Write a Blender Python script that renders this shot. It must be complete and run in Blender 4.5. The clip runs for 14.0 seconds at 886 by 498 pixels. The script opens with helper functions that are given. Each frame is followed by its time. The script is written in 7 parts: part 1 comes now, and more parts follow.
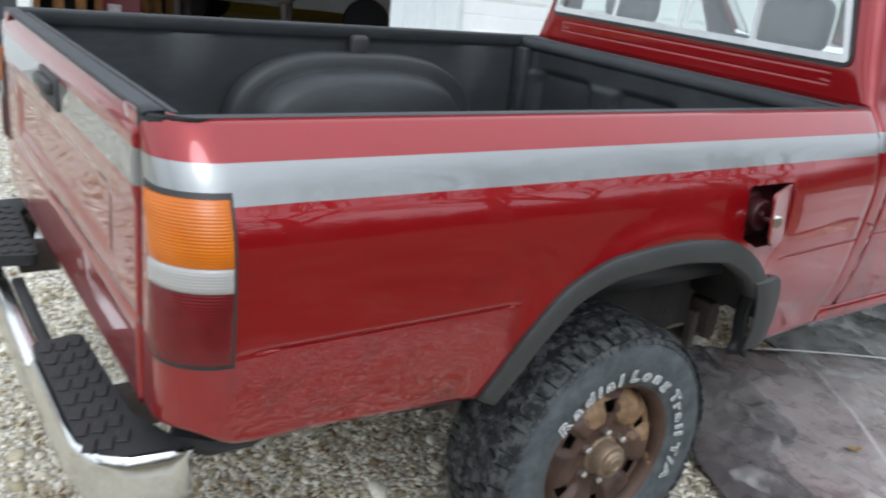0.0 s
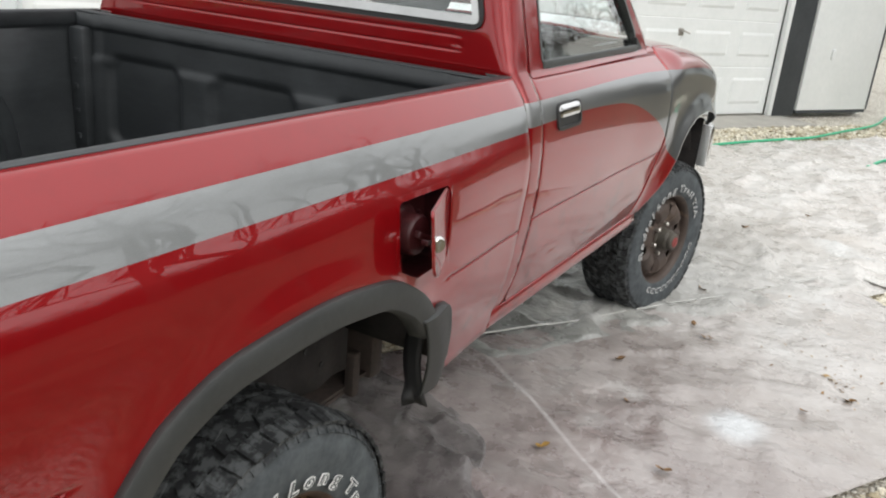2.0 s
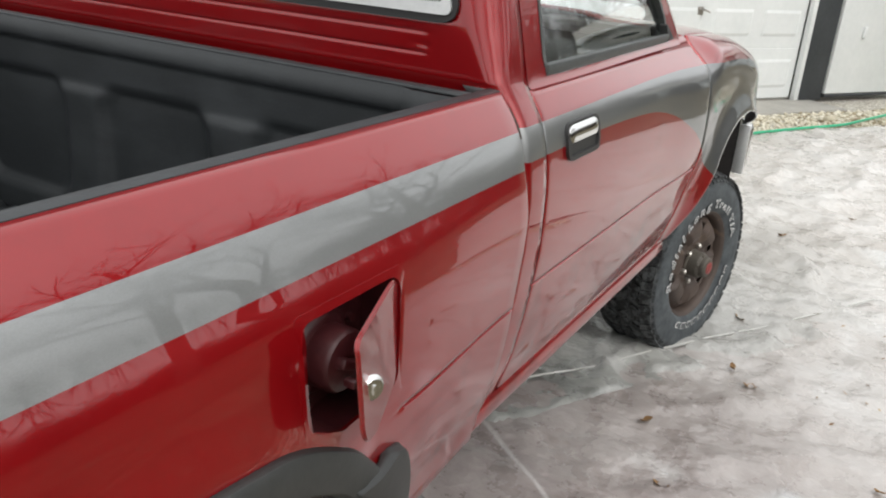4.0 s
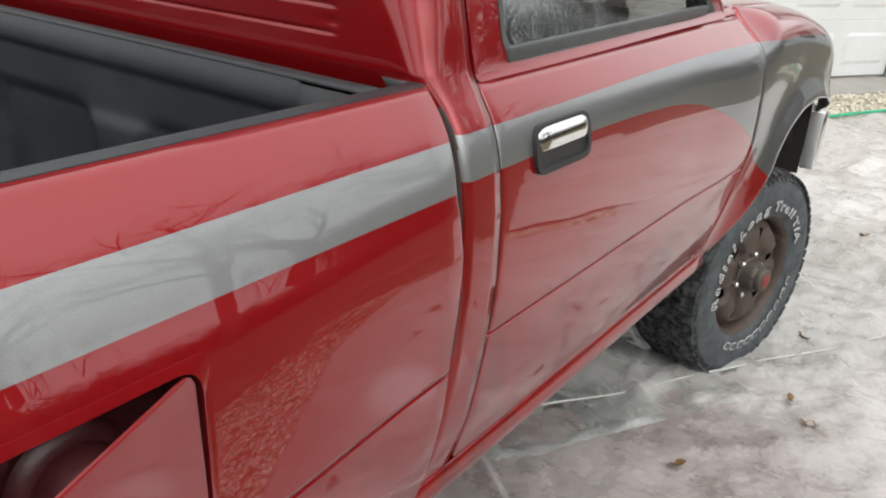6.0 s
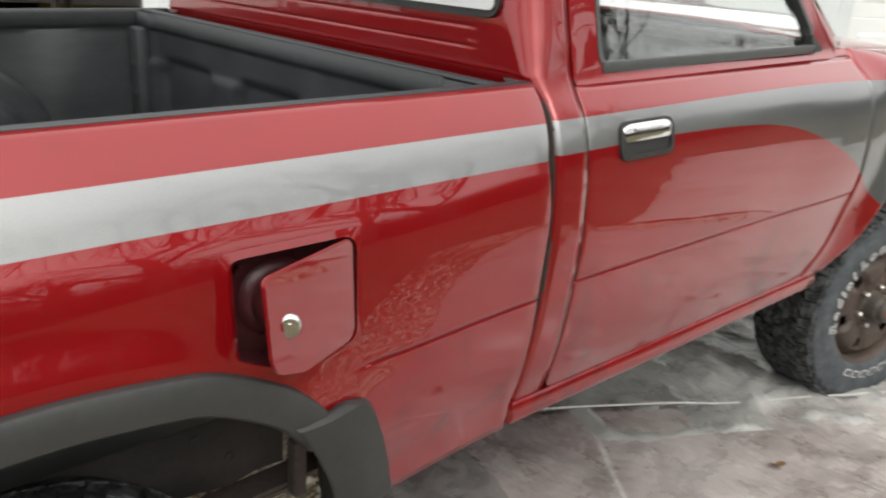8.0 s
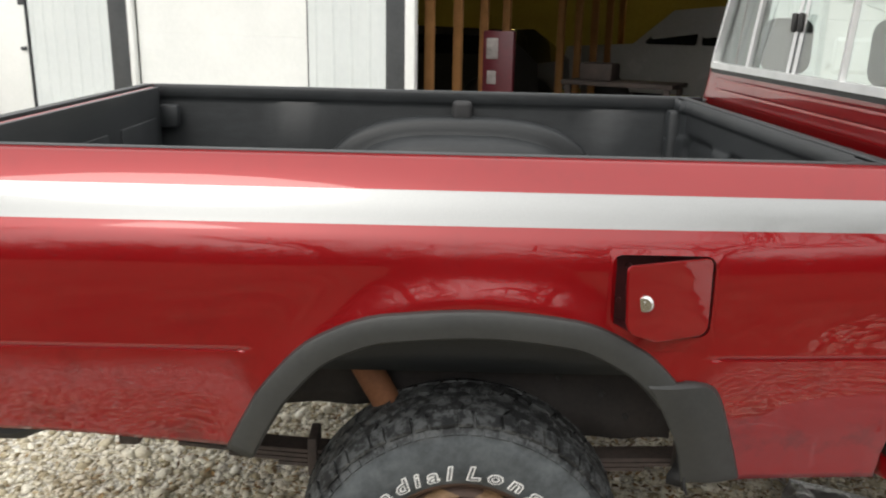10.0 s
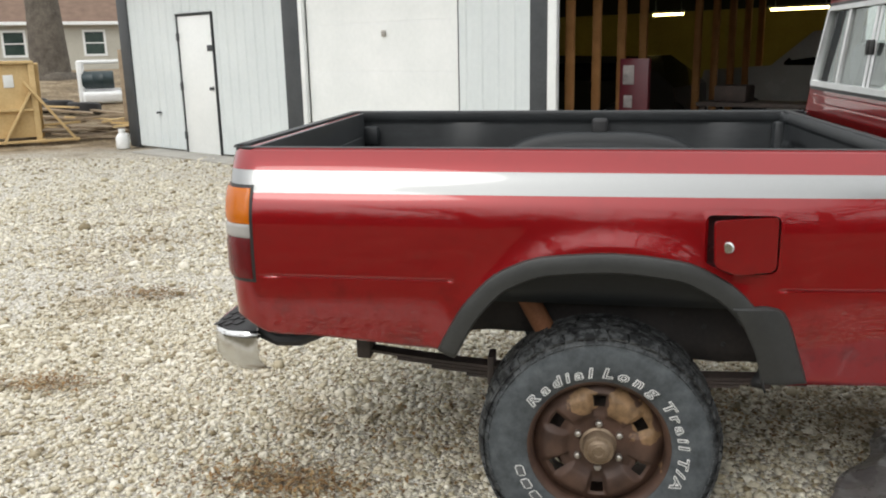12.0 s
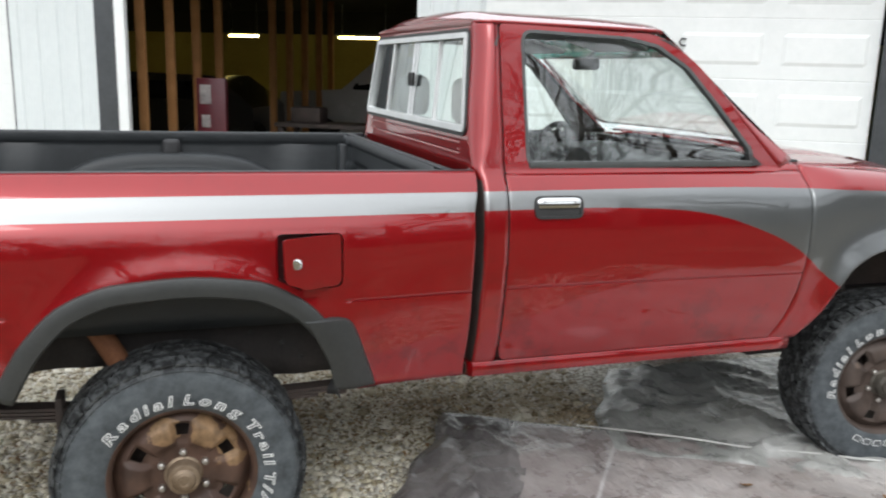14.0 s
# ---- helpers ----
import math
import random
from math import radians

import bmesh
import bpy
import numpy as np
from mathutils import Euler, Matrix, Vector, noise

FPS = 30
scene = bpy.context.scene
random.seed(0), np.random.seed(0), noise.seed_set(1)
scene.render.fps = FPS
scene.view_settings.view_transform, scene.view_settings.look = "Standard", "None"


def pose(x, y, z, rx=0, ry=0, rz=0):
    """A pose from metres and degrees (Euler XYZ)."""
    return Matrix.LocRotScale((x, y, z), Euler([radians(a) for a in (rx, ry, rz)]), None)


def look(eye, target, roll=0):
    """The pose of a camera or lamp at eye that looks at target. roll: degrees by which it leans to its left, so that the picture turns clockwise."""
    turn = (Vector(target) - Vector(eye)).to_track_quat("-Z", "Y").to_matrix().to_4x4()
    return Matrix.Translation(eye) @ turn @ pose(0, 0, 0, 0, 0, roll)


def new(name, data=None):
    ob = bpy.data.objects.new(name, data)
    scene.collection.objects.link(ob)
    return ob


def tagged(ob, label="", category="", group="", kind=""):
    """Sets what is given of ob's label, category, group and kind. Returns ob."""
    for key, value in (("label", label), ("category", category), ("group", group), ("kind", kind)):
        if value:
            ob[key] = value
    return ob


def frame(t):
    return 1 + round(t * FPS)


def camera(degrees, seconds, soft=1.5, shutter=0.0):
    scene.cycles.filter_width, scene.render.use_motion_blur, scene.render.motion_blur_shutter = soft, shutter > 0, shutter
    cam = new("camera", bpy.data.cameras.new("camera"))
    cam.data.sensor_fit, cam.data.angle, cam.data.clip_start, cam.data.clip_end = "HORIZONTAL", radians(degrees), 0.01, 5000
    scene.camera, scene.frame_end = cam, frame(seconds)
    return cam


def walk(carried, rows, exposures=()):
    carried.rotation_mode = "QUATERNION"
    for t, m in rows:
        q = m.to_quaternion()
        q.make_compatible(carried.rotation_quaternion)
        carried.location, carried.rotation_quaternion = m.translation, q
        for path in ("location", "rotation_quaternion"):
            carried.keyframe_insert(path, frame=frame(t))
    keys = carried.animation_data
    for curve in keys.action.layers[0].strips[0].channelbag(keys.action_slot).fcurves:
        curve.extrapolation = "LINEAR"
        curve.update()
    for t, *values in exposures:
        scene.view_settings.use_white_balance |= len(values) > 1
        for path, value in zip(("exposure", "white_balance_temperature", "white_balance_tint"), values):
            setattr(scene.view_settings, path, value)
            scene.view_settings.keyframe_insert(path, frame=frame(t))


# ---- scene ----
cam = camera(56.3, 14.0, soft=2.0, shutter=0.25)
PATH = [
    (0, (-0.029, -0.011, 1.526), (1.069, 1.517, 0.849), 6.4),
    (0.5, (0.097, 0.083, 1.524), (1.483, 1.375, 0.883), 6.9),
    (1, (0.169, 0.252, 1.539), (1.767, 1.28, 0.914), 5.7),
    (1.5, (0.261, 0.34, 1.526), (1.903, 1.277, 0.872), 5.5),
    (2, (0.501, 0.403, 1.507), (2.147, 1.311, 0.825), 5.2),
    (2.5, (0.666, 0.449, 1.494), (2.303, 1.371, 0.808), 5.5),
    (3, (0.837, 0.538, 1.484), (2.454, 1.491, 0.791), 4.2),
    (3.5, (1.003, 0.634, 1.473), (2.633, 1.552, 0.765), 4.1),
    (3.7, (1.038, 0.651, 1.479), (2.666, 1.564, 0.761), 4.3),
    (6, (1.543, 0.662, 1.447), (3.041, 1.722, 0.655), 3.2),
    (6.5, (1.494, 0.62, 1.455), (2.958, 1.724, 0.655), 3.9),
    (7, (1.384, 0.514, 1.455), (2.828, 1.673, 0.698), 4.2),
    (7.5, (1.296, 0.394, 1.472), (2.712, 1.603, 0.741), 5.5),
    (8, (1.298, 0.289, 1.443), (2.54, 1.696, 0.752), 2.8),
    (8.5, (1.378, 0.074, 1.491), (2.1, 1.813, 0.817), 3.3),
    (9, (1.324, -0.004, 1.466), (1.769, 1.853, 0.871), 3.2),
    (11.3, (1.522, -0.9, 1.509), (1.178, 1.008, 1.017), -1.2),
    (11.5, (1.492, -0.961, 1.509), (1.154, 0.95, 1.026), -1.1),
    (12, (1.392, -1.134, 1.513), (1.062, 0.782, 1.047), -1.2),
    (12.5, (1.383, -1.211, 1.512), (1.23, 0.731, 1.056), -0.4),
    (13, (1.409, -1.206, 1.502), (1.553, 0.741, 1.066), 0.8),
    (13.5, (1.445, -1.19, 1.507), (1.814, 0.73, 1.086), 0.6),
    (14, (1.447, -1.163, 1.528), (2.069, 0.691, 1.108), 1.6),
]
walk(cam, [(t, look(eye, target, roll)) for t, eye, target, roll in PATH], [(0, 0.47, 5900, 8), (0.5, 0.78, 6000, 8), (1.0, 0.5, 6300, 9), (1.5, 0.36, 6500, 9), (3, 0.35, 6600, 9), (6.5, 0.48, 6600, 10), (9, 0.62, 6900, 10), (11.5, 0.32, 6600, 9), (12.3, 0.30, 6600, 9), (13, 0.42, 6400, 9), (14, 0.60, 6300, 9)])


# ---------------------------------------------------------------- light
world = bpy.data.worlds.new("overcast_sky")
scene.world = world
world.use_nodes = True
wt = world.node_tree
wt.nodes.clear()
w_out = wt.nodes.new("ShaderNodeOutputWorld")
w_bg = wt.nodes.new("ShaderNodeBackground")
w_sky = wt.nodes.new("ShaderNodeTexSky")
w_sky.sky_type = 'NISHITA'
w_sky.sun_disc = False
w_sky.sun_elevation = radians(42)
w_sky.sun_rotation = radians(200)
w_sky.air_density = 1.6
w_sky.dust_density = 6.0
w_hsv = wt.nodes.new("ShaderNodeHueSaturation")
w_hsv.inputs["Saturation"].default_value = 0.12
w_mix = wt.nodes.new("ShaderNodeMix")
w_mix.data_type = 'RGBA'
w_mix.inputs["Factor"].default_value = 0.75
# the cloud cover is brighter overhead than at the horizon
w_tc = wt.nodes.new("ShaderNodeTexCoord")
w_sep = wt.nodes.new("ShaderNodeSeparateXYZ")
w_map = wt.nodes.new("ShaderNodeMapRange")
w_map.inputs["From Min"].default_value, w_map.inputs["From Max"].default_value = 0.0, 1.0
w_map.inputs["To Min"].default_value, w_map.inputs["To Max"].default_value = 9.4, 12.6
w_tint = wt.nodes.new("ShaderNodeVectorMath")
w_tint.operation = 'SCALE'
w_tint.inputs[0].default_value = (0.98, 1.0, 1.03)
wt.links.new(w_tc.outputs["Generated"], w_sep.inputs[0])
wt.links.new(w_sep.outputs["Z"], w_map.inputs["Value"])
wt.links.new(w_map.outputs["Result"], w_tint.inputs["Scale"])
wt.links.new(w_tint.outputs["Vector"], w_mix.inputs["B"])
w_bg.inputs["Strength"].default_value = 0.125
wt.links.new(w_sky.outputs["Color"], w_hsv.inputs["Color"])
wt.links.new(w_hsv.outputs["Color"], w_mix.inputs["A"])
wt.links.new(w_mix.outputs["Result"], w_bg.inputs["Color"])
wt.links.new(w_bg.outputs["Background"], w_out.inputs["Surface"])

sun_data = bpy.data.lights.new("sun", 'SUN')
sun_data.energy = 0.5
sun_data.angle = radians(25)
sun_data.color = (1.0, 0.97, 0.93)
sun = new("sun", sun_data)
sun.matrix_world = look((-6, -14, 15), (0, 0, 0))


# ---------------------------------------------------------------- materials
def mat_base(name, color=(0.5, 0.5, 0.5), rough=0.6, metal=0.0, coat=0.0, spec=0.5):
    m = bpy.data.materials.new(name)
    m.use_nodes = True
    b = m.node_tree.nodes["Principled BSDF"]
    b.inputs["Base Color"].default_value = (*color, 1)
    b.inputs["Roughness"].default_value = rough
    b.inputs["Metallic"].default_value = metal
    b.inputs["Coat Weight"].default_value = coat
    b.inputs["Coat Roughness"].default_value = 0.04
    b.inputs["Specular IOR Level"].default_value = spec
    return m, m.node_tree, b


def node(nt, kind, **values):
    n = nt.nodes.new(kind)
    for k, v in values.items():
        if k in n.inputs:
            n.inputs[k].default_value = v
    return n


def coords(nt, scale=(1, 1, 1)):
    tc = nt.nodes.new("ShaderNodeTexCoord")
    mp = nt.nodes.new("ShaderNodeMapping")
    mp.inputs["Scale"].default_value = scale
    nt.links.new(tc.outputs["Object"], mp.inputs["Vector"])
    return mp.outputs["Vector"]


def noise_tex(nt, vec, scale, detail=4.0, rough=0.55):
    n = node(nt, "ShaderNodeTexNoise", Scale=scale, Detail=detail, Roughness=rough)
    nt.links.new(vec, n.inputs["Vector"])
    return n.outputs["Fac"]


def ramp(nt, fac, stops):
    r = nt.nodes.new("ShaderNodeValToRGB")
    while len(r.color_ramp.elements) < len(stops):
        r.color_ramp.elements.new(0.5)
    for e, (p, c) in zip(r.color_ramp.elements, stops):
        e.position = p
        e.color = (*c, 1) if len(c) == 3 else c
    nt.links.new(fac, r.inputs["Fac"])
    return r.outputs["Color"]


def mix_rgb(nt, fac, a, b, blend='MIX'):
    m = nt.nodes.new("ShaderNodeMix")
    m.data_type = 'RGBA'
    m.blend_type = blend
    for val, sock in ((fac, "Factor"), (a, "A"), (b, "B")):
        if isinstance(val, (int, float)):
            m.inputs[sock].default_value = val
        elif isinstance(val, tuple):
            m.inputs[sock].default_value = (*val, 1)
        else:
            nt.links.new(val, m.inputs[sock])
    return m.outputs["Result"]


def bump(nt, b, height, strength=0.3, dist=0.01):
    n = node(nt, "ShaderNodeBump", Strength=strength, Distance=dist)
    nt.links.new(height, n.inputs["Height"])
    nt.links.new(n.outputs["Normal"], b.inputs["Normal"])
    return n


def math_node(nt, op, a, b=None, c=None):
    m = nt.nodes.new("ShaderNodeMath")
    m.operation = op
    for i, v in enumerate((a, b, c)):
        if v is None:
            continue
        if isinstance(v, (int, float)):
            m.inputs[i].default_value = v
        else:
            nt.links.new(v, m.inputs[i])
    return m.outputs[0]


def noisy(name, c1, c2, scale, rough=0.7, bump_s=0.2, metal=0.0, coat=0.0, bump_d=0.005, fine=None, rough_var=0.15):
    """A surface of two tones that mix in clouds and grain."""
    m, nt, b = mat_base(name, c1, rough, metal, coat)
    v = coords(nt)
    big = noise_tex(nt, v, scale, 5)
    small = noise_tex(nt, v, fine or scale * 12, 3)
    f = math_node(nt, 'ADD', math_node(nt, 'MULTIPLY', big, 0.65), math_node(nt, 'MULTIPLY', small, 0.35))
    nt.links.new(ramp(nt, f, [(0.32, c1), (0.68, c2)]), b.inputs["Base Color"])
    r = math_node(nt, 'ADD', rough - rough_var / 2, math_node(nt, 'MULTIPLY', big, rough_var))
    nt.links.new(r, b.inputs["Roughness"])
    if bump_s:
        bump(nt, b, small, bump_s, bump_d)
    return m


def curve_node(nt, x, pts, x0, x1):
    """z as a function of x through the given points, for paint lines."""
    t = math_node(nt, 'DIVIDE', math_node(nt, 'SUBTRACT', x, x0), x1 - x0)
    fc = nt.nodes.new("ShaderNodeFloatCurve")
    cv = fc.mapping.curves[0]
    while len(cv.points) < len(pts):
        cv.points.new(0.5, 0.5)
    for p, (px, pz) in zip(cv.points, pts):
        p.location = ((px - x0) / (x1 - x0), pz / 2.0)
    fc.mapping.update()
    nt.links.new(t, fc.inputs["Value"])
    return math_node(nt, 'MULTIPLY', fc.outputs[0], 2.0)


def paint_material():
    """Red clear-coated body paint with a silver-grey band that sweeps down over the front fender."""
    m, nt, b = mat_base("body_paint", (0.35, 0.02, 0.02), 0.30, 0.25, 1.0)
    b.inputs["Coat Roughness"].default_value = 0.015
    b.inputs["Coat IOR"].default_value = 1.60
    b.inputs["Specular IOR Level"].default_value = 0.12
    tc = nt.nodes.new("ShaderNodeTexCoord")
    sep = nt.nodes.new("ShaderNodeSeparateXYZ")
    nt.links.new(tc.outputs["Object"], sep.inputs[0])
    x, z = sep.outputs["X"], sep.outputs["Z"]
    low = curve_node(nt, x, [(-1.3, 1.104), (0.2, 1.106), (0.85, 1.109), (1.5, 1.106), (1.733, 1.084), (1.93, 1.032), (2.112, 0.955),
                             (2.227, 0.875), (2.35, 0.77), (2.50, 0.60), (3.4, 0.60)], -1.3, 3.4)
    top = curve_node(nt, x, [(-1.3, 1.168), (0.9, 1.168), (1.9, 1.170), (2.08, 1.166), (2.35, 1.158), (2.60, 1.146), (3.4, 1.06)], -1.3, 3.4)
    above = math_node(nt, 'GREATER_THAN', z, low)
    below = math_node(nt, 'LESS_THAN', z, top)
    band = math_node(nt, 'MULTIPLY', above, below)
    v = coords(nt)
    dirt = noise_tex(nt, v, 3.0, 6)
    fleck = noise_tex(nt, v, 900, 1)
    red = mix_rgb(nt, dirt, (0.225, 0.0034, 0.0056), (0.285, 0.0050, 0.0076))
    # dull smudges, thickest low down on the panels
    smudge = ramp(nt, noise_tex(nt, v, 7.0, 7, 0.68), [(0.52, (0, 0, 0)), (0.66, (1, 1, 1))])
    lowz = ramp(nt, math_node(nt, 'SUBTRACT', 1.25, z), [(0.30, (0.10, 0.10, 0.10)), (0.62, (0.55, 0.55, 0.55))])
    red = mix_rgb(nt, mix_rgb(nt, 1.0, smudge, lowz, 'MULTIPLY'), red, (0.085, 0.004, 0.006))
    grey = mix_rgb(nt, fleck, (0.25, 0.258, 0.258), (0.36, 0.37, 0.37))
    # grey darkened towards the front fender in place of the metallic paint's dimmer reflection
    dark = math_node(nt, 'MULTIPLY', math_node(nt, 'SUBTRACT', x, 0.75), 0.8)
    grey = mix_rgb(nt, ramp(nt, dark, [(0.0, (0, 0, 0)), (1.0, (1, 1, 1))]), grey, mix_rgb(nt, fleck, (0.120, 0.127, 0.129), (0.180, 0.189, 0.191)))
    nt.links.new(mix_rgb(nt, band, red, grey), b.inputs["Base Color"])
    nt.links.new(math_node(nt, 'ADD', 0.35, math_node(nt, 'MULTIPLY', band, 0.5)), b.inputs["Metallic"])
    nt.links.new(math_node(nt, 'ADD', 0.30, math_node(nt, 'MULTIPLY', band, 0.14)), b.inputs["Roughness"])
    dust = noise_tex(nt, v, 1.9, 6, 0.65)
    rr = math_node(nt, 'MULTIPLY', math_node(nt, 'SUBTRACT', dust, 0.50), 0.10)
    nt.links.new(math_node(nt, 'ADD', 0.012, math_node(nt, 'MAXIMUM', rr, 0.0)), b.inputs["Coat Roughness"])
    peel = noise_tex(nt, coords(nt, (2.2, 2.2, 8.0)), 1.6, 1.5, 0.5)
    n = node(nt, "ShaderNodeBump", Strength=0.012, Distance=0.02)
    nt.links.new(peel, n.inputs["Height"])
    nt.links.new(n.outputs["Normal"], b.inputs["Coat Normal"])
    return m


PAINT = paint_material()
INNER_TRIM = noisy("inner_trim_grey", (0.055, 0.052, 0.052), (0.085, 0.08, 0.08), 6, 0.8, 0.1)
PLASTIC = noisy("flare_plastic", (0.024, 0.026, 0.026), (0.042, 0.044, 0.043), 6, 0.55, 0.15, bump_d=0.002)


def liner_material():
    """Black polythene, glossy where it is clean, with pale wiped dust in cloudy streaks."""
    m, nt, b = mat_base("bed_liner_plastic", (0.015, 0.017, 0.019), 0.4, spec=0.45)
    v = coords(nt)
    cloud = noise_tex(nt, v, 3.2, 6, 0.62)
    streak = noise_tex(nt, coords(nt, (1.2, 1.2, 5.0)), 7.0, 5, 0.7)
    grain = noise_tex(nt, v, 160, 3)
    f = math_node(nt, 'ADD', math_node(nt, 'MULTIPLY', cloud, 0.62), math_node(nt, 'MULTIPLY', streak, 0.38))
    dust = ramp(nt, f, [(0.46, (0, 0, 0)), (0.70, (0.65, 0.65, 0.65))])
    black = mix_rgb(nt, grain, (0.013, 0.015, 0.0165), (0.022, 0.025, 0.027))
    nt.links.new(mix_rgb(nt, dust, black, (0.046, 0.051, 0.055)), b.inputs["Base Color"])
    nt.links.new(math_node(nt, 'ADD', 0.38, math_node(nt, 'MULTIPLY', f, 0.28)), b.inputs["Roughness"])
    bump(nt, b, math_node(nt, 'ADD', grain, math_node(nt, 'MULTIPLY', cloud, 2.0)), 0.12, 0.003)
    return m


LINER = liner_material()
RUBBER = noisy("black_rubber", (0.014, 0.014, 0.015), (0.024, 0.024, 0.025), 20, 0.6, 0.1)
SEAL = noisy("weather_seal", (0.02, 0.02, 0.02), (0.03, 0.03, 0.03), 30, 0.5, 0.05)
OLD_SEAL = noisy("greyed_rubber", (0.052, 0.057, 0.057), (0.085, 0.092, 0.091), 14, 0.45, 0.08)
POLISHED = noisy("polished_chrome", (0.70, 0.70, 0.69), (0.80, 0.80, 0.79), 8, 0.06, 0.02, metal=1.0, rough_var=0.06)
CHROME = noisy("chrome", (0.62, 0.62, 0.61), (0.78, 0.78, 0.77), 8, 0.16, 0.03, metal=1.0, rough_var=0.18)
ALU = noisy("aluminium_frame", (0.66, 0.67, 0.67), (0.80, 0.81, 0.81), 12, 0.45, 0.05, metal=0.6)


def wheel_steel(name, c1, c2, patch, amount, spots=()):
    """Brown oxidised wheel steel with flaked tan patches."""
    m, nt, b = mat_base(name, c1, 0.6, 0.2)
    v = coords(nt)
    n1 = noise_tex(nt, v, 9, 6, 0.6)
    n2 = noise_tex(nt, v, 13, 3, 0.5)
    if spots:
        # large flakes where the paint has come off
        sep = nt.nodes.new("ShaderNodeSeparateXYZ")
        nt.links.new(v, sep.inputs[0])
        for sx, sz, sr in spots:
            dx, dz = math_node(nt, 'SUBTRACT', sep.outputs["X"], sx), math_node(nt, 'SUBTRACT', sep.outputs["Z"], sz)
            d = math_node(nt, 'SQRT', math_node(nt, 'ADD', math_node(nt, 'MULTIPLY', dx, dx), math_node(nt, 'MULTIPLY', dz, dz)))
            lift = math_node(nt, 'MAXIMUM', math_node(nt, 'SUBTRACT', 1.0, math_node(nt, 'DIVIDE', d, sr)), 0.0)
            n2 = math_node(nt, 'ADD', n2, math_node(nt, 'MULTIPLY', lift, 0.45))
    flake = ramp(nt, n2, [(amount, (0, 0, 0)), (amount + 0.04, (1, 1, 1))])
    old = ramp(nt, noise_tex(nt, v, 30, 6, 0.7), [(0.34, tuple(q * 0.50 for q in patch)), (0.60, patch)])
    col = mix_rgb(nt, flake, ramp(nt, n1, [(0.35, c1), (0.65, c2)]), old)
    nt.links.new(col, b.inputs["Base Color"])
    nt.links.new(math_node(nt, 'ADD', 0.35, math_node(nt, 'MULTIPLY', n1, 0.45)), b.inputs["Roughness"])
    bump(nt, b, n1, 0.3, 0.003)
    return m


STEEL_RUST = wheel_steel("rusty_wheel_steel", (0.040, 0.022, 0.016), (0.105, 0.058, 0.040), (0.27, 0.165, 0.085), 0.66, ((-0.060, 0.132, 0.058), (-0.030, 0.135, 0.045), (0.052, 0.135, 0.055), (0.085, 0.115, 0.058), (0.125, 0.085, 0.045), (0.148, 0.040, 0.036)))
STEEL_DARK = wheel_steel("dark_wheel_steel", (0.050, 0.036, 0.030), (0.095, 0.068, 0.055), (0.13, 0.09, 0.065), 0.62)
HUB_METAL = noisy("hub_metal", (0.16, 0.11, 0.07), (0.32, 0.25, 0.18), 18, 0.5, 0.25, metal=0.6, bump_d=0.002)
NUT_METAL = noisy("nut_metal", (0.35, 0.32, 0.28), (0.55, 0.53, 0.5), 30, 0.35, 0.1, metal=0.9)
CHASSIS = noisy("undercoated_steel", (0.036, 0.031, 0.029), (0.095, 0.070, 0.060), 6, 0.75, 0.3)
UNDER = noisy("wheel_house_black", (0.012, 0.011, 0.011), (0.038, 0.031, 0.029), 6, 0.8, 0.3)
OVERSPRAY = noisy("overspray_metal", (0.036, 0.007, 0.009), (0.090, 0.020, 0.022), 5, 0.40, 0.2)
RUST_PIPE = noisy("rusty_pipe", (0.16, 0.06, 0.025), (0.26, 0.11, 0.05), 12, 0.75, 0.3)


def glass_material(name, tint, rough=0.0):
    m, nt, b = mat_base(name, tint, rough)
    b.inputs["Transmission Weight"].default_value = 1.0
    b.inputs["IOR"].default_value = 1.70
    b.inputs["Base Color"].default_value = (*tint, 1)
    return m


GLASS = glass_material("window_glass", (0.93, 0.985, 0.965))
LENS_CLEAR = glass_material("clear_lens", (0.85, 0.86, 0.86), 0.25)


def lens_material(name, c1, c2):
    m, nt, b = mat_base(name, c1, 0.22, 0, 0.35, 0.3)
    v = coords(nt)
    w = node(nt, "ShaderNodeTexWave", Scale=60.0, Distortion=0.5)
    w.bands_direction = 'Z'
    nt.links.new(v, w.inputs["Vector"])
    big = noise_tex(nt, v, 9, 3)
    nt.links.new(mix_rgb(nt, big, c1, c2), b.inputs["Base Color"])
    bump(nt, b, w.outputs["Fac"], 0.25, 0.002)
    return m


LENS_AMBER = lens_material("amber_lens", (0.42, 0.092, 0.0015), (0.62, 0.165, 0.003))
LENS_RED = lens_material("red_lens", (0.050, 0.002, 0.004), (0.17, 0.004, 0.007))
LENS_WHITE = lens_material("white_lens", (0.30, 0.29, 0.27), (0.44, 0.43, 0.41))


# ---------------------------------------------------------------- mesh helpers
def thing(name, m=None, label="", category="", group="", kind=""):
    e = new(name)
    e.empty_display_size = 0.1
    if m is not None:
        e.matrix_world = m
    return tagged(e, label, category, group, kind)


def finish(bm, name, material, smooth=True, angle=40):
    me = bpy.data.meshes.new(name)
    bm.normal_update()
    bm.to_mesh(me)
    bm.free()
    for mt in (material if isinstance(material, (list, tuple)) else [material]):
        me.materials.append(mt)
    if smooth:
        me.polygons.foreach_set("use_smooth", [True] * len(me.polygons))
        me.set_sharp_from_angle(angle=radians(angle))
    return me


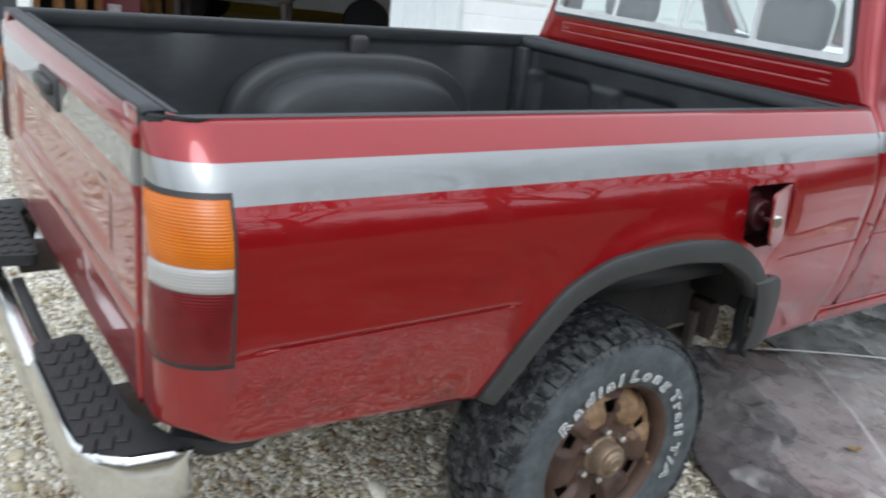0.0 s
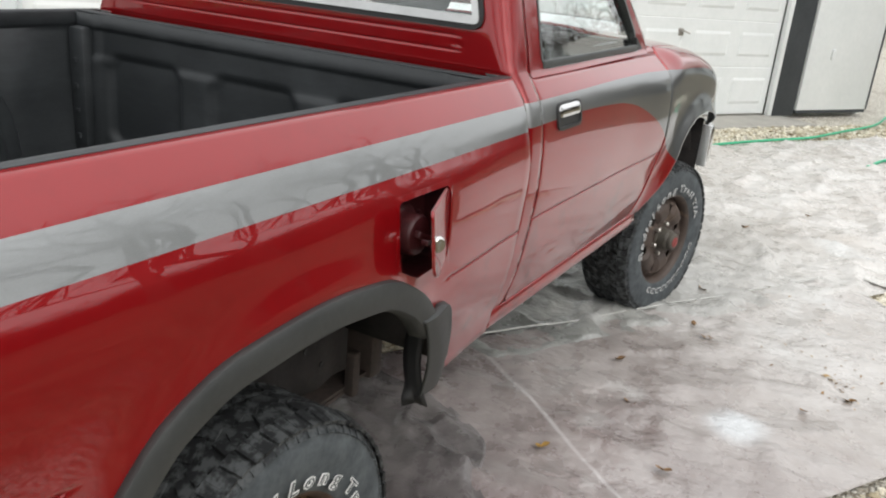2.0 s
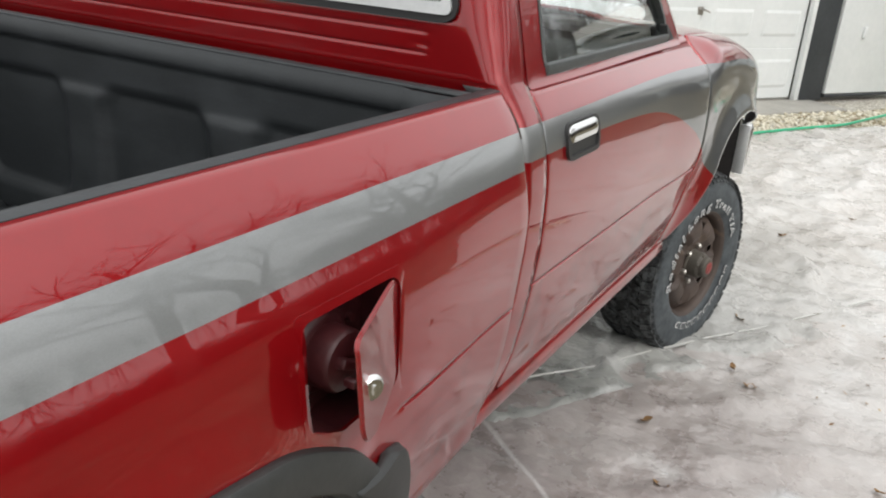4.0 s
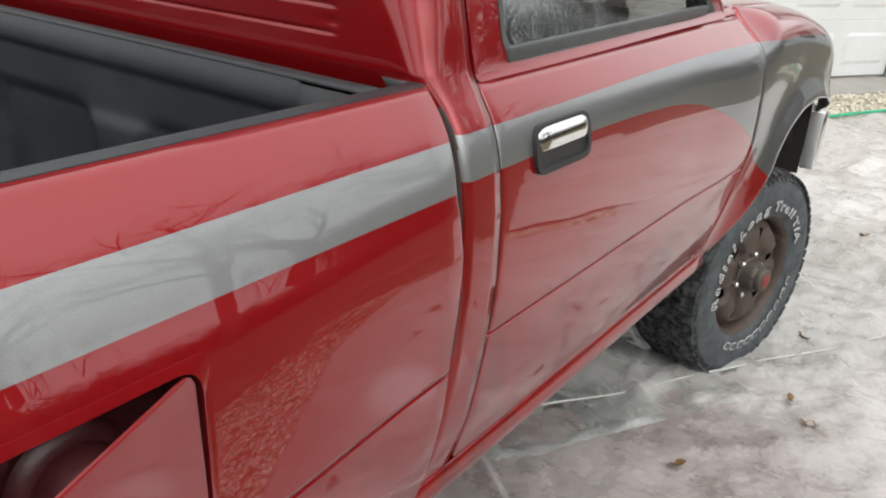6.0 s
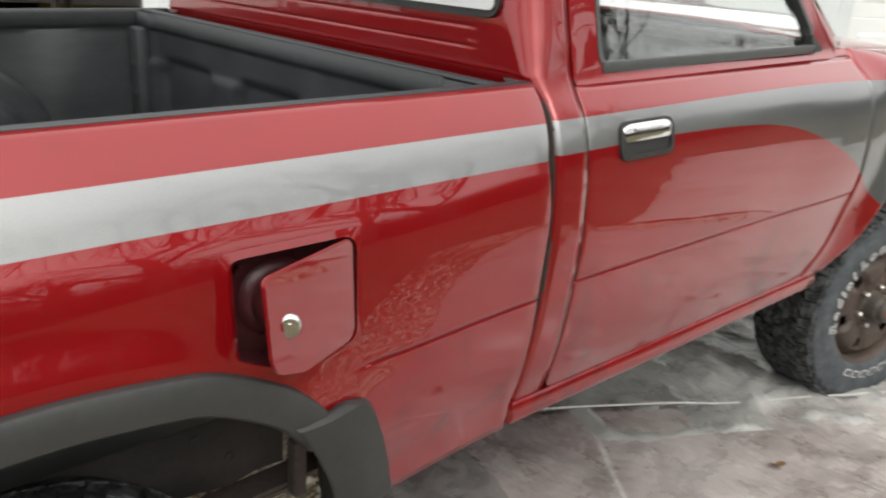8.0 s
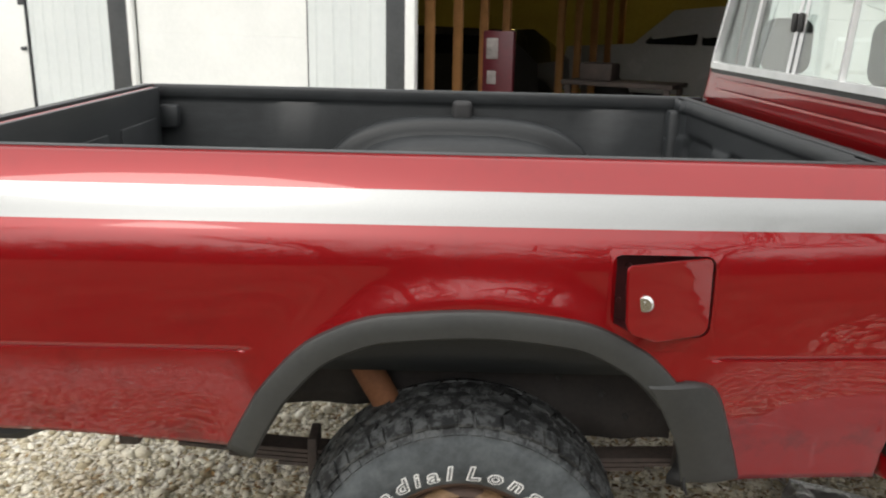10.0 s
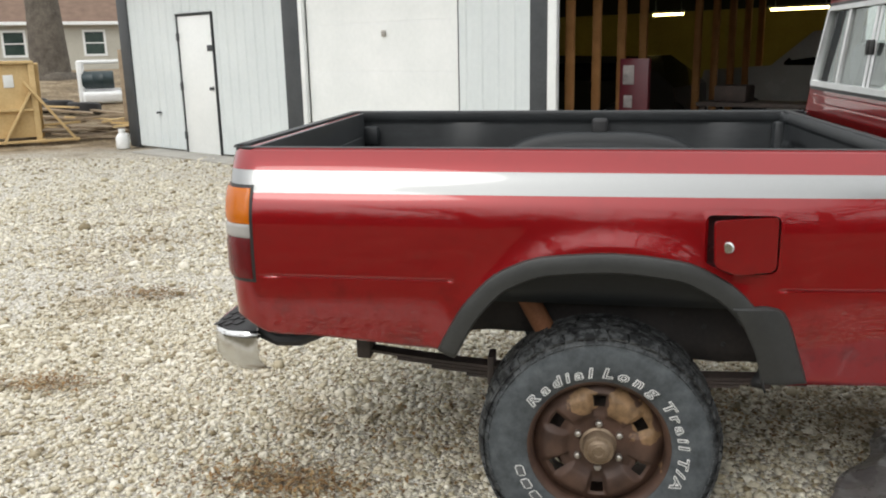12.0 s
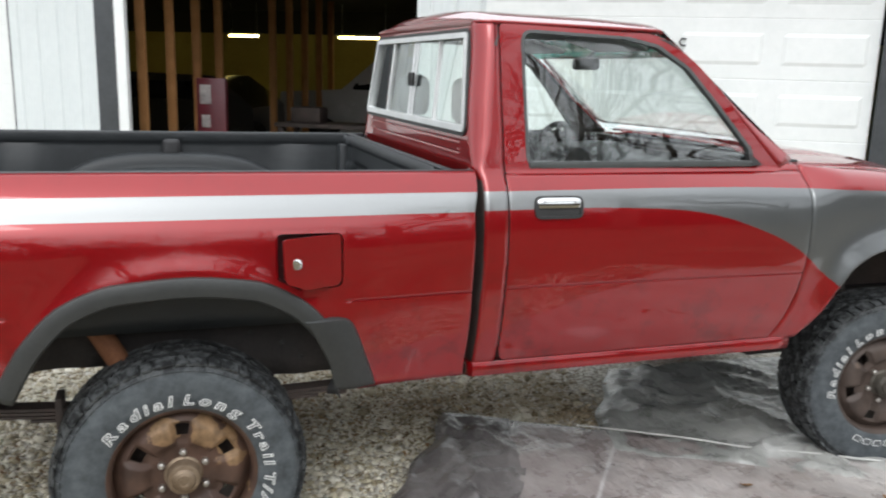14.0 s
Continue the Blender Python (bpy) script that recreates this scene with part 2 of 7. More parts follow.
def part(name, bm, material, parent, label="", smooth=True, angle=40, at=None, solid=0.0, kind=""):
    ob = new(name, finish(bm, name, material, smooth, angle) if isinstance(bm, bmesh.types.BMesh) else bm)
    ob.parent = parent
    if at is not None:
        ob.matrix_local = at
    if solid:
        md = ob.modifiers.new("thickness", 'SOLIDIFY')
        md.thickness, md.offset = solid, -1
        if material is PAINT:
            ob.data.materials.append(INNER_TRIM)
            md.material_offset = 1
    return tagged(ob, label, kind=kind)


def face_out(bm, direction):
    """Turn all faces so that on the whole they look along direction."""
    bm.normal_update()
    s = Vector((0, 0, 0))
    for f in bm.faces:
        s += f.normal * f.calc_area()
    if s.dot(Vector(direction)) < 0:
        bmesh.ops.reverse_faces(bm, faces=bm.faces)
    return bm


def grid(fn, us, vs, skip=None, bm=None, closed_u=False):
    """A sheet of points fn(u, v); skip(i, j) leaves out a face."""
    bm = bm or bmesh.new()
    pts = [[bm.verts.new(fn(u, v)) for v in vs] for u in us]
    n = len(us)
    for i in range(n if closed_u else n - 1):
        for j in range(len(vs) - 1):
            if skip and skip(i, j):
                continue
            k = (i + 1) % n
            bm.faces.new((pts[i][j], pts[k][j], pts[k][j + 1], pts[i][j + 1]))
    return bm


def box(bm, c, s, bevel=0.0, rot=None, seg=2):
    """A box round c with sides s, its edges rounded."""
    r = bmesh.ops.create_cube(bm, size=1.0)
    vs = r["verts"]
    m = Matrix.Translation(c) @ (rot.to_4x4() if rot is not None else Matrix.Identity(4)) @ Matrix.Diagonal((*s, 1))
    bmesh.ops.transform(bm, matrix=m, verts=vs)
    if bevel:
        es = list({e for v in vs for e in v.link_edges})
        bmesh.ops.bevel(bm, geom=es, offset=bevel, segments=seg, affect='EDGES', profile=0.5)
    return bm


def tube(bm, pts, r, n=10, caps=True):
    """A round bar along pts; r may be a list."""
    pts = [Vector(p) for p in pts]
    rings = []
    up = Vector((0, 0, 1))
    for i, p in enumerate(pts):
        d = (pts[min(i + 1, len(pts) - 1)] - pts[max(i - 1, 0)]).normalized()
        a = d.cross(up)
        if a.length < 1e-3:
            a = d.cross(Vector((0, 1, 0)))
        a.normalize()
        b = d.cross(a)
        rr = r[i] if isinstance(r, (list, tuple)) else r
        rings.append([bm.verts.new(p + rr * (math.cos(2 * math.pi * k / n) * a + math.sin(2 * math.pi * k / n) * b)) for k in range(n)])
    for q, w in zip(rings, rings[1:]):
        for k in range(n):
            bm.faces.new((q[k], q[(k + 1) % n], w[(k + 1) % n], w[k]))
    if caps:
        bm.faces.new(rings[0])
        bm.faces.new(list(reversed(rings[-1])))
    return bm


def lathe(profile, n=48, bm=None, axis='Y'):
    """Turn (radius, along) points round an axis."""
    bm = bm or bmesh.new()
    rings = []
    for k in range(n):
        a = 2 * math.pi * k / n
        c, s = math.cos(a), math.sin(a)
        rings.append([bm.verts.new((r * c, h, r * s) if axis == 'Y' else ((h, r * c, r * s) if axis == 'X' else (r * c, r * s, h))) for r, h in profile])
    for k in range(n):
        q, w = rings[k], rings[(k + 1) % n]
        for j in range(len(profile) - 1):
            bm.faces.new((q[j], q[j + 1], w[j + 1], w[j]))
    bmesh.ops.remove_doubles(bm, verts=bm.verts, dist=1e-5)
    return bm


def rounded(pts, r, seg=5):
    """A loop of 2D corners with rounded corners; r one radius or one for each corner."""
    out = []
    n = len(pts)
    for i in range(n):
        p, a, b = Vector(pts[i]), Vector(pts[i - 1]), Vector(pts[(i + 1) % n])
        rr = r[i] if isinstance(r, (list, tuple)) else r
        d1, d2 = (a - p).normalized(), (b - p).normalized()
        ang = d1.angle(d2)
        t = min(rr / max(math.tan(ang / 2), 1e-3), 0.45 * (a - p).length, 0.45 * (b - p).length)
        p1, p2 = p + d1 * t, p + d2 * t
        for k in range(seg + 1):
            s = k / seg
            out.append((1 - s) ** 2 * p1 + 2 * s * (1 - s) * p + s * s * p2)
    return [(q.x, q.y) for q in out]


def plate(bm, loop, place, thick):
    """A slab with the outline loop; place(u, v, w) gives the point w below the surface."""
    top = [bm.verts.new(place(u, v, 0.0)) for u, v in loop]
    bot = [bm.verts.new(place(u, v, thick)) for u, v in loop]
    bm.faces.new(top)
    bm.faces.new(list(reversed(bot)))
    n = len(loop)
    for i in range(n):
        bm.faces.new((top[i], bot[i], bot[(i + 1) % n], top[(i + 1) % n]))
    bmesh.ops.recalc_face_normals(bm, faces=bm.faces)
    return bm


def frame_ring(bm, outer, inner, place, thick, steps=1):
    """A flat frame between two loops of equal length, with depth."""
    n = len(outer)
    rows = []
    for k in range(steps + 1):
        s = k / steps
        rows.append([bm.verts.new(place(o[0] + (i[0] - o[0]) * s, o[1] + (i[1] - o[1]) * s, 0.0)) for o, i in zip(outer, inner)])
    rows.append([bm.verts.new(place(i[0], i[1], thick)) for i in inner])
    back = [bm.verts.new(place(o[0], o[1], thick)) for o in outer]
    rows = [back] + rows + [back]
    for q, w in zip(rows, rows[1:]):
        for i in range(n):
            j = (i + 1) % n
            bm.faces.new((q[i], q[j], w[j], w[i]))
    bmesh.ops.recalc_face_normals(bm, faces=bm.faces)
    return bm


def spline(knots):
    """A smooth curve through (x, y) knots."""
    xs = [k[0] for k in knots]
    ys = [k[1] for k in knots]
    n = len(xs)
    d = [(ys[i + 1] - ys[i]) / (xs[i + 1] - xs[i]) for i in range(n - 1)]
    t = [d[0]] + [0.0 if d[i - 1] * d[i] <= 0 else 2 * d[i - 1] * d[i] / (d[i - 1] + d[i]) for i in range(1, n - 1)] + [d[-1]]

    def at(x):
        if x <= xs[0]:
            return ys[0] + t[0] * 0
        if x >= xs[-1]:
            return ys[-1]
        i = max(k for k in range(n - 1) if xs[k] <= x)
        h = xs[i + 1] - xs[i]
        s = (x - xs[i]) / h
        return ((2 * s ** 3 - 3 * s * s + 1) * ys[i] + (s ** 3 - 2 * s * s + s) * h * t[i]
                + (-2 * s ** 3 + 3 * s * s) * ys[i + 1] + (s ** 3 - s * s) * h * t[i + 1])
    return at


def dense(loop, n):
    """The closed loop with n steps along each of its sides."""
    return [tuple(p + (q - p) * k / n for p, q in zip(a, b)) for a, b in zip(loop, loop[1:] + loop[:1]) for k in range(n)]


def lin(a, b, n):
    return [a + (b - a) * i / (n - 1) for i in range(n)]


# ---------------------------------------------------------------- pickup truck
TRUCK = thing("pickup_truck", pose(1.463, 2.03, 0, 0, 0.4, 0.6),
              "red regular-cab pickup truck with a silver-grey side stripe, parked on gravel", "pickup truck")

# half width of the bed side and of the cab side by height
bed_w = spline([(0.57, 0.800), (0.66, 0.826), (0.78, 0.850), (0.846, 0.8560), (0.863, 0.8568), (0.95, 0.8580), (1.03, 0.8555), (1.078, 0.8445), (1.103, 0.8335), (1.140, 0.8180),
                (1.168, 0.8030), (1.195, 0.7845), (1.216, 0.7680), (1.229, 0.757)])
cab_w = spline([(0.55, 0.740), (0.60, 0.762), (0.70, 0.792), (0.80, 0.809), (0.846, 0.8150), (0.856, 0.8160), (0.93, 0.8232), (0.98, 0.8235), (1.05, 0.8212), (1.11, 0.8140), (1.15, 0.8040),
                (1.18, 0.791), (1.205, 0.775), (1.235, 0.758), (1.30, 0.743), (1.50, 0.697), (1.66, 0.660), (1.72, 0.640)])
arch_r = spline([(-0.505, 0.630), (-0.47, 0.70), (-0.42, 0.785), (-0.317, 0.887), (-0.182, 0.937), (0.0, 0.950), (0.181, 0.933),
                 (0.314, 0.874), (0.392, 0.800), (0.45, 0.705), (0.505, 0.557)])
arch_f = spline([(2.215, 0.575), (2.25, 0.640), (2.275, 0.695), (2.31, 0.788), (2.37, 0.866), (2.47, 0.922), (2.60, 0.946), (2.74, 0.950), (2.88, 0.932), (2.98, 0.902), (3.08, 0.862), (3.17, 0.828)])
FUEL = (0.255, 0.447, 1.062)


def smooth01(t):
    t = min(max(t, 0.0), 1.0)
    return t * t * (3 - 2 * t)


def pressed_line(z):
    """Depth of the narrow line pressed along the sides."""
    return 0.0040 * min(max((z - 0.8497) / 0.0015, 0.0), 1.0) * min(max((0.857 - z) / 0.0025, 0.0), 1.0)


def bed_bottom(x):
    if x <= -0.505:
        return 0.630 + 0.028 * smooth01((-0.505 - x) / 0.45) + 0.05 * smooth01((-1.02 - x) / 0.12)
    if x >= 0.505:
        return 0.557
    return arch_r(x)


def arch_dist(x, z, cx=0.0, cz=0.42, rx=0.50, rz=0.53):
    """How far outside the arch's oval, in metres about."""
    return (math.hypot((x - cx) / rx, (z - cz) / rz) - 1) * 0.5


def bed_y(x, z):
    """Half width of the bed side, with the swelling round the arch and the pressed line."""
    w = bed_w(z)
    d = arch_dist(x, z)
    if z < 1.08:
        w += 0.017 * math.exp(-max(d, 0) ** 2 / 0.0030) * smooth01((1.07 - z) / 0.10)
    w -= smooth01((x - 0.45) / 0.42) * (0.010 * smooth01((1.14 - z) / 0.10) + 0.011 * smooth01((1.04 - z) / 0.20))
    inner = smooth01((abs(x) - 0.44) / 0.05)
    w -= pressed_line(z) * inner * smooth01((x + 1.035) / 0.02)
    w -= 0.006 * math.exp(-((z - 0.617) / 0.006) ** 2) * (1 if x > 0.5 else 0)
    return w


TAIL = -1.165
BED_COLS = ([(TAIL, 0.168), (TAIL, 0.14), (TAIL, 0.115)]
            + [(-1.060 - 0.105 * math.sin(a), 0.095 * (1 - math.cos(a))) for a in [math.pi / 2 * k / 12 for k in range(12, -1, -1)]]
            + [(x, 0.0) for x in lin(-1.045, -0.53, 14) + lin(-0.505, -0.40, 14) + lin(-0.385, 0.24, 34)
               + [0.255] + lin(0.275, 0.43, 9) + [0.447] + lin(0.455, 0.505, 8) + lin(0.52, 0.858, 12)]
            + [(0.862, 0.001), (0.8660, 0.004), (0.8682, 0.010), (0.8690, 0.030), (0.8690, 0.075)])


CREASE_Z = spline([(5, 0.835), (6, 0.843), (7, 0.8497), (7.5, 0.8512), (8, 0.8545), (8.5, 0.857), (9, 0.863), (10, 0.885)])


def bed_z(x, v):
    """Row v of the bed side: 0..8 below the filler, ..14 beside it, ..20 above, ..30 band and top."""
    b = bed_bottom(x)
    a = max(0.885, b + 0.022)
    if v <= 10:
        even = b + (a - b) * v / 10
        k = smooth01((0.80 - b) / 0.06)
        press = CREASE_Z(v) if v >= 5 else b + (0.840 - b) * v / 5
        return even + (press - even) * k
    if v <= 16:
        return a + (1.062 - a) * (v - 10) / 6
    if v <= 20:
        return 1.062 + (1.103 - 1.062) * (v - 16) / 4
    if v <= 26:
        return 1.103 + 0.065 * (v - 20) / 6
    return 1.168 + 0.061 * (v - 26) / 6


def bed_side(sgn):
    def fn(c, v):
        x, inset = c
        z = bed_z(x, v)
        w = bed_y(x, z) - inset
        # the front edge stands a little further forward at the rail
        x += 0.022 * smooth01((z - 1.09) / 0.12) * smooth01((x - 0.80) / 0.058)
        if inset > 0.10 and x < 0:
            w = min(w, bed_y(x, z) - 0.095, 0.692 + (0.168 - inset) * 0.5)
        return (x, sgn * w, z)

    def hole(i, j):
        return sgn < 0 and 0.254 <= BED_COLS[i][0] < 0.446 and 10 <= j < 16
    vs = [0, 0.25, 0.6, 1, 2, 3, 4, 5, 6, 7, 7.5, 8, 8.5, 9, 9.5] + list(range(10, 33))
    idx = {k: v for k, v in enumerate(vs)}

    def skip(i, j):
        return hole(i, idx[j])
    bm = grid(fn, BED_COLS, vs, skip)
    # rolled-in top edge
    face_out(bm, (0, sgn, 0))
    return part("bed_side_panel", bm, PAINT, TRUCK, "glossy red bed side with a silver stripe", solid=0.004, angle=60)


right_side = bed_side(-1)
left_side = bed_side(1)


def arch_trim(sgn):
    """The dark plastic strip round the rear wheel opening with the mud guard at its front."""
    bm = bmesh.new()
    xs = lin(-0.505, -0.40, 12) + lin(-0.38, 0.30, 30) + lin(0.32, 0.405, 8)
    sec = [(0.004, -0.002), (0.001, 0.010), (-0.005, 0.014), (-0.030, 0.016), (-0.050, 0.012), (-0.056, 0.004), (-0.058, -0.03)]

    def fn(x, k):
        e = 0.002
        dx, dz = e, arch_r(min(x + e, 0.505)) - arch_r(max(x - e, -0.505))
        dx = min(x + e, 0.505) - max(x - e, -0.505)
        ln = math.hypot(dx, dz)
        nx, nz = -dz / ln, dx / ln
        o, w = sec[k]
        z0 = arch_r(x)
        return (x + nx * o, sgn * (bed_y(x, z0) + w), z0 + nz * o)
    grid(fn, xs, range(len(sec)), bm=bm)
    face_out(bm, (0, sgn, 0))
    trim = part("wheel_arch_trim", bm, PLASTIC, TRUCK, "matt dark grey plastic wheel arch trim", solid=0.004)
    edge = spline([(0.56, 0.432), (0.66, 0.405), (0.735, 0.370), (0.785, 0.342), (0.81, 0.326)])
    lead = spline([(0.56, 0.568), (0.66, 0.530), (0.74, 0.500), (0.785, 0.478), (0.797, 0.466), (0.805, 0.445), (0.81, 0.41)])

    def guard(z, t):
        x = edge(z) + (lead(z) - edge(z)) * t
        lift = 0.018 * smooth01((1 - t) / 0.08) * smooth01((z - 0.558) / 0.012) * smooth01((0.813 - z) / 0.010) - 0.002
        return (x, sgn * (bed_y(x, z) + lift + 0.004 * math.sin(t * 3)), z)
    bm = grid(guard, [0.562, 0.566, 0.572] + lin(0.585, 0.775, 16) + [0.785, 0.795, 0.802, 0.807, 0.81], [0, 0.05, 0.12] + lin(0.2, 0.88, 10) + [0.93, 0.97, 1])
    face_out(bm, (0, sgn, 0))
    part("mud_guard", bm, PLASTIC, trim, "dark grey plastic mud guard", solid=0.005)
    bm = bmesh.new()
    grid(lambda v, k: (0.455 + 0.17 * (0.80 - v) - 0.06 * math.sin((0.8 - v) * 7) - (0.03 * smooth01((0.60 - v) / 0.05) if k > 2 else 0),
                       sgn * ((0.845, 0.83, 0.815, 0.80)[k] - 0.02 * math.sin((v - 0.55) * 12)), v), lin(0.545, 0.82, 16), range(4), bm=bm)
    flap_in = part("inner_flap", bm, RUBBER, trim, "black rubber splash flap", solid=0.004)
    bm = bmesh.new()
    tube(bm, [(0.46, sgn * 0.80, 0.85), (0.47, sgn * 0.795, 0.72), (0.462, sgn * 0.80, 0.60), (0.44, sgn * 0.80, 0.560)], [0.010, 0.009, 0.008, 0.005], 7)
    part("flap_stay", bm, RUBBER, flap_in, "bent black stay of the flap")
    return trim


arch_trim(-1)
arch_trim(1)

# top of the bed rails and the drop-in liner
def liner():
    """Black plastic bed liner: floor with ribs, side walls with wheel boxes, front wall with pressed panels, and caps over the rails."""
    bm = bmesh.new()
    # floor with lengthwise ribs
    ys = lin(-0.70, 0.70, 113)
    grid(lambda x, y: (x, y, 0.752 + (0.010 if int((y + 0.7) / 0.05) % 2 else 0.0)), lin(-1.12, 0.80, 49), ys, bm=bm)
    for s in (-1, 1):
        # side wall rising to the rail, then the cap
        sec = [(0.704, 0.752), (0.714, 0.80), (0.724, 1.00), (0.735, 1.165), (0.736, 1.178), (0.731, 1.184), (0.727, 1.192), (0.727, 1.222), (0.729, 1.2285), (0.736, 1.2315), (0.748, 1.2315), (0.7565, 1.2300), (0.7585, 1.222)]
        xs = lin(-1.163, -1.07, 9) + lin(-1.0, 0.78, 30) + [0.81, 0.884]

        def wall(x, k, s=s, sec=sec):
            w, z = sec[k]
            if 1 <= k <= 3:
                g = 0.012 if (abs(abs(x + 0.02) - 0.58) < 0.05) else 0.0
                w -= g
            if x < -1.06:
                q = min((-1.060 - x) / 0.105, 1.0)
                w = min(w, 0.7585 - 0.095 * (1 - math.sqrt(1 - q * q)) + 0.0003 * k)
            return (x, s * w, z)
        grid(wall, xs, range(len(sec)), bm=bm)
    # front wall with recessed panels
    def front(y, z):
        d = 0.0
        for c in (-0.44, 0.0, 0.44):
            ex, ez = abs(y - c) - 0.105, abs(z - 0.965) - 0.085
            e = math.hypot(max(ex, 0.0), max(ez, 0.0)) + min(max(ex, ez), 0.0)
            d = max(d, smooth01((0.068 - e) / 0.030) * 0.022)
        d += 0.010 * smooth01((z - 1.085) / 0.02)
        if z > 1.18:
            d -= 0.008 * smooth01((z - 1.18) / 0.008)
        d += 0.012 * smooth01((abs(y) - 0.62) / 0.02) * -1
        return (0.795 + d, y, z)
    grid(front, lin(-0.72, 0.72, 110), lin(0.752, 1.18, 48) + [1.184, 1.188, 1.192, 1.226], bm=bm)
    grid(lambda y, k: ((0.797, 0.800, 0.806, 0.822, 0.829, 0.830)[k], y, (1.226, 1.2300, 1.2315, 1.2315, 1.2290, 1.205)[k]), lin(-0.74, 0.74, 20), range(6), bm=bm)
    bmesh.ops.recalc_face_normals(bm, faces=bm.faces)
    ob = part("bed_liner", bm, LINER, TRUCK, "black moulded plastic bed liner with ribs", angle=50)
    ob.modifiers.new("thickness", 'SOLIDIFY').thickness = 0.004
    for s in (-1, 1):
        # wheel box with a stepped rim
        bm = bmesh.new()
        rings = [(0.530, 0.709, 0.386), (0.522, 0.660, 0.380), (0.510, 0.648, 0.368), (0.476, 0.646, 0.342), (0.456, 0.640, 0.326), (0.442, 0.600, 0.314),
                 (0.430, 0.575, 0.304), (0.405, 0.560, 0.286), (0.34, 0.545, 0.235), (0.25, 0.530, 0.17), (0.12, 0.522, 0.08), (0.0, 0.520, 0.0)]
        angs = [math.pi * k / 40 for k in range(41)]

        def hump(a, k, s=s):
            rx, y, rz = rings[k]
            ca, sa = math.cos(a), math.sin(a)
            p = 0.66
            return (0.0 + rx * math.copysign(abs(ca) ** p, ca), s * y, 0.756 + rz * abs(sa) ** p)
        grid(hump, angs, range(len(rings)), bm=bm)
        bmesh.ops.recalc_face_normals(bm, faces=bm.faces)
        part("wheel_box", bm, LINER, ob, "black moulded wheel box with a stepped rim", angle=50)
        # raised box in darker rubber stands in for a shaded recess
        bm = bmesh.new()
        box(bm, (0.0, s * 0.708, 1.135), (0.075, 0.045, 0.13), 0.018, seg=3)
        part("channel_box", bm, RUBBER, ob, "black box standing in for the shaded channel above the wheel box")
        # corner post at the front with bolt holes
        bm = bmesh.new()
        box(bm, (0.775, s * 0.690, 0.97), (0.05, 0.07, 0.43), 0.014)
        for z in (0.84, 0.92, 1.0, 1.08):
            box(bm, (0.748, s * 0.690, z), (0.006, 0.018, 0.018), 0.003)
        part("corner_post", bm, LINER, ob)
        bm = bmesh.new()
        box(bm, (-1.07, s * 0.694, 1.12), (0.075, 0.05, 0.085), 0.016)
        part("stake_pocket", bm, LINER, ob)
    return ob


liner()

# the bed's own floor and front wall, under the liner
bm = bmesh.new()
box(bm, (-0.15, 0, 0.728), (1.95, 1.02, 0.03), 0.004)
part("bed_floor", bm, OVERSPRAY, TRUCK)
# dark front wall puts the shade of the cab gap into the colour
bm = bmesh.new()
box(bm, (0.846, 0, 0.92), (0.022, 1.56, 0.56), 0.006)
part("bed_front_wall", bm, CHASSIS, TRUCK)

# tailgate
def tailgate():
    def fn(y, v):
        z = 0.70 + (1.229 - 0.70) * v
        x = -1.168 + 0.010 * smooth01((z - 1.19) / 0.035) * 2
        x += 0.006 * math.exp(-((z - 0.86) / 0.006) ** 2)
        x += 0.008 * smooth01((0.075 - abs(z - 0.985)) / 0.02) * smooth01((0.50 - abs(y)) / 0.02)
        x -= 0.004 * smooth01((z - 1.07) / 0.02)
        return (x, y, z)
    bm = grid(fn, lin(-0.688, 0.688, 60), [k / 50 for k in range(51)])
    face_out(bm, (-1, 0, 0))
    gate = part("tailgate", bm, PAINT, TRUCK, "closed red tailgate with a silver stripe", solid=0.05)
    bm = bmesh.new()
    box(bm, (-1.174, 0, 1.135), (0.012, 0.20, 0.075), 0.008)
    box(bm, (-1.186, 0, 1.145), (0.020, 0.15, 0.030), 0.008)
    part("handle", bm, PLASTIC, gate, "black plastic tailgate handle")
    bm = bmesh.new()
    grid(lambda y, k: ((-1.166, -1.160, -1.128, -1.120)[k], y, (1.226, 1.233, 1.2335, 1.19)[k]), lin(-0.706, 0.706, 20), range(4), bm=bm)
    face_out(bm, (0, 0, 1))
    part("top_cap", bm, LINER, gate, "grey plastic cap along the tailgate top", solid=0.004)
    bm = bmesh.new()
    box(bm, (-1.104, 0, 0.99), (0.014, 1.36, 0.47), 0.005)
    for y in (-0.45, 0.0, 0.45):
        box(bm, (-1.096, y, 0.97), (0.012, 0.34, 0.30), 0.005)
    part("tailgate_liner", bm, LINER, gate, "black plastic tailgate liner")
    return gate


tailgate()


# tail lights: a black bezel and three lenses that wrap round the corner
LAMP_COLS = [(TAIL, 0.108), (TAIL, 0.100)] + [(-1.060 - 0.105 * math.sin(a), 0.095 * (1 - math.cos(a))) for a in [math.pi / 2 * k / 24 for k in range(24, -1, -1)]]


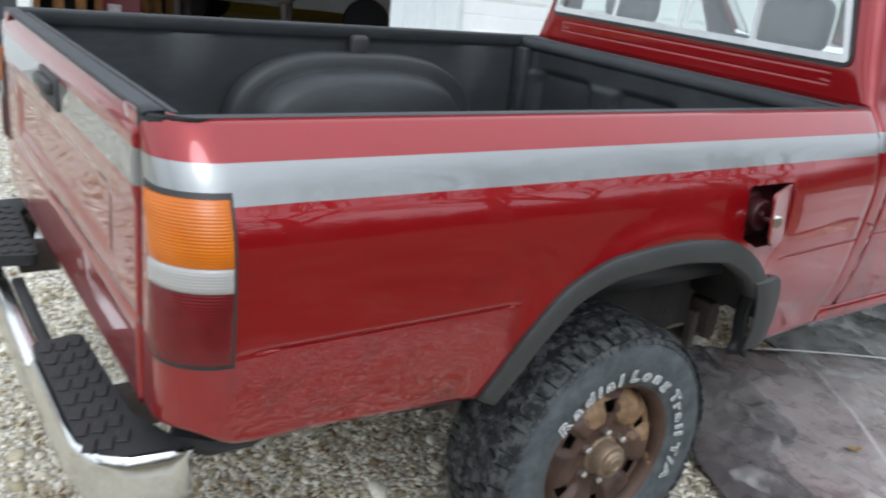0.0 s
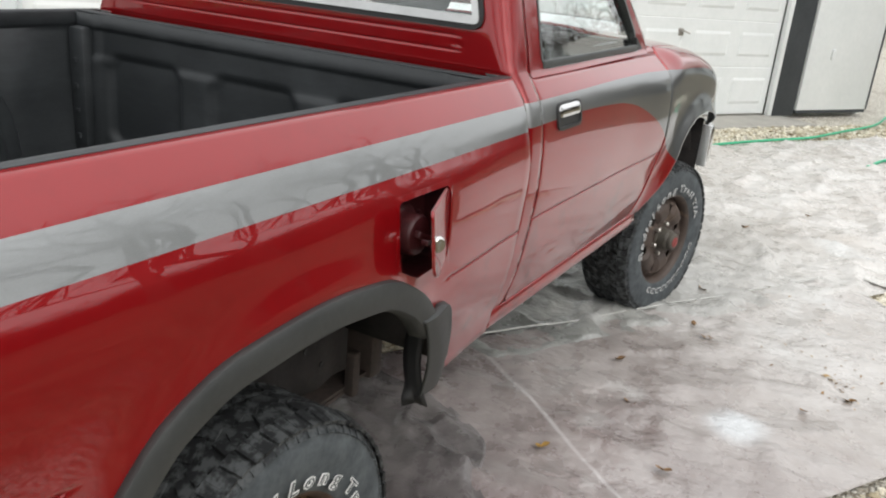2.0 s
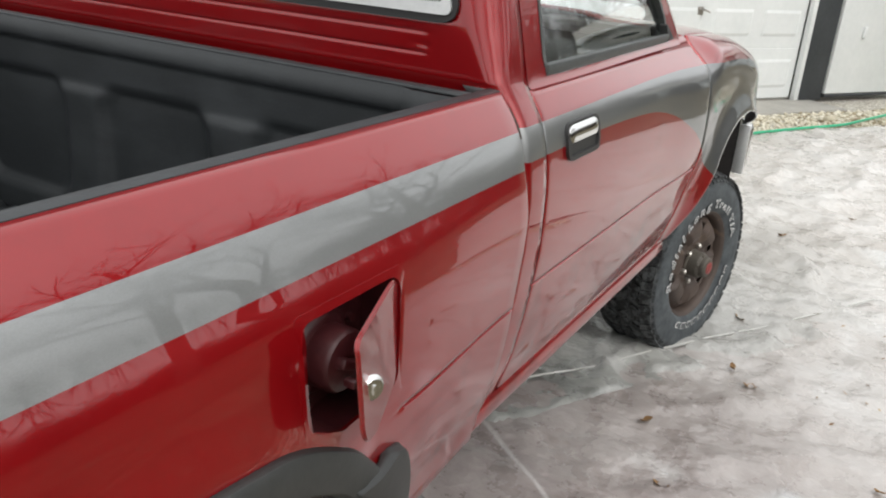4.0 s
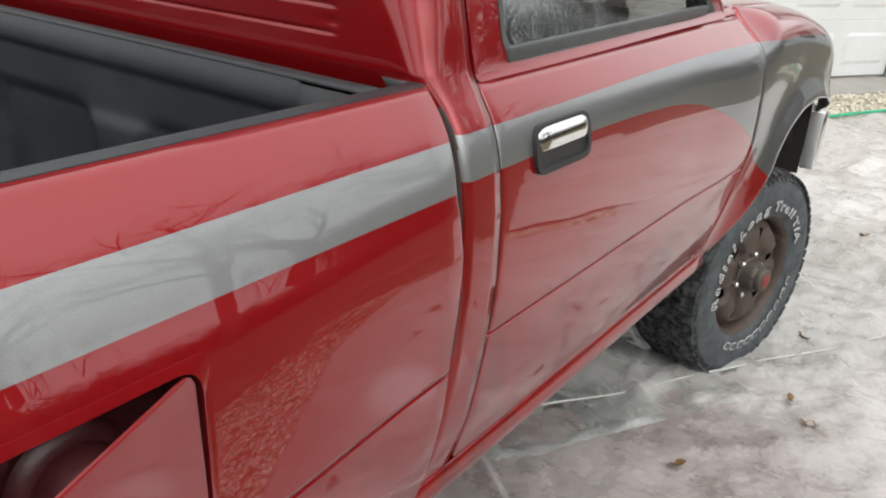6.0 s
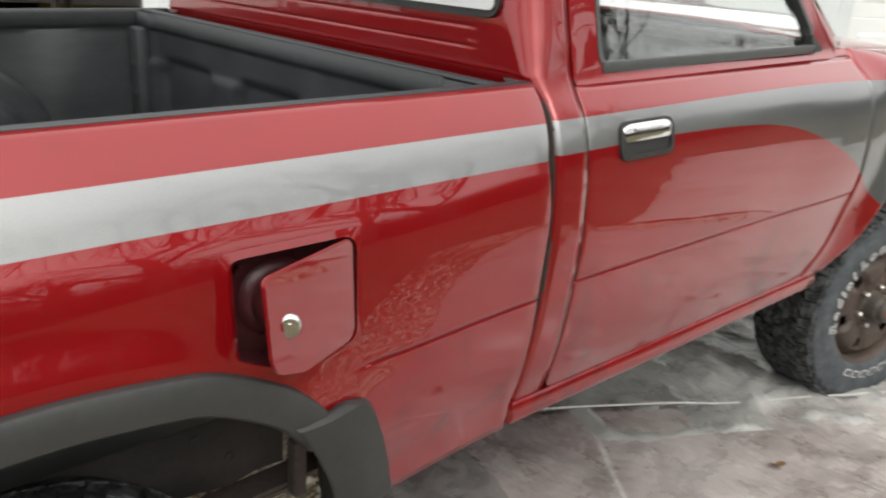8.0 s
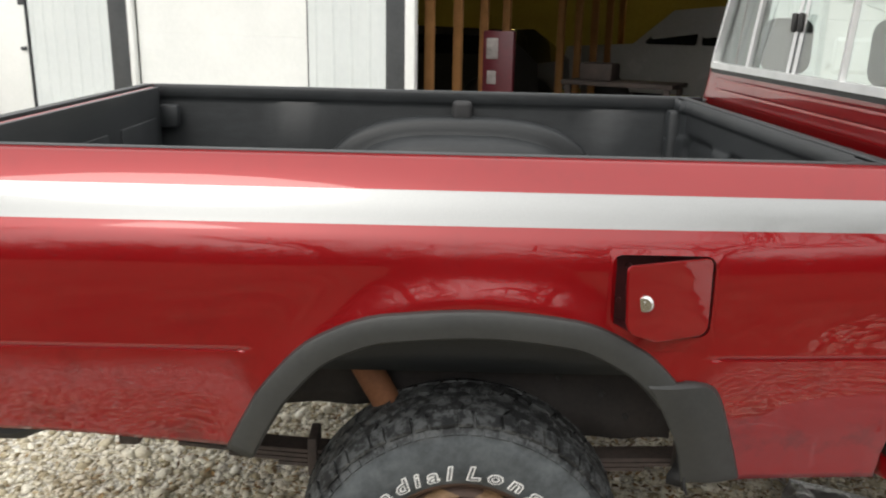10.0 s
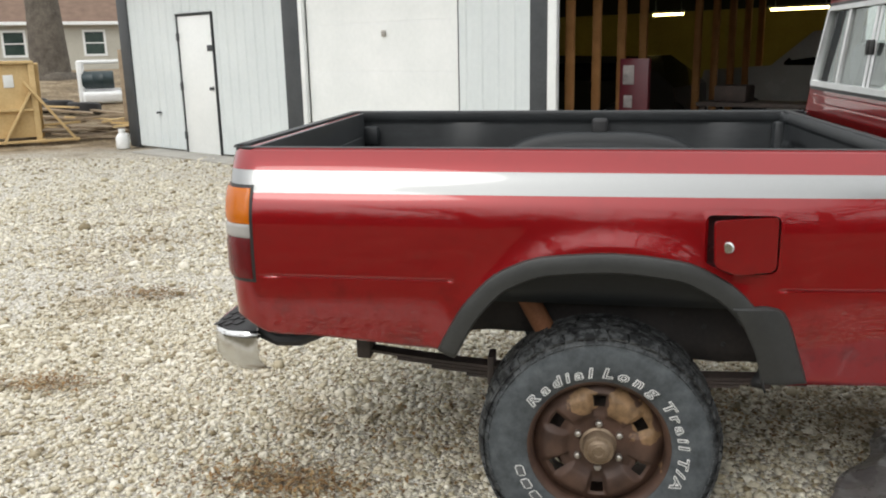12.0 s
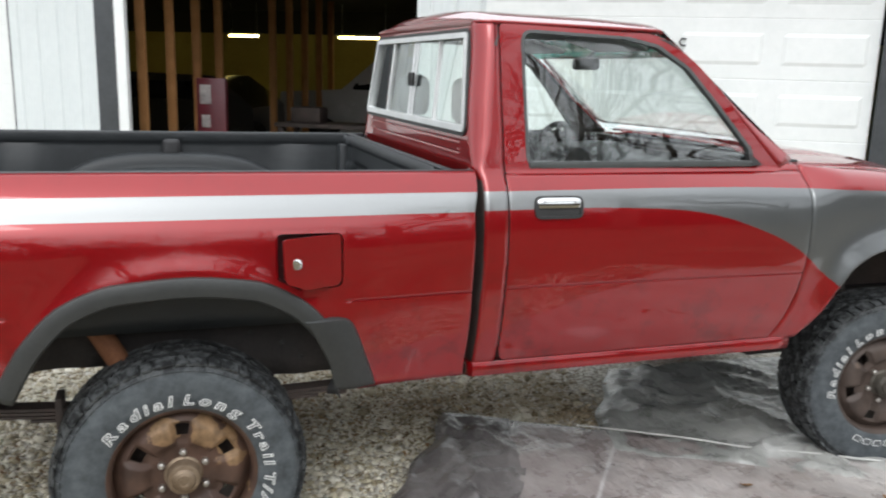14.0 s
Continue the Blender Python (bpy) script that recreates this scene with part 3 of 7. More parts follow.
def lamp(sgn):
    def shell(z0, z1, c0, c1, out, depth):
        cols = LAMP_COLS[c0:c1]
        bm = bmesh.new()
        n = len(cols)

        def nrm(i):
            a, b = cols[max(i - 1, 0)], cols[min(i + 1, n - 1)]
            tx, ty = b[0] - a[0], -(b[1] - a[1])
            ln = math.hypot(tx, ty)
            return (-ty / ln, tx / ln)
        zs = lin(z0, z1, 8)

        def fn(i, z, o):
            nx, ny = nrm(i)
            x, inset = cols[i]
            w = bed_y(-1.1, z) - inset
            return (x + o * -abs(nx) * 1.0, sgn * (w + o * abs(ny)), z)
        top = [[bm.verts.new(fn(i, z, out - (0.004 if (j in (0, 7) or i in (0, n - 1)) else 0))) for j, z in enumerate(zs)] for i in range(n)]
        bot = [[bm.verts.new(fn(i, z, out - depth)) for z in zs] for i in range(n)]
        for i in range(n - 1):
            for j in range(7):
                bm.faces.new((top[i][j], top[i + 1][j], top[i + 1][j + 1], top[i][j + 1]))
        rim_t = [top[i][0] for i in range(n)] + [top[n - 1][j] for j in range(1, 8)] + [top[i][7] for i in range(n - 2, -1, -1)] + [top[0][j] for j in range(6, 0, -1)]
        rim_b = [bot[i][0] for i in range(n)] + [bot[n - 1][j] for j in range(1, 8)] + [bot[i][7] for i in range(n - 2, -1, -1)] + [bot[0][j] for j in range(6, 0, -1)]
        for k in range(len(rim_t)):
            q = (k + 1) % len(rim_t)
            bm.faces.new((rim_t[k], rim_t[q], rim_b[q], rim_b[k]))
        bmesh.ops.delete(bm, geom=[v for v in bm.verts if not v.link_faces], context='VERTS')
        bmesh.ops.recalc_face_normals(bm, faces=bm.faces)
        return bm
    n = len(LAMP_COLS)
    house = part("tail_light", shell(0.832, 1.126, 0, n, 0.006, 0.02), SEAL, TRUCK, "tail light with amber, clear and red lenses in a black bezel")
    part("amber_lens", shell(1.013, 1.117, 2, n - 1, 0.0115, 0.012), LENS_AMBER, house, "orange turn signal lens")
    part("clear_lens", shell(0.971, 1.012, 2, n - 1, 0.0115, 0.012), LENS_WHITE, house, "whitish reversing lens")
    part("red_lens", shell(0.843, 0.970, 2, n - 1, 0.0115, 0.012), LENS_RED, house, "dark red brake lens")


lamp(-1)
lamp(1)


# rear step bumper: chrome shell with a black tread pad on top
def bumper():
    bm = bmesh.new()
    # plan outline from the right corner to the left one
    right = [(-1.100, -0.775), (-1.14, -0.777), (-1.21, -0.768), (-1.255, -0.735), (-1.283, -0.68), (-1.290, -0.60), (-1.293, -0.34), (-1.293, -0.26)]
    left = [(x, -y) for x, y in reversed(right)]
    loop = right + left
    sec = [(0.016, 0.632), (0.006, 0.640), (0.0, 0.634), (-0.004, 0.62), (-0.004, 0.555), (0.012, 0.525), (0.045, 0.500), (0.060, 0.498)]

    def fn(i, k):
        x, y = loop[i]
        d, z = sec[k]
        cx, cy = -1.05, max(min(y, 0.62), -0.62)
        v = Vector((cx - x, cy - y))
        v.normalize()
        if abs(y) < 0.30:
            z = min(z, 0.60) - 0.05 * (0.64 - z < 0.02)
        return (x + v.x * d, y + v.y * d, z)
    grid(fn, range(len(loop)), range(len(sec)), bm=bm)
    face_out(bm, (-1, 0, 0))
    b = part("rear_bumper", bm, CHROME, TRUCK, "dulled chrome rear step bumper", solid=0.004)
    for s in (-1, 1):
        bm = bmesh.new()
        loop2 = rounded([(-1.105, -0.765), (-1.22, -0.755), (-1.274, -0.69), (-1.280, -0.27), (-1.176, -0.25), (-1.166, -0.62)], [0.01, 0.05, 0.06, 0.02, 0.02, 0.10], 5)
        plate(bm, [(x, s * -y) for x, y in loop2] if s > 0 else loop2, lambda u, v, w: (u, v, 0.641 - w), 0.03)
        pad = part("step_pad", bm, RUBBER, b, "black rubber tread pad with a raised pattern")
        k = 0
        for yy in lin(0.30, 0.70, 8):
            for xx in (-1.255, -1.225, -1.195):
                k += 1
                bm = bmesh.new()
                ln = 0.022
                box(bm, (xx - (0.004 if yy > 0.6 else 0), s * (yy + 0.012 * math.sin(xx * 90)), 0.6425), (ln, 0.042, 0.005), 0.002, seg=1,
                    rot=Matrix.Rotation(0.35 * s, 3, 'Z'))
                part("tread_rib", bm, RUBBER, pad)
    bm = bmesh.new()
    box(bm, (-1.272, 0, 0.535), (0.045, 0.52, 0.10), 0.012)
    step = part("centre_step", bm, CHROME, b, "dulled chrome lower centre step")
    bm = bmesh.new()
    box(bm, (-1.232, 0, 0.575), (0.030, 0.50, 0.02), 0.006)
    part("step_tread", bm, RUBBER, step, "narrow black tread strip")
    for s in (-1, 1):
        bm = bmesh.new()
        box(bm, (-1.10, s * 0.46, 0.56), (0.20, 0.05, 0.09), 0.008)
        part("bracket", bm, CHASSIS, b, "black steel bumper bracket")
        bm = bmesh.new()
        tube(bm, [(-1.12, s * 0.70, 0.62), (-1.05, s * 0.72, 0.60), (-0.98, s * 0.73, 0.605), (-0.90, s * 0.73, 0.64)], 0.022, 8)
        part("end_stay", bm, RUBBER, b, "black rubber-covered bumper stay")


bumper()


# fuel filler: recess, neck with cap, and the flap that stands open
def side_pt(u, v, w, extra=0.0):
    return (u, -(bed_y(u, v) + extra - w), v)


fuel_outer = rounded([(0.240, 1.072), (0.458, 1.072), (0.458, 0.874), (0.300, 0.874), (0.240, 0.874)], [0.012, 0.012, 0.012, 0.03, 0.012], 5)
fuel_inner = rounded([(0.2475, 1.0615), (0.4455, 1.0615), (0.4455, 0.900), (0.318, 0.898), (0.2475, 0.930)], [0.022, 0.022, 0.026, 0.035, 0.026], 5)
bm = bmesh.new()
lip = [[bm.verts.new(side_pt(u, v, w, e)) for (u, v) in lp] for lp, w, e in ((fuel_outer, 0.002, 0.0), (fuel_outer, 0.0, 0.0004), (fuel_inner, 0.0, 0.0012), (fuel_inner, 0.004, 0.0), (fuel_inner, 0.062, 0.0))]
for q, w in zip(lip, lip[1:]):
    for i in range(len(q)):
        j = (i + 1) % len(q)
        bm.faces.new((q[i], q[j], w[j], w[i])).material_index = 0 if w is lip[-1] else 1
bm.faces.new(lip[-1])
bmesh.ops.recalc_face_normals(bm, faces=bm.faces)
bmesh.ops.reverse_faces(bm, faces=bm.faces) if sum(f.normal.y for f in bm.faces if len(f.verts) > 8) > 0 else None
recess = part("fuel_filler_recess", bm, [OVERSPRAY, PAINT], right_side, "dark red dusty fuel filler recess")
bm = bmesh.new()
lathe([(0.0, -0.050), (0.020, -0.050), (0.038, -0.046), (0.042, -0.040), (0.042, -0.012), (0.050, -0.010), (0.058, 0.0)], 32, bm)
box(bm, (0, -0.056, 0.0), (0.062, 0.016, 0.014), 0.004)
part("filler_cap", bm, OVERSPRAY, recess, "dark red filler cap", at=pose(0.345, -bed_y(0.345, 0.975) + 0.058, 0.975, 0, 25, 0))
for q in range(6):
    bm = bmesh.new()
    a = q * math.pi / 3 + 0.3
    lathe([(0.0, -0.008), (0.006, -0.008), (0.007, 0.0)], 10, bm)
    part("screw", bm, OVERSPRAY, recess, at=pose(0.345 + 0.072 * math.cos(a), -bed_y(0.345, 0.975) + 0.062, 0.975 + 0.072 * math.sin(a)))
flap_loop = rounded([(0.2505, 1.0585), (0.4425, 1.0585), (0.4425, 0.905), (0.322, 0.906), (0.2505, 0.934)], [0.016, 0.014, 0.024, 0.090, 0.030], 6)
bm = bmesh.new()
HX, HY = 0.4425, bed_y(0.446, 0.98) + 0.001
ca, sa = math.cos(radians(21)), math.sin(radians(21))


def flap_pt(u, v, w):
    du, dw = u - HX, bed_y(u, v) - HY - w
    return (HX + du * ca + dw * sa, -(HY + dw * ca - du * sa), v)


plate(bm, flap_loop, flap_pt, 0.006)
bmesh.ops.bevel(bm, geom=[e for e in bm.edges if e.calc_face_angle(0) > 1.0], offset=0.0018, segments=2, affect='EDGES')
flap = part("fuel_flap", bm, PAINT, right_side, "dark red fuel flap standing open on its front hinge")
bm = bmesh.new()
lathe([(0.0, -0.006), (0.013, -0.006), (0.016, -0.003), (0.017, 0.0), (0.009, 0.001), (0.009, 0.018), (0.0, 0.018)], 24, bm)
box(bm, (0, -0.007, 0), (0.003, 0.003, 0.012))
lx, ly, lz = flap_pt(0.289, 0.985, -0.001)
part("lock", bm, CHROME, flap, "bright metal key lock", at=pose(lx, ly, lz, 0, 0, -21))
bm = bmesh.new()
lx, ly, lz = flap_pt(0.284, 0.985, 0.035)
box(bm, (lx + 0.012, ly - 0.008, lz), (0.010, 0.016, 0.010), 0.002)
part("latch", bm, OVERSPRAY, flap, "overspray-covered latch tongue")


# ---------------------------------------------------------------- cab
def cab_y(x, z):
    w = cab_w(z) - 0.03 * smooth01((x - 1.07) / 0.95) * smooth01((z - 1.14) / 0.1)
    w -= 0.7 * pressed_line(z)
    return w


def cab_pt(u, v, w=0.0):
    return (u, -(cab_y(u, v) - w), v)


def cab_shell():
    """Rear corners and rear wall of the cab in one pressed skin with the window opening."""
    us = [-0.965, -0.925, -0.905, -0.89, -0.875, -0.86, -0.84] + lin(-0.80, 0.80, 17) + [0.84, 0.86, 0.875, 0.89, 0.905, 0.925, 0.965]
    cols = [('side', 0.9845, -1), ('side', 0.970, -1)] + [('arc', math.pi / 2 * k / 8, -1) for k in range(9)] + [('rear', u, 0) for u in us] \
        + [('arc', math.pi / 2 * k / 8, 1) for k in range(8, -1, -1)] + [('side', 0.970, 1), ('side', 0.9845, 1)]
    X = 0.8875
    zs = [0.565, 0.60, 0.65, 0.70, 0.78, 0.85, 0.95, 1.05, 1.11, 1.15, 1.176, 1.20] + lin(1.235, 1.325, 46) + [1.345, 1.40, 1.46, 1.52, 1.58, 1.62, 1.655, 1.68, 1.695]

    def fn(c, z):
        kind, a, s = c
        w = cab_w(z)
        R = 0.016 + 0.046 * smooth01((z - 1.14) / 0.22)
        lean = 0.03 * smooth01((z - 1.30) / 0.4)
        x = X + lean + 0.018 * (1 - smooth01((z - 1.19) / 0.05))
        if kind == 'side':
            return (a, s * w, z)
        if kind == 'arc':
            return (x + R * (1 - math.sin(a)), s * (w - R * (1 - math.cos(a))), z)
        y = a * (w - R)
        d = 0.0
        if abs(y) < 0.64 and 1.24 < z < 1.325:
            ex, ez = abs(y) - 0.592, abs(z - 1.291) - 0.012
            q = math.hypot(max(ex, 0.0), max(ez, 0.0)) if max(ex, ez) > 0 else max(ex, ez)
            d = 0.0018 * math.exp(-((q - 0.006) / 0.0026) ** 2)
        return (x - d * -1, y, z)
    nr = 2 + 9

    def skip(i, j):
        return nr <= i < nr + len(us) - 1 and 1.344 <= zs[j] < 1.654
    bm = grid(fn, cols, zs, skip)
    face_out(bm, (-1, 0, 0))
    # the hidden lower back is dark steel, putting shade into the bed gap
    for f in bm.faces:
        c = f.calc_center_median()
        if c.z < 1.20 and abs(c.y) < cab_w(c.z) - 0.010:
            f.material_index = 2
    ob = part("cab_shell", bm, PAINT, TRUCK, "red cab back with a long pressed groove below the window", solid=0.004, angle=70)
    ob.data.materials.append(CHASSIS)
    return ob


shell_ob = cab_shell()


def rear_glass():
    def at(y, z, w):
        return (0.893 + 0.03 * smooth01((z - 1.30) / 0.4) + w, y, z)
    o = rounded([(-0.672, 1.328), (0.672, 1.328), (0.590, 1.674), (-0.590, 1.674)], 0.038, 6)
    a = rounded([(-0.656, 1.342), (0.656, 1.342), (0.576, 1.662), (-0.576, 1.662)], 0.016, 6)
    b = rounded([(-0.634, 1.362), (0.634, 1.362), (0.556, 1.644), (-0.556, 1.644)], 0.006, 6)
    bm = frame_ring(bmesh.new(), o, a, lambda u, v, w: at(u, v, w - 0.012), 0.02)
    win = part("rear_window", bm, SEAL, TRUCK, "sliding rear window with an aluminium frame in a black seal")
    bm = frame_ring(bmesh.new(), a, b, lambda u, v, w: at(u, v, w - 0.016), 0.03)
    part("frame", bm, ALU, win, "brushed aluminium window frame")
    for y in (-0.30, -0.02, 0.02, 0.32):
        bm = bmesh.new()
        t = 0.007 if abs(y) < 0.1 else 0.012
        p0, p1 = at(y * 1.02, 1.350, 0.0), at(y * 0.96, 1.640, 0.0)
        tube(bm, [p0, p1], t, 4)
        part("divider", bm, ALU, win)
    for y in (-0.022, 0.022):
        bm = bmesh.new()
        box(bm, at(y, 1.50, -0.012), (0.014, 0.020, 0.052), 0.005)
        part("latch", bm, SEAL, win, "small black slider latch")
    for y0, y1 in ((-0.638, -0.30), (-0.30, 0.0), (0.0, 0.32), (0.32, 0.638)):
        bm = bmesh.new()
        k0, k1 = 1.0, 0.885
        loop = [(y0 * k0, 1.352), (y1 * k0, 1.352), (y1 * k1, 1.640), (y0 * k1, 1.640)]
        plate(bm, loop, lambda u, v, w: at(u, v, w + 0.002), 0.004)
        g = part("pane", bm, GLASS, win, "clear window pane", smooth=False)
        g.visible_shadow = False


rear_glass()


def roof():
    xs = [0.916, 0.918, 0.922, 0.930, 0.945, 0.97, 1.02] + lin(1.10, 1.50, 6) + [1.55, 1.58, 1.598, 1.606]
    us = [-1, -0.985, -0.96, -0.92, -0.87] + lin(-0.8, 0.8, 19) + [0.87, 0.92, 0.96, 0.985, 1]

    def fn(k, u):
        x = xs[k]
        a = abs(u)
        z = 1.698 + 0.054 * (1 - a ** 3.6)
        z -= (z - 1.698) * (0.75 * (1 - smooth01((x - 0.916) / 0.07)) if k else 1.0)
        z -= 0.006 * smooth01((x - 1.42) / 0.18) * (1 - a ** 4)
        if k == 0:
            z = 1.682
        if k == len(xs) - 1:
            z -= 0.010
        return (x + 0.03 * (1 - a * a) * smooth01((x - 1.5) / 0.1), u * (0.653 - 0.010 * smooth01((x - 1.4) / 0.2) - 0.062 * (1 - math.sqrt(max(1 - (1 - min((x - 0.916) / 0.062, 1)) ** 2, 0)))), z)
    bm = grid(fn, range(len(xs)), us)
    face_out(bm, (0, 0, 1))
    part("roof", bm, PAINT, TRUCK, "red cab roof", solid=0.01, angle=70)
    for s in (-1, 1):
        # black strips behind the door gaps, added to make them look dark
        bm = bmesh.new()
        grid(lambda z, k: ((0.965, 1.012)[k], s * (cab_w(z) - 0.014), z), lin(0.60, 1.69, 24), range(2), bm=bm)
        part("door_jamb", bm, SEAL, TRUCK, solid=0.004)
        bm = bmesh.new()
        grid(lambda z, k: ((FRONT_X(z) - 0.03, FRONT_X(z) + 0.03)[k], s * (cab_y(2.17, z) - 0.014), z), lin(0.60, 1.215, 14), range(2), bm=bm)
        part("door_jamb", bm, SEAL, TRUCK, solid=0.004)
        bm = bmesh.new()
        grid(lambda x, k: (x, s * (cab_y(x, 1.2205) * (1 - k / 4) + 0.712 * k / 4), 1.219 + 0.024 * smooth01((x - 1.98) / 0.14) * math.sin(math.pi / 2 * k / 4)), lin(1.98, 2.183, 12), range(5), bm=bm)
        face_out(bm, (0, s, 0.6))
        part("cowl_corner", bm, PAINT, TRUCK, solid=0.004)



WIN_IN = [(1.066, 1.236), (1.062, 1.676), (1.466, 1.670), (1.590, 1.648), (1.715, 1.577), (1.830, 1.458), (1.970, 1.300), (1.988, 1.236)]
WIN_OUT = [(0.990, 1.2205), (0.990, 1.700), (1.500, 1.694), (1.622, 1.668), (1.742, 1.594), (1.862, 1.478), (2.010, 1.315), (2.10, 1.2205)]
WIN_SEAL = [(1.076, 1.250), (1.073, 1.666), (1.456, 1.660), (1.582, 1.638), (1.704, 1.569), (1.818, 1.452), (1.954, 1.298), (1.968, 1.250)]


FRONT_X = spline([(0.590, 2.105), (0.64, 2.128), (0.70, 2.150), (0.80, 2.170), (1.30, 2.176)])


roof()


def door(sgn):
    front_x = FRONT_X
    rear_x = spline([(0.590, 1.013), (0.60, 1.001), (0.625, 0.993), (0.66, 0.990), (1.3, 0.990)])
    zs = [0.590, 0.594, 0.60, 0.61, 0.625, 0.65, 0.69, 0.73, 0.78, 0.82, 0.84, 0.8497, 0.8512, 0.8545, 0.857, 0.863, 0.88, 0.92, 0.98, 1.04, 1.08, 1.11, 1.13, 1.15, 1.165, 1.18, 1.195, 1.208, 1.2205]

    def fn(t, z):
        x = rear_x(z) + (front_x(z) - rear_x(z)) * t
        edge = 0.0018 * (math.exp(-t / 0.003) + math.exp(-(1 - t) / 0.003))
        y = cab_y(x, z) - edge
        y += 0.012 * smooth01((x - 1.75) / 0.4) * smooth01((z - 0.75) / 0.15) * smooth01((1.2 - z) / 0.1)
        return (x, sgn * y, z)
    bm = grid(fn, [0, 0.003, 0.008, 0.02] + lin(0.05, 0.95, 24) + [0.98, 0.992, 0.997, 1], zs)
    face_out(bm, (0, sgn, 0))
    d = part("door", bm, PAINT, TRUCK, "closed red door with a grey stripe sweeping down to the fender", solid=0.02, angle=60)
    # black door rim puts the shut gap's shade into the colour
    d.data.materials.append(SEAL)
    d.modifiers[0].material_offset_rim = 2
    o = dense(rounded(WIN_OUT, [0.01, 0.035, 0.06, 0.06, 0.06, 0.06, 0.03, 0.01], 5), 6)
    i = dense(rounded(WIN_IN, [0.045, 0.045, 0.06, 0.06, 0.06, 0.06, 0.03, 0.012], 5), 6)
    pl = lambda u, v, w: (u, sgn * (cab_y(u, v) - w), v)
    bm = frame_ring(bmesh.new(), o, i, pl, 0.03, 4)
    for f in bm.faces:
        if f.normal.y * sgn < -0.4:
            f.material_index = 1
    part("window_frame", bm, [PAINT, INNER_TRIM], d, "red painted window frame")
    i2 = dense(rounded(WIN_SEAL, [0.035, 0.035, 0.06, 0.06, 0.06, 0.06, 0.02, 0.012], 5), 6)
    bm = frame_ring(bmesh.new(), i, i2, lambda u, v, w: pl(u, v, w - 0.002), 0.03, 2)
    part("window_seal", bm, OLD_SEAL, d, "greyed rubber window seal")
    bm = bmesh.new()
    gx, gz = lin(1.05, 1.98, 63), lin(1.225, 1.685, 31)
    edge_x, edge_z = [p[0] for p in WIN_OUT[2:]], [p[1] for p in WIN_OUT[2:]]
    grid(lambda x, z: (x, sgn * (cab_y(x, z) - 0.010 - 0.018 * (z - 1.225) / 0.46), z), gx, gz, bm=bm, skip=lambda a, b: gz[b + 1] > np.interp(gx[a] + 0.0075, edge_x, edge_z) - 0.004)
    face_out(bm, (0, sgn, 0))
    g = part("window_pane", bm, GLASS, d, "side window glass", solid=0.004)
    g.visible_shadow = False
    # sweep strip along the bottom of the glass
    bm = bmesh.new()
    box(bm, (1.52, sgn * (cab_y(1.5, 1.245) - 0.0), 1.247), (0.89, 0.014, 0.022), 0.004, rot=Matrix.Rotation(0.028 * -sgn, 3, 'Z'))
    part("sweep_strip", bm, OLD_SEAL, d)
    # mirror base corner
    bm = bmesh.new()
    plate(bm, rounded([(1.955, 1.24), (1.945, 1.29), (2.015, 1.24)], 0.008, 3), lambda u, v, w: pl(u, v, w - 0.012), 0.02)
    part("corner_cover", bm, SEAL, d, "black corner cover")
    # handle
    y0 = cab_y(1.16, 1.115)
    lo = rounded([(1.076, 1.080), (1.248, 1.080), (1.248, 1.152), (1.076, 1.152)], 0.024, 5)
    li = rounded([(1.086, 1.089), (1.238, 1.089), (1.238, 1.120), (1.086, 1.120)], 0.014, 5)
    bm = frame_ring(bmesh.new(), lo, li, lambda u, v, w: (u, sgn * (cab_y(1.16, v) + 0.007 - w), v), 0.03)
    h = part("door_handle", bm, SEAL, d, "black handle bezel with a chrome lever")
    bm = bmesh.new()
    plate(bm, li, lambda u, v, w: (u, sgn * (cab_y(1.16, v) + 0.0015 - w), v), 0.006)
    part("pocket", bm, SEAL, h)
    bm = bmesh.new()
    rise, drop = (1.149, 1.147, 1.142, 1.135, 1.127, 1.119, 1.115, 1.113), (0.003, 0.0075, 0.0105, 0.0118, 0.0114, 0.0098, 0.0085, 0.005)
    grid(lambda x, k: (x, sgn * (cab_y(1.16, rise[k]) + drop[k] - 0.006 * abs((x - 1.1625) / 0.0795) ** 8), rise[k] - (0.004 if k < 2 else 0) * abs((x - 1.1625) / 0.0795) ** 8),
         lin(1.083, 1.242, 24), range(8), bm=bm)
    face_out(bm, (0, sgn, 0))
    part("lever", bm, POLISHED, h, "polished chrome lever", solid=0.002)
    bm = lathe([(0, -0.003), (0.008, -0.003), (0.009, 0.002)], 14)
    part("key_hole", bm, NUT_METAL, h, at=pose(1.104, sgn * (y0 - 0.006), 1.104))
    return d


door(-1)
door(1)


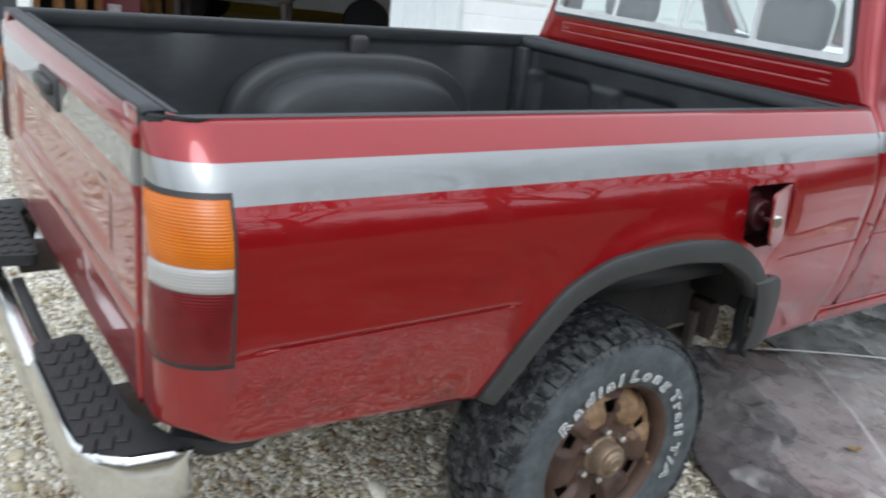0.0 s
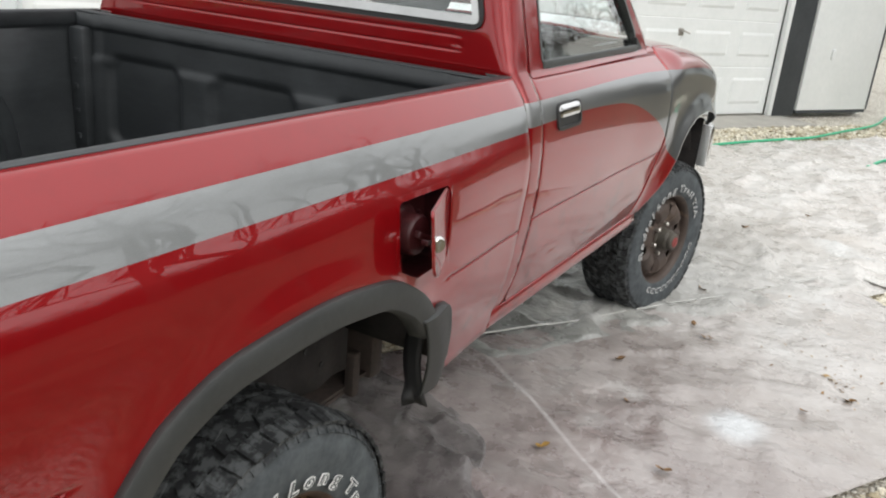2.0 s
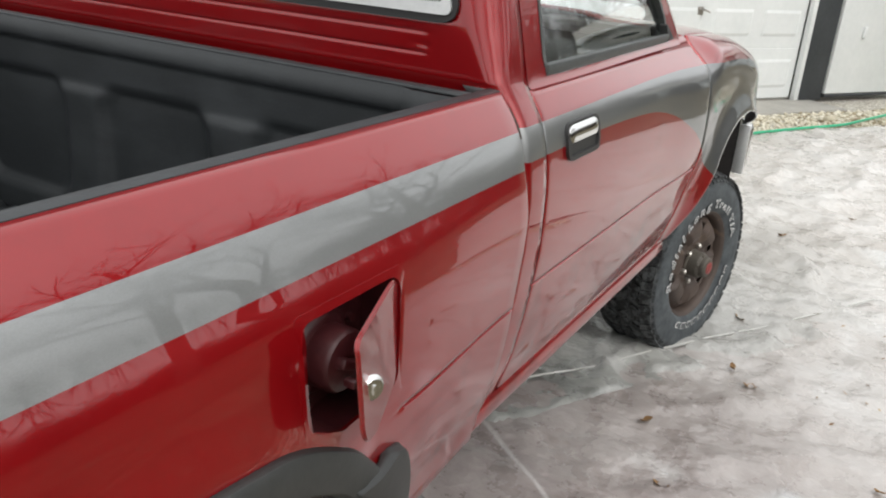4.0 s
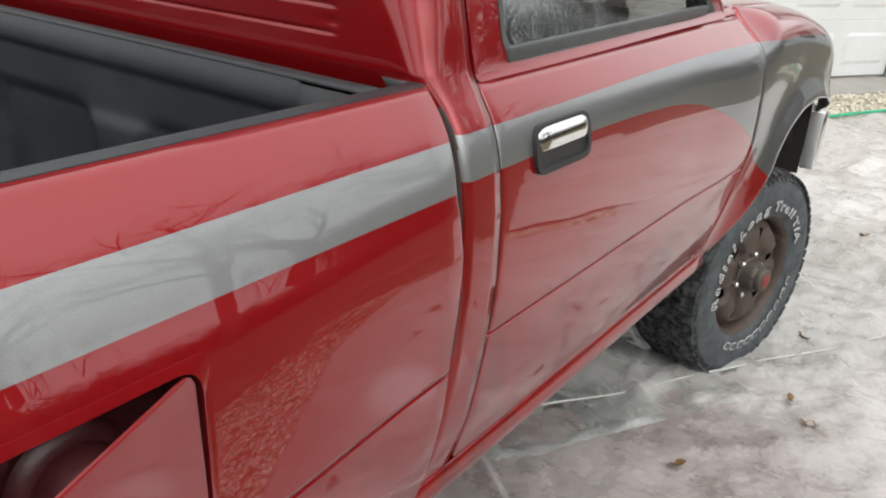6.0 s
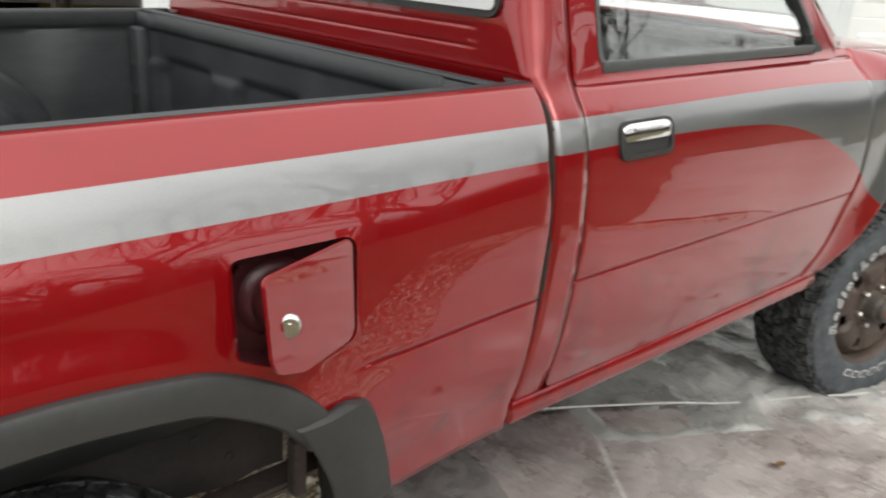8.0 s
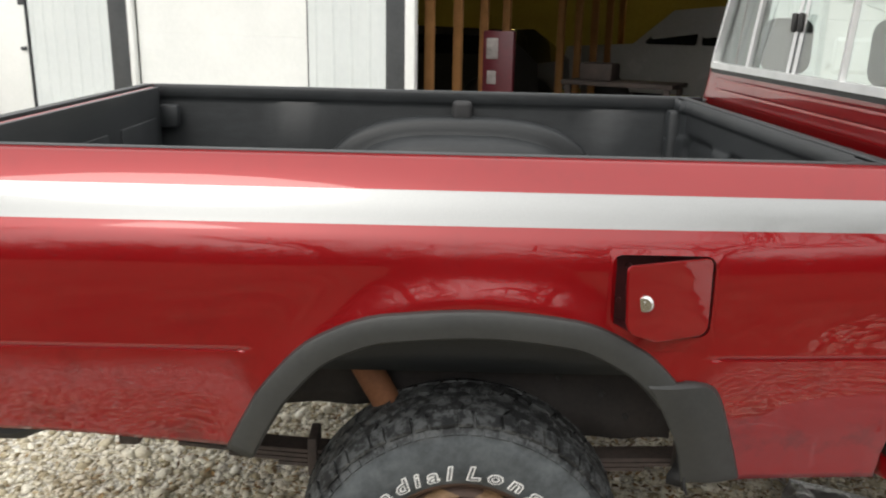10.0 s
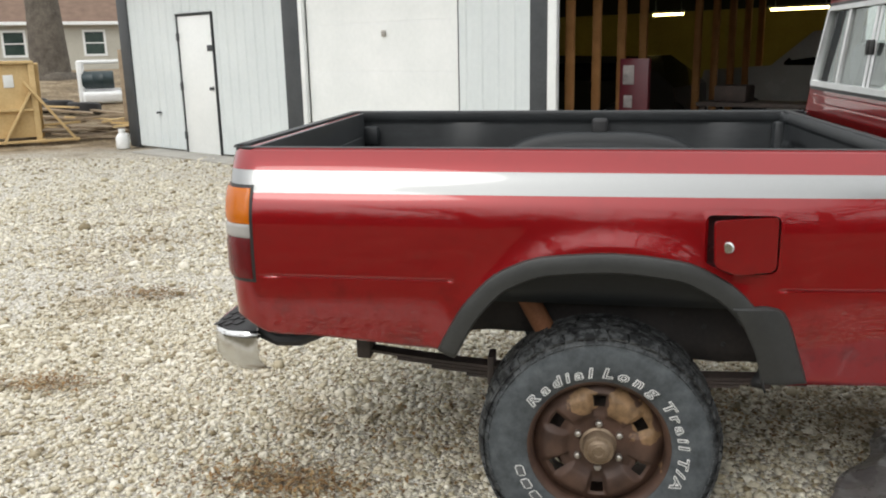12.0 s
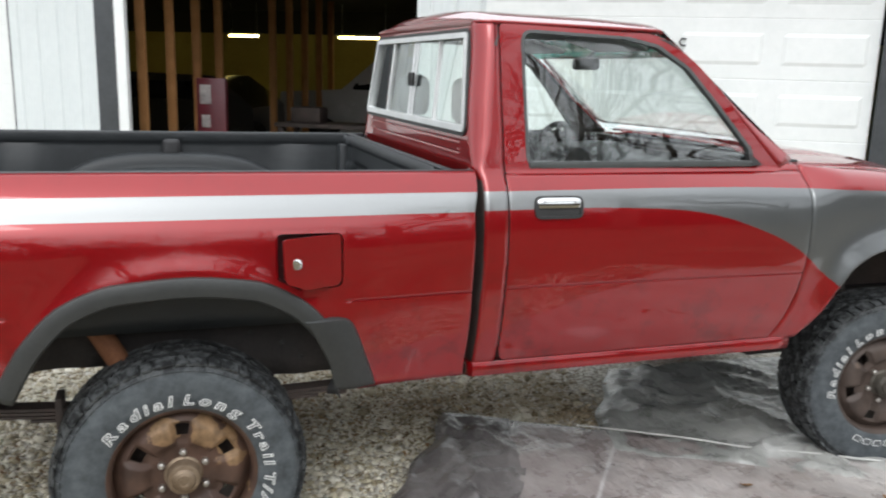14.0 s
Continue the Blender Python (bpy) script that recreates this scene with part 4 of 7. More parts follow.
def front_body():
    for s in (-1, 1):
        # windscreen pillar
        bm = bmesh.new()
        ts = lin(-0.03, 1, 24)
        knots = (-0.03, 0.2, 0.4, 0.6, 0.83, 1.0)
        PX = spline([(k, p[0]) for k, p in zip(knots, WIN_OUT[2:])])
        PZ = spline([(k, p[1] + 0.001) for k, p in zip(knots, WIN_OUT[2:])])

        def pil(t, k, s=s):
            a = Vector((PX(t), PZ(t)))
            b = Vector((1.572 + (2.168 - 1.572) * t, 1.700 + (1.262 - 1.700) * t + 0.020 * math.sin(math.pi * min(t * 1.6, 1.0)) ** 1.0))
            q = (0.0, 0.35, 0.7, 1.0, 1.0)[k]
            p = a.lerp(b, q)
            y = cab_y(p.x, p.y) - 0.003 - 0.020 * q * q - (0.030 if k == 4 else 0)
            return (p.x - (0.004 if k == 4 else 0), s * y, p.y + (0.005 if k == 4 else 0))
        grid(pil, ts, range(5), bm=bm)
        face_out(bm, (0, s, 0))
        part("windscreen_pillar", bm, PAINT, TRUCK, solid=0.01)
        # sill under the door
        bm = bmesh.new()
        sec = [(0.05, 0.587), (0.0, 0.588), (-0.005, 0.582), (-0.008, 0.556), (-0.002, 0.540), (0.03, 0.531), (0.2, 0.531)]
        grid(lambda x, k, s=s: (x, s * (0.756 - sec[k][0] - 0.03 * max(0.0, (0.906 - x) / 0.014) ** 2), sec[k][1]), [0.892, 0.896, 0.906] + lin(0.95, 2.15, 8) + [2.20], range(len(sec)), bm=bm)
        face_out(bm, (0, s, -0.3))
        part("sill", bm, PAINT, TRUCK, "red sill below the door", solid=0.004)
    hood_z = spline([(2.12, 1.247), (2.2, 1.243), (2.4, 1.235), (2.6, 1.222), (2.9, 1.174), (3.08, 1.120), (3.17, 1.080), (3.22, 1.030)])
    hood_w = spline([(2.12, 0.722), (2.6, 0.716), (3.0, 0.690), (3.22, 0.655)])

    def hood(x, u):
        return (x, u * hood_w(x), hood_z(x) + 0.030 * (1 - abs(u) ** 2.5) - 0.006 * smooth01((abs(u) - 0.97) / 0.03) + 0.010 * smooth01((0.62 - abs(u)) / 0.05))
    bm = grid(hood, lin(2.12, 3.05, 20) + [3.09, 3.13, 3.16, 3.19, 3.21, 3.22], [-1, -0.985] + lin(-0.95, 0.95, 31) + [0.985, 1])
    face_out(bm, (0, 0, 1))
    part("hood", bm, PAINT, TRUCK, "red hood", solid=0.01)
    fw = spline([(0.0, 0.0), (0.004, 0.020), (0.014, 0.045), (0.032, 0.070), (0.062, 0.090), (0.10, 0.101), (0.20, 0.106), (0.45, 0.106), (0.58, 0.096), (0.70, 0.070)])
    for s in (-1, 1):
        def bot(x):
            return 0.575 if x <= 2.215 else (arch_f(x) if x < 3.17 else 0.826)

        def fen(x, v, s=s):
            if x < 2.26:
                zz = 0.575 + (hood_z(x) - 0.579) * v
                x += (FRONT_X(zz) + 0.0038 - 2.182) * (2.26 - x) / 0.078
            zt = hood_z(x) - 0.004
            zb = bot(x)
            z = zb + (zt - zb) * v
            w = hood_w(min(x, 2.6)) + 0.006 + fw(zt - z)
            d = arch_dist(x, z, 2.68, 0.46, 0.475, 0.495)
            w += 0.034 * math.exp(-max(d, 0) ** 2 / 0.006) * smooth01((1.10 - z) / 0.2) * smooth01((x - 2.2) / 0.12)
            dw = cab_y(x, z) + 0.012 * smooth01((z - 0.75) / 0.15) * smooth01((1.2 - z) / 0.1)
            w = dw + (w - dw) * smooth01((x - 2.178) / 0.17)
            w -= 0.060 * smooth01((x - 2.95) / 0.3) ** 1.5 + 0.0008 * math.exp(-max(x - 2.182, 0.0) / 0.003)
            return (x, s * w, z)
        bm = grid(fen, lin(2.182, 2.26, 5) + lin(2.265, 2.45, 14) + lin(2.48, 2.98, 18) + lin(3.0, 3.165, 12) + [3.17, 3.18, 3.19, 3.195],
                  [k / 40 for k in range(33)] + [0.82, 0.84, 0.86, 0.88, 0.90, 0.92, 0.94, 0.96, 0.975, 0.985, 0.993, 1])
        face_out(bm, (0, s, 0))
        f = part("front_fender", bm, PAINT, TRUCK, "grey and red front fender with a flared arch", solid=0.006, angle=60)
        bm = bmesh.new()
        box(bm, (3.200, s * 0.695, 0.985), (0.05, 0.12, 0.12), 0.012)
        part("corner_lamp", bm, LENS_AMBER, f, "amber corner lamp")
        bm = bmesh.new()
        box(bm, (3.215, s * 0.52, 0.985), (0.04, 0.22, 0.12), 0.015)
        part("headlight", bm, LENS_WHITE, TRUCK, "rectangular headlight")
        # inner arch
        bm = bmesh.new()
        angs = [math.pi * (0.10 + 0.88 * k / 28) for k in range(29)]
        grid(lambda a, y, s=s: (2.69 + 0.435 * math.cos(a), s * y, 0.56 + 0.37 * abs(math.sin(a)) ** 0.8), angs, [0.735, 0.60, 0.42], bm=bm)
        part("inner_arch", bm, UNDER, f, "black inner wheel arch", solid=0.003)
        # wiper jet / vent on the fender top
        bm = bmesh.new()
        box(bm, (2.33, s * 0.752, 1.222), (0.035, 0.012, 0.006), 0.002)
        part("fender_vent", bm, SEAL, f)
    bm = bmesh.new()
    box(bm, (3.20, 0, 0.985), (0.03, 0.84, 0.13), 0.01)
    for k in range(5):
        box(bm, (3.222, 0, 0.935 + 0.024 * k), (0.012, 0.80, 0.008), 0.002)
    part("grille", bm, CHROME, TRUCK, "chrome grille")
    bm = bmesh.new()
    box(bm, (3.17, 0, 0.80), (0.06, 1.30, 0.26), 0.02)
    part("front_panel", bm, PAINT, TRUCK)
    # front bumper
    bm = bmesh.new()
    loop = [(3.150, -0.812), (3.22, -0.812), (3.30, -0.775), (3.36, -0.73), (3.39, -0.60), (3.40, -0.3), (3.40, 0.3), (3.39, 0.60), (3.36, 0.73), (3.30, 0.775), (3.22, 0.812), (3.150, 0.812)]
    sec = [(0.03, 0.828), (0.008, 0.825), (0.0, 0.810), (0.0, 0.655), (0.01, 0.632), (0.04, 0.624)]

    def fb(i, k):
        x, y = loop[i]
        d, z = sec[k]
        v = Vector((3.05 - x, max(min(y, 0.5), -0.5) - y)).normalized()
        return (x + v.x * d, y + v.y * d, z)
    grid(fb, range(len(loop)), range(len(sec)), bm=bm)
    face_out(bm, (1, 0, 0))
    fb_ob = part("front_bumper", bm, CHROME, TRUCK, "chrome front bumper", solid=0.004)
    for s in (-1, 1):
        # turned-in flange at the bumper's end, and a black filler for the dark hollow inside
        bm = bmesh.new()
        box(bm, (3.146, s * 0.790, 0.728), (0.014, 0.046, 0.205), 0.006)
        part("end_flange", bm, ALU, fb_ob, "bright turned-in bumper end")
        bm = bmesh.new()
        box(bm, (3.150, s * 0.63, 0.73), (0.012, 0.27, 0.26), 0.004)
        part("hollow_filler", bm, UNDER, TRUCK, "black filler plate for the dark hollow behind the bumper")
    bm = bmesh.new()
    box(bm, (3.20, 0, 0.57), (0.10, 1.2, 0.12), 0.02)
    part("front_valance", bm, CHASSIS, TRUCK)
    # windscreen
    bm = bmesh.new()

    def ws(t, u):
        x = 1.610 + (2.160 - 1.610) * t + 0.10 * (1 - u * u) * (0.6 + 0.4 * t)
        return (x, u * (0.618 + (0.700 - 0.618) * t), 1.706 + (1.262 - 1.706) * t)
    grid(ws, lin(0.02, 0.98, 8), lin(-1, 1, 13), bm=bm)
    face_out(bm, (1, 0, 1))
    g = part("windscreen", bm, GLASS, TRUCK, "laminated windscreen", solid=0.005)
    g.visible_shadow = False
    bm = bmesh.new()
    grid(lambda t, u: tuple(Vector(ws(t, u)) - Vector((0.012, 0, 0.006))), lin(0.03, 0.20, 3), lin(-0.97, 0.97, 13), bm=bm)
    m, nt, b = mat_base("sun_band", (0.02, 0.45, 0.33), 0.1)
    b.inputs["Transmission Weight"].default_value = 0.7
    part("tinted_band", bm, m, g, "green tinted band", solid=0.001)
    bm = bmesh.new()
    box(bm, (2.13, 0, 1.246), (0.16, 1.38, 0.02), 0.006)
    part("cowl", bm, SEAL, TRUCK)


front_body()


# ---------------------------------------------------------------- cab inside
UPHOLSTERY = noisy("grey_upholstery", (0.10, 0.105, 0.11), (0.17, 0.175, 0.18), 20, 0.9, 0.3)
DASH = noisy("dash_plastic", (0.035, 0.036, 0.040), (0.06, 0.062, 0.066), 15, 0.6, 0.1)
HEADLINER = noisy("headliner", (0.30, 0.30, 0.29), (0.40, 0.40, 0.39), 30, 0.95, 0.2)


def cab_inside():
    bm = bmesh.new()
    box(bm, (1.30, 0, 0.82), (0.55, 1.28, 0.20), 0.06, seg=3)
    seat = part("bench_seat", bm, UPHOLSTERY, TRUCK, "grey cloth bench seat")
    bm = bmesh.new()
    box(bm, (1.055, 0, 1.08), (0.16, 1.26, 0.52), 0.06, rot=Matrix.Rotation(radians(-8), 3, 'Y'), seg=3)
    part("backrest", bm, UPHOLSTERY, seat)
    for y in (-0.36, 0.36):
        bm = bmesh.new()
        box(bm, (1.02, y, 1.43), (0.09, 0.25, 0.17), 0.04, seg=3)
        tube(bm, [(1.03, y, 1.30), (1.02, y, 1.40)], 0.012, 8)
        part("headrest", bm, UPHOLSTERY, seat, "grey cloth headrest")
    bm = bmesh.new()
    grid(lambda y, k: ((1.80, 1.80, 1.84, 1.90, 2.02, 2.14)[k], y, (0.85, 1.10, 1.17, 1.195, 1.20, 1.21)[k] + (0.035 * math.exp(-((y - 0.36) / 0.16) ** 2) if 1 < k < 5 else 0)),
         lin(-0.72, 0.72, 30), range(6), bm=bm)
    face_out(bm, (-1, 0, 1))
    part("dashboard", bm, DASH, TRUCK, "dark plastic dashboard", solid=0.01)
    # steering wheel
    bm = bmesh.new()
    n = 40
    ring = []
    for k in range(n):
        a = 2 * math.pi * k / n
        ring.append([bm.verts.new(((0.185 + 0.014 * math.cos(b)) * math.cos(a), (0.185 + 0.014 * math.cos(b)) * math.sin(a), 0.014 * math.sin(b))) for b in [2 * math.pi * q / 8 for q in range(8)]])
    for k in range(n):
        for q in range(8):
            bm.faces.new((ring[k][q], ring[(k + 1) % n][q], ring[(k + 1) % n][(q + 1) % 8], ring[k][(q + 1) % 8]))
    box(bm, (0, 0, -0.01), (0.13, 0.10, 0.05), 0.015)
    for a in (0, 2.4, -2.4):
        tube(bm, [(0, 0, -0.015), (0.18 * math.cos(a), 0.18 * math.sin(a), 0)], 0.013, 6)
    part("steering_wheel", bm, DASH, TRUCK, "black steering wheel", at=pose(1.66, 0.36, 1.15, 0, -62, 0))
    bm = bmesh.new()
    box(bm, (1.66, 0.0, 1.585), (0.03, 0.20, 0.05), 0.012)
    tube(bm, [(1.66, 0, 1.60), (1.72, 0, 1.66)], 0.008, 6)
    part("rear_view_mirror", bm, DASH, TRUCK, "dark rear-view mirror")
    for y in (-0.33, 0.33):
        bm = bmesh.new()
        box(bm, (1.56, y, 1.655), (0.16, 0.36, 0.018), 0.006, rot=Matrix.Rotation(radians(14), 3, 'Y'))
        part("sun_visor", bm, HEADLINER, TRUCK, "grey sun visor")
    bm = bmesh.new()
    box(bm, (1.26, 0, 1.688), (0.62, 1.20, 0.012), 0.004)
    part("headliner", bm, HEADLINER, TRUCK)
    bm = bmesh.new()
    box(bm, (1.52, 0, 0.60), (1.22, 1.44, 0.05), 0.01)
    box(bm, (2.14, 0, 0.88), (0.04, 1.40, 0.62), 0.01)
    part("cab_floor", bm, DASH, TRUCK)
    for s in (-1, 1):
        bm = bmesh.new()
        box(bm, (1.55, s * 0.735, 0.92), (1.10, 0.02, 0.56), 0.008)
        part("door_card", bm, DASH, TRUCK, "dark inner door trim")


cab_inside()


# ---------------------------------------------------------------- wheels
def tyre_material():
    m, nt, b = mat_base("tyre_rubber", (0.02, 0.02, 0.02), 0.75)
    v = coords(nt)
    sep = nt.nodes.new("ShaderNodeSeparateXYZ")
    tc = nt.nodes.new("ShaderNodeTexCoord")
    nt.links.new(tc.outputs["Object"], sep.inputs[0])
    r = math_node(nt, 'SQRT', math_node(nt, 'ADD', math_node(nt, 'MULTIPLY', sep.outputs["X"], sep.outputs["X"]),
                                        math_node(nt, 'MULTIPLY', sep.outputs["Z"], sep.outputs["Z"])))
    ring = math_node(nt, 'MULTIPLY', math_node(nt, 'SUBTRACT', 0.345, r), 9.0)
    n1 = noise_tex(nt, v, 14, 6, 0.65)
    n2 = noise_tex(nt, v, 4, 3)
    mud = math_node(nt, 'ADD', ring, math_node(nt, 'MULTIPLY', n1, 0.3))
    fac = ramp(nt, mud, [(0.24, (0, 0, 0)), (0.44, (1, 1, 1))])
    grime = ramp(nt, noise_tex(nt, v, 34, 5, 0.7), [(0.46, (0.009, 0.010, 0.011)), (0.57, (0.070, 0.075, 0.077))])
    nt.links.new(mix_rgb(nt, fac, grime, ramp(nt, noise_tex(nt, v, 22, 5, 0.7), [(0.30, (0.034, 0.040, 0.045)), (0.70, (0.092, 0.105, 0.113))])), b.inputs["Base Color"])
    bump(nt, b, n1, 0.25, 0.003)
    return m


TYRE = tyre_material()
LETTER = noisy("tyre_letter_white", (0.62, 0.63, 0.62), (0.78, 0.79, 0.78), 20, 0.7, 0.1)
LETTER_IN = noisy("tyre_letter_dark", (0.07, 0.075, 0.08), (0.11, 0.115, 0.12), 20, 0.75, 0.1)

TYRE_SEC = [(0.203, -0.088), (0.206, -0.100), (0.212, -0.106), (0.222, -0.110), (0.250, -0.117), (0.280, -0.119), (0.305, -0.117), (0.322, -0.112), (0.334, -0.105), (0.343, -0.096),
            (0.347, -0.085), (0.349, -0.045), (0.350, 0.0)]
TYRE_SEC = TYRE_SEC + [(r, -y) for r, y in reversed(TYRE_SEC[:-1])]


def side_depth(r):
    """How far the sidewall stands out at a radius."""
    return spline([(0.212, 0.106), (0.25, 0.117), (0.28, 0.119), (0.322, 0.112)])(r)


def flatten(bm):
    for v in bm.verts:
        if v.co.z < -0.333:
            v.co.z = -0.333 + 0.02 * (v.co.z + 0.333)
            v.co.y *= 1.03


def tyre_mesh():
    bm = lathe(TYRE_SEC, 96)
    flatten(bm)
    return finish(bm, "tyre", TYRE, True, 35)


def tread_mesh():
    bm = bmesh.new()
    n = 72
    for row, y in enumerate((-0.090, -0.050, 0.0, 0.050, 0.090)):
        for k in range(n):
            a = 2 * math.pi * (k + 0.5 * (row % 2) + 0.15 * math.sin(k * 2.1 + row)) / n
            ln = 0.022 if row % 2 else 0.0245
            wd = 0.040 if row in (0, 4) else 0.036
            twist = (0.12, -0.5, 0.6, -0.5, 0.12)[row] * (1 if k % 2 else 0.5)
            rr = 0.3490 if row in (0, 4) else 0.3525
            rot = Matrix.Rotation(math.pi / 2 - a, 3, 'Y') @ Matrix.Rotation(twist, 3, 'Z')
            if row in (0, 4):
                rot = rot @ Matrix.Rotation(0.28 if y < 0 else -0.28, 3, 'X')
            box(bm, (rr * math.cos(a), y, rr * math.sin(a)), (ln * 1.12, wd * 1.08, 0.007), 0, rot=rot)
    # shoulder lugs
    for k in range(n):
        for s in (-1, 1):
            a = 2 * math.pi * (k + 0.25) / n
            box(bm, (0.3325 * math.cos(a), s * 0.1055, 0.3325 * math.sin(a)), (0.021, 0.0045, 0.024), 0,
                rot=Matrix.Rotation(math.pi / 2 - a, 3, 'Y') @ Matrix.Rotation(s * 0.75, 3, 'X'))
    flatten(bm)
    return finish(bm, "tread", TYRE, True, 35)


def rim_mesh(material):
    n = 144
    rad = [0.050, 0.060, 0.075, 0.088, 0.096, 0.104, 0.112, 0.122, 0.135, 0.148, 0.156, 0.164, 0.174, 0.182, 0.189]
    dep = spline([(0.04, 0.076), (0.075, 0.076), (0.090, 0.079), (0.104, 0.092), (0.13, 0.098), (0.150, 0.096), (0.166, 0.086), (0.178, 0.070), (0.189, 0.060)])

    def fn(k, r):
        a = 2 * math.pi * k / n
        ph = math.cos(6 * a)
        sp = smooth01((r - 0.088) / 0.02) * smooth01((0.172 - r) / 0.02)
        d = dep(r) - 0.020 * sp * smooth01((-ph - 0.15) / 0.45)
        return (r * math.cos(a), -d, r * math.sin(a))

    def skip(i, j):
        a = 2 * math.pi * (i + 0.5) / n
        wide = math.cos(6 * a) < -0.70
        return wide and 0.120 < 0.5 * (rad[j] + rad[j + 1]) < 0.153
    bm = grid(fn, range(n), rad, skip, closed_u=True)
    lathe([(0.189, -0.060), (0.191, -0.058), (0.192, -0.070), (0.195, -0.092), (0.200, -0.098), (0.207, -0.104), (0.212, -0.103), (0.212, -0.098), (0.203, -0.090), (0.196, -0.07), (0.190, 0.0), (0.192, 0.09), (0.208, 0.10)], 96, bm)
    bmesh.ops.recalc_face_normals(bm, faces=bm.faces)
    return finish(bm, "wheel", material, True, 50)


def hub_mesh():
    bm = lathe([(0.0, -0.130), (0.026, -0.130), (0.030, -0.127), (0.033, -0.122), (0.043, -0.120), (0.046, -0.116), (0.048, -0.084), (0.054, -0.080), (0.054, -0.06)], 40)
    lathe([(0.012, -0.130), (0.014, -0.133), (0.019, -0.133), (0.021, -0.130)], 24, bm)
    box(bm, (0.012, -0.1285, 0.006), (0.014, 0.004, 0.010), 0.002)
    return finish(bm, "hub", HUB_METAL, True, 40)


def hub_long_mesh():
    bm = lathe([(0.0, -0.150), (0.030, -0.150), (0.036, -0.147), (0.039, -0.142), (0.040, -0.128), (0.047, -0.122), (0.049, -0.116), (0.050, -0.084), (0.056, -0.080), (0.056, -0.06)], 40)
    for k in range(6):
        a = k * math.pi / 3
        box(bm, (0.044 * math.cos(a), -0.124, 0.044 * math.sin(a)), (0.008, 0.010, 0.008), 0.002)
    return finish(bm, "hub", noisy("hub_paint", (0.055, 0.050, 0.042), (0.12, 0.105, 0.085), 14, 0.6, 0.2, metal=0.2), True, 40)


def hub_cap_mesh():
    bm = lathe([(0.0, -0.153), (0.020, -0.153), (0.023, -0.152), (0.024, -0.148)], 28)
    box(bm, (0.0, -0.1535, 0.0), (0.030, 0.004, 0.006), 0.001)
    return finish(bm, "hub_cap", noisy("cap_red", (0.16, 0.02, 0.02), (0.30, 0.05, 0.045), 30, 0.5, 0.1), True, 40)


def nut_mesh():
    bm = lathe([(0.0, -0.020), (0.006, -0.020), (0.010, -0.016), (0.0105, 0.0)], 6)
    return finish(bm, "lug_nut", NUT_METAL, True, 30)


def drum_mesh():
    bm = lathe([(0.0, 0.0), (0.14, 0.0), (0.155, 0.01), (0.155, 0.08), (0.0, 0.08)], 40)
    return finish(bm, "brake_drum", CHASSIS, True, 40)


def char_mesh(ch, size, offset, depth):
    cu = bpy.data.curves.new("glyph", 'FONT')
    cu.body, cu.size, cu.align_x, cu.offset, cu.extrude = ch, size, 'CENTER', offset, depth
    cu.resolution_u = 2
    ob = bpy.data.objects.new("glyph", cu)
    scene.collection.objects.link(ob)
    dg = bpy.context.evaluated_depsgraph_get()
    me = bpy.data.meshes.new_from_object(ob.evaluated_get(dg))
    bpy.data.objects.remove(ob)
    return me


def add_mesh(bm, me, m):
    start = len(bm.verts)
    bm.from_mesh(me)
    bm.verts.ensure_lookup_table()
    bmesh.ops.transform(bm, matrix=m, verts=bm.verts[start:])


def letter_pose(a, r, lift):
    """Stands a flat glyph on the outer sidewall at angle a, its foot towards the hub."""
    d = 0.1195 + lift
    rot = Matrix(((math.sin(a), math.cos(a), 0), (0, 0, -1), (-math.cos(a), math.sin(a), 0))).to_4x4()
    return Matrix.Translation((r * math.cos(a), -d, r * math.sin(a))) @ rot


def letter_meshes():
    """Raised white sidewall lettering: the model words in letters, the maker's mark as plain outlined bars."""
    out = []
    r0 = 0.226
    a = radians(149)
    jobs = []
    for ch, step in zip("Radial Long Trail T/A", (12.5, 10.0, 10.0, 6.0, 10.0, 6.0, 3.5, 10.5, 11.0, 11.0, 11.5, 4.5, 10.0, 8.0, 10.0, 5.5, 5.5, 4.0, 9.5, 6.5, 10.0)):
        a -= radians(step / 2)
        if ch != " ":
            jobs.append((ch, a, 0, 0))
        a -= radians(step / 2)
    for k in range(10):
        jobs.append(("", radians(-62 - 11.0 * k), 0.026 if k in (0, 2) else 0.030, 0.025))
    for ch, a, w, h in jobs:
        bm = bmesh.new()
        for layer, (lift, off) in enumerate(((0.0012, 0.0020), (0.0021, -0.0003))):
            n0 = len(bm.faces)
            if ch:
                add_mesh(bm, char_mesh(ch, 0.041, off, 0.0006), letter_pose(a, r0 + 0.003, lift) @ Matrix(((1.4, 0.22, 0, 0), (0, 1, 0, 0), (0, 0, 1, 0), (0, 0, 0, 1))))
            else:
                b2 = bmesh.new()
                e = 0.0 if layer == 0 else 0.0028
                box(b2, (0, 0, 0), (w * 1.18 - 2 * e, h - 2 * e, 0.0012), 0.0)
                for v in b2.verts:
                    v.co.x += 0.22 * v.co.y
                bmesh.ops.bevel(b2, geom=[q for q in b2.edges if abs(q.verts[0].co.z - q.verts[1].co.z) > 0.0005], offset=0.0040 - e, segments=3, affect='EDGES')
                tmp = bpy.data.meshes.new("bar")
                b2.to_mesh(tmp)
                b2.free()
                add_mesh(bm, tmp, letter_pose(a, r0 + h / 2 + 0.002, lift))
            bm.faces.ensure_lookup_table()
            for f in bm.faces[n0:]:
                f.material_index = layer
        out.append(finish(bm, "raised_letter", [LETTER, LETTER_IN], False))
    return out


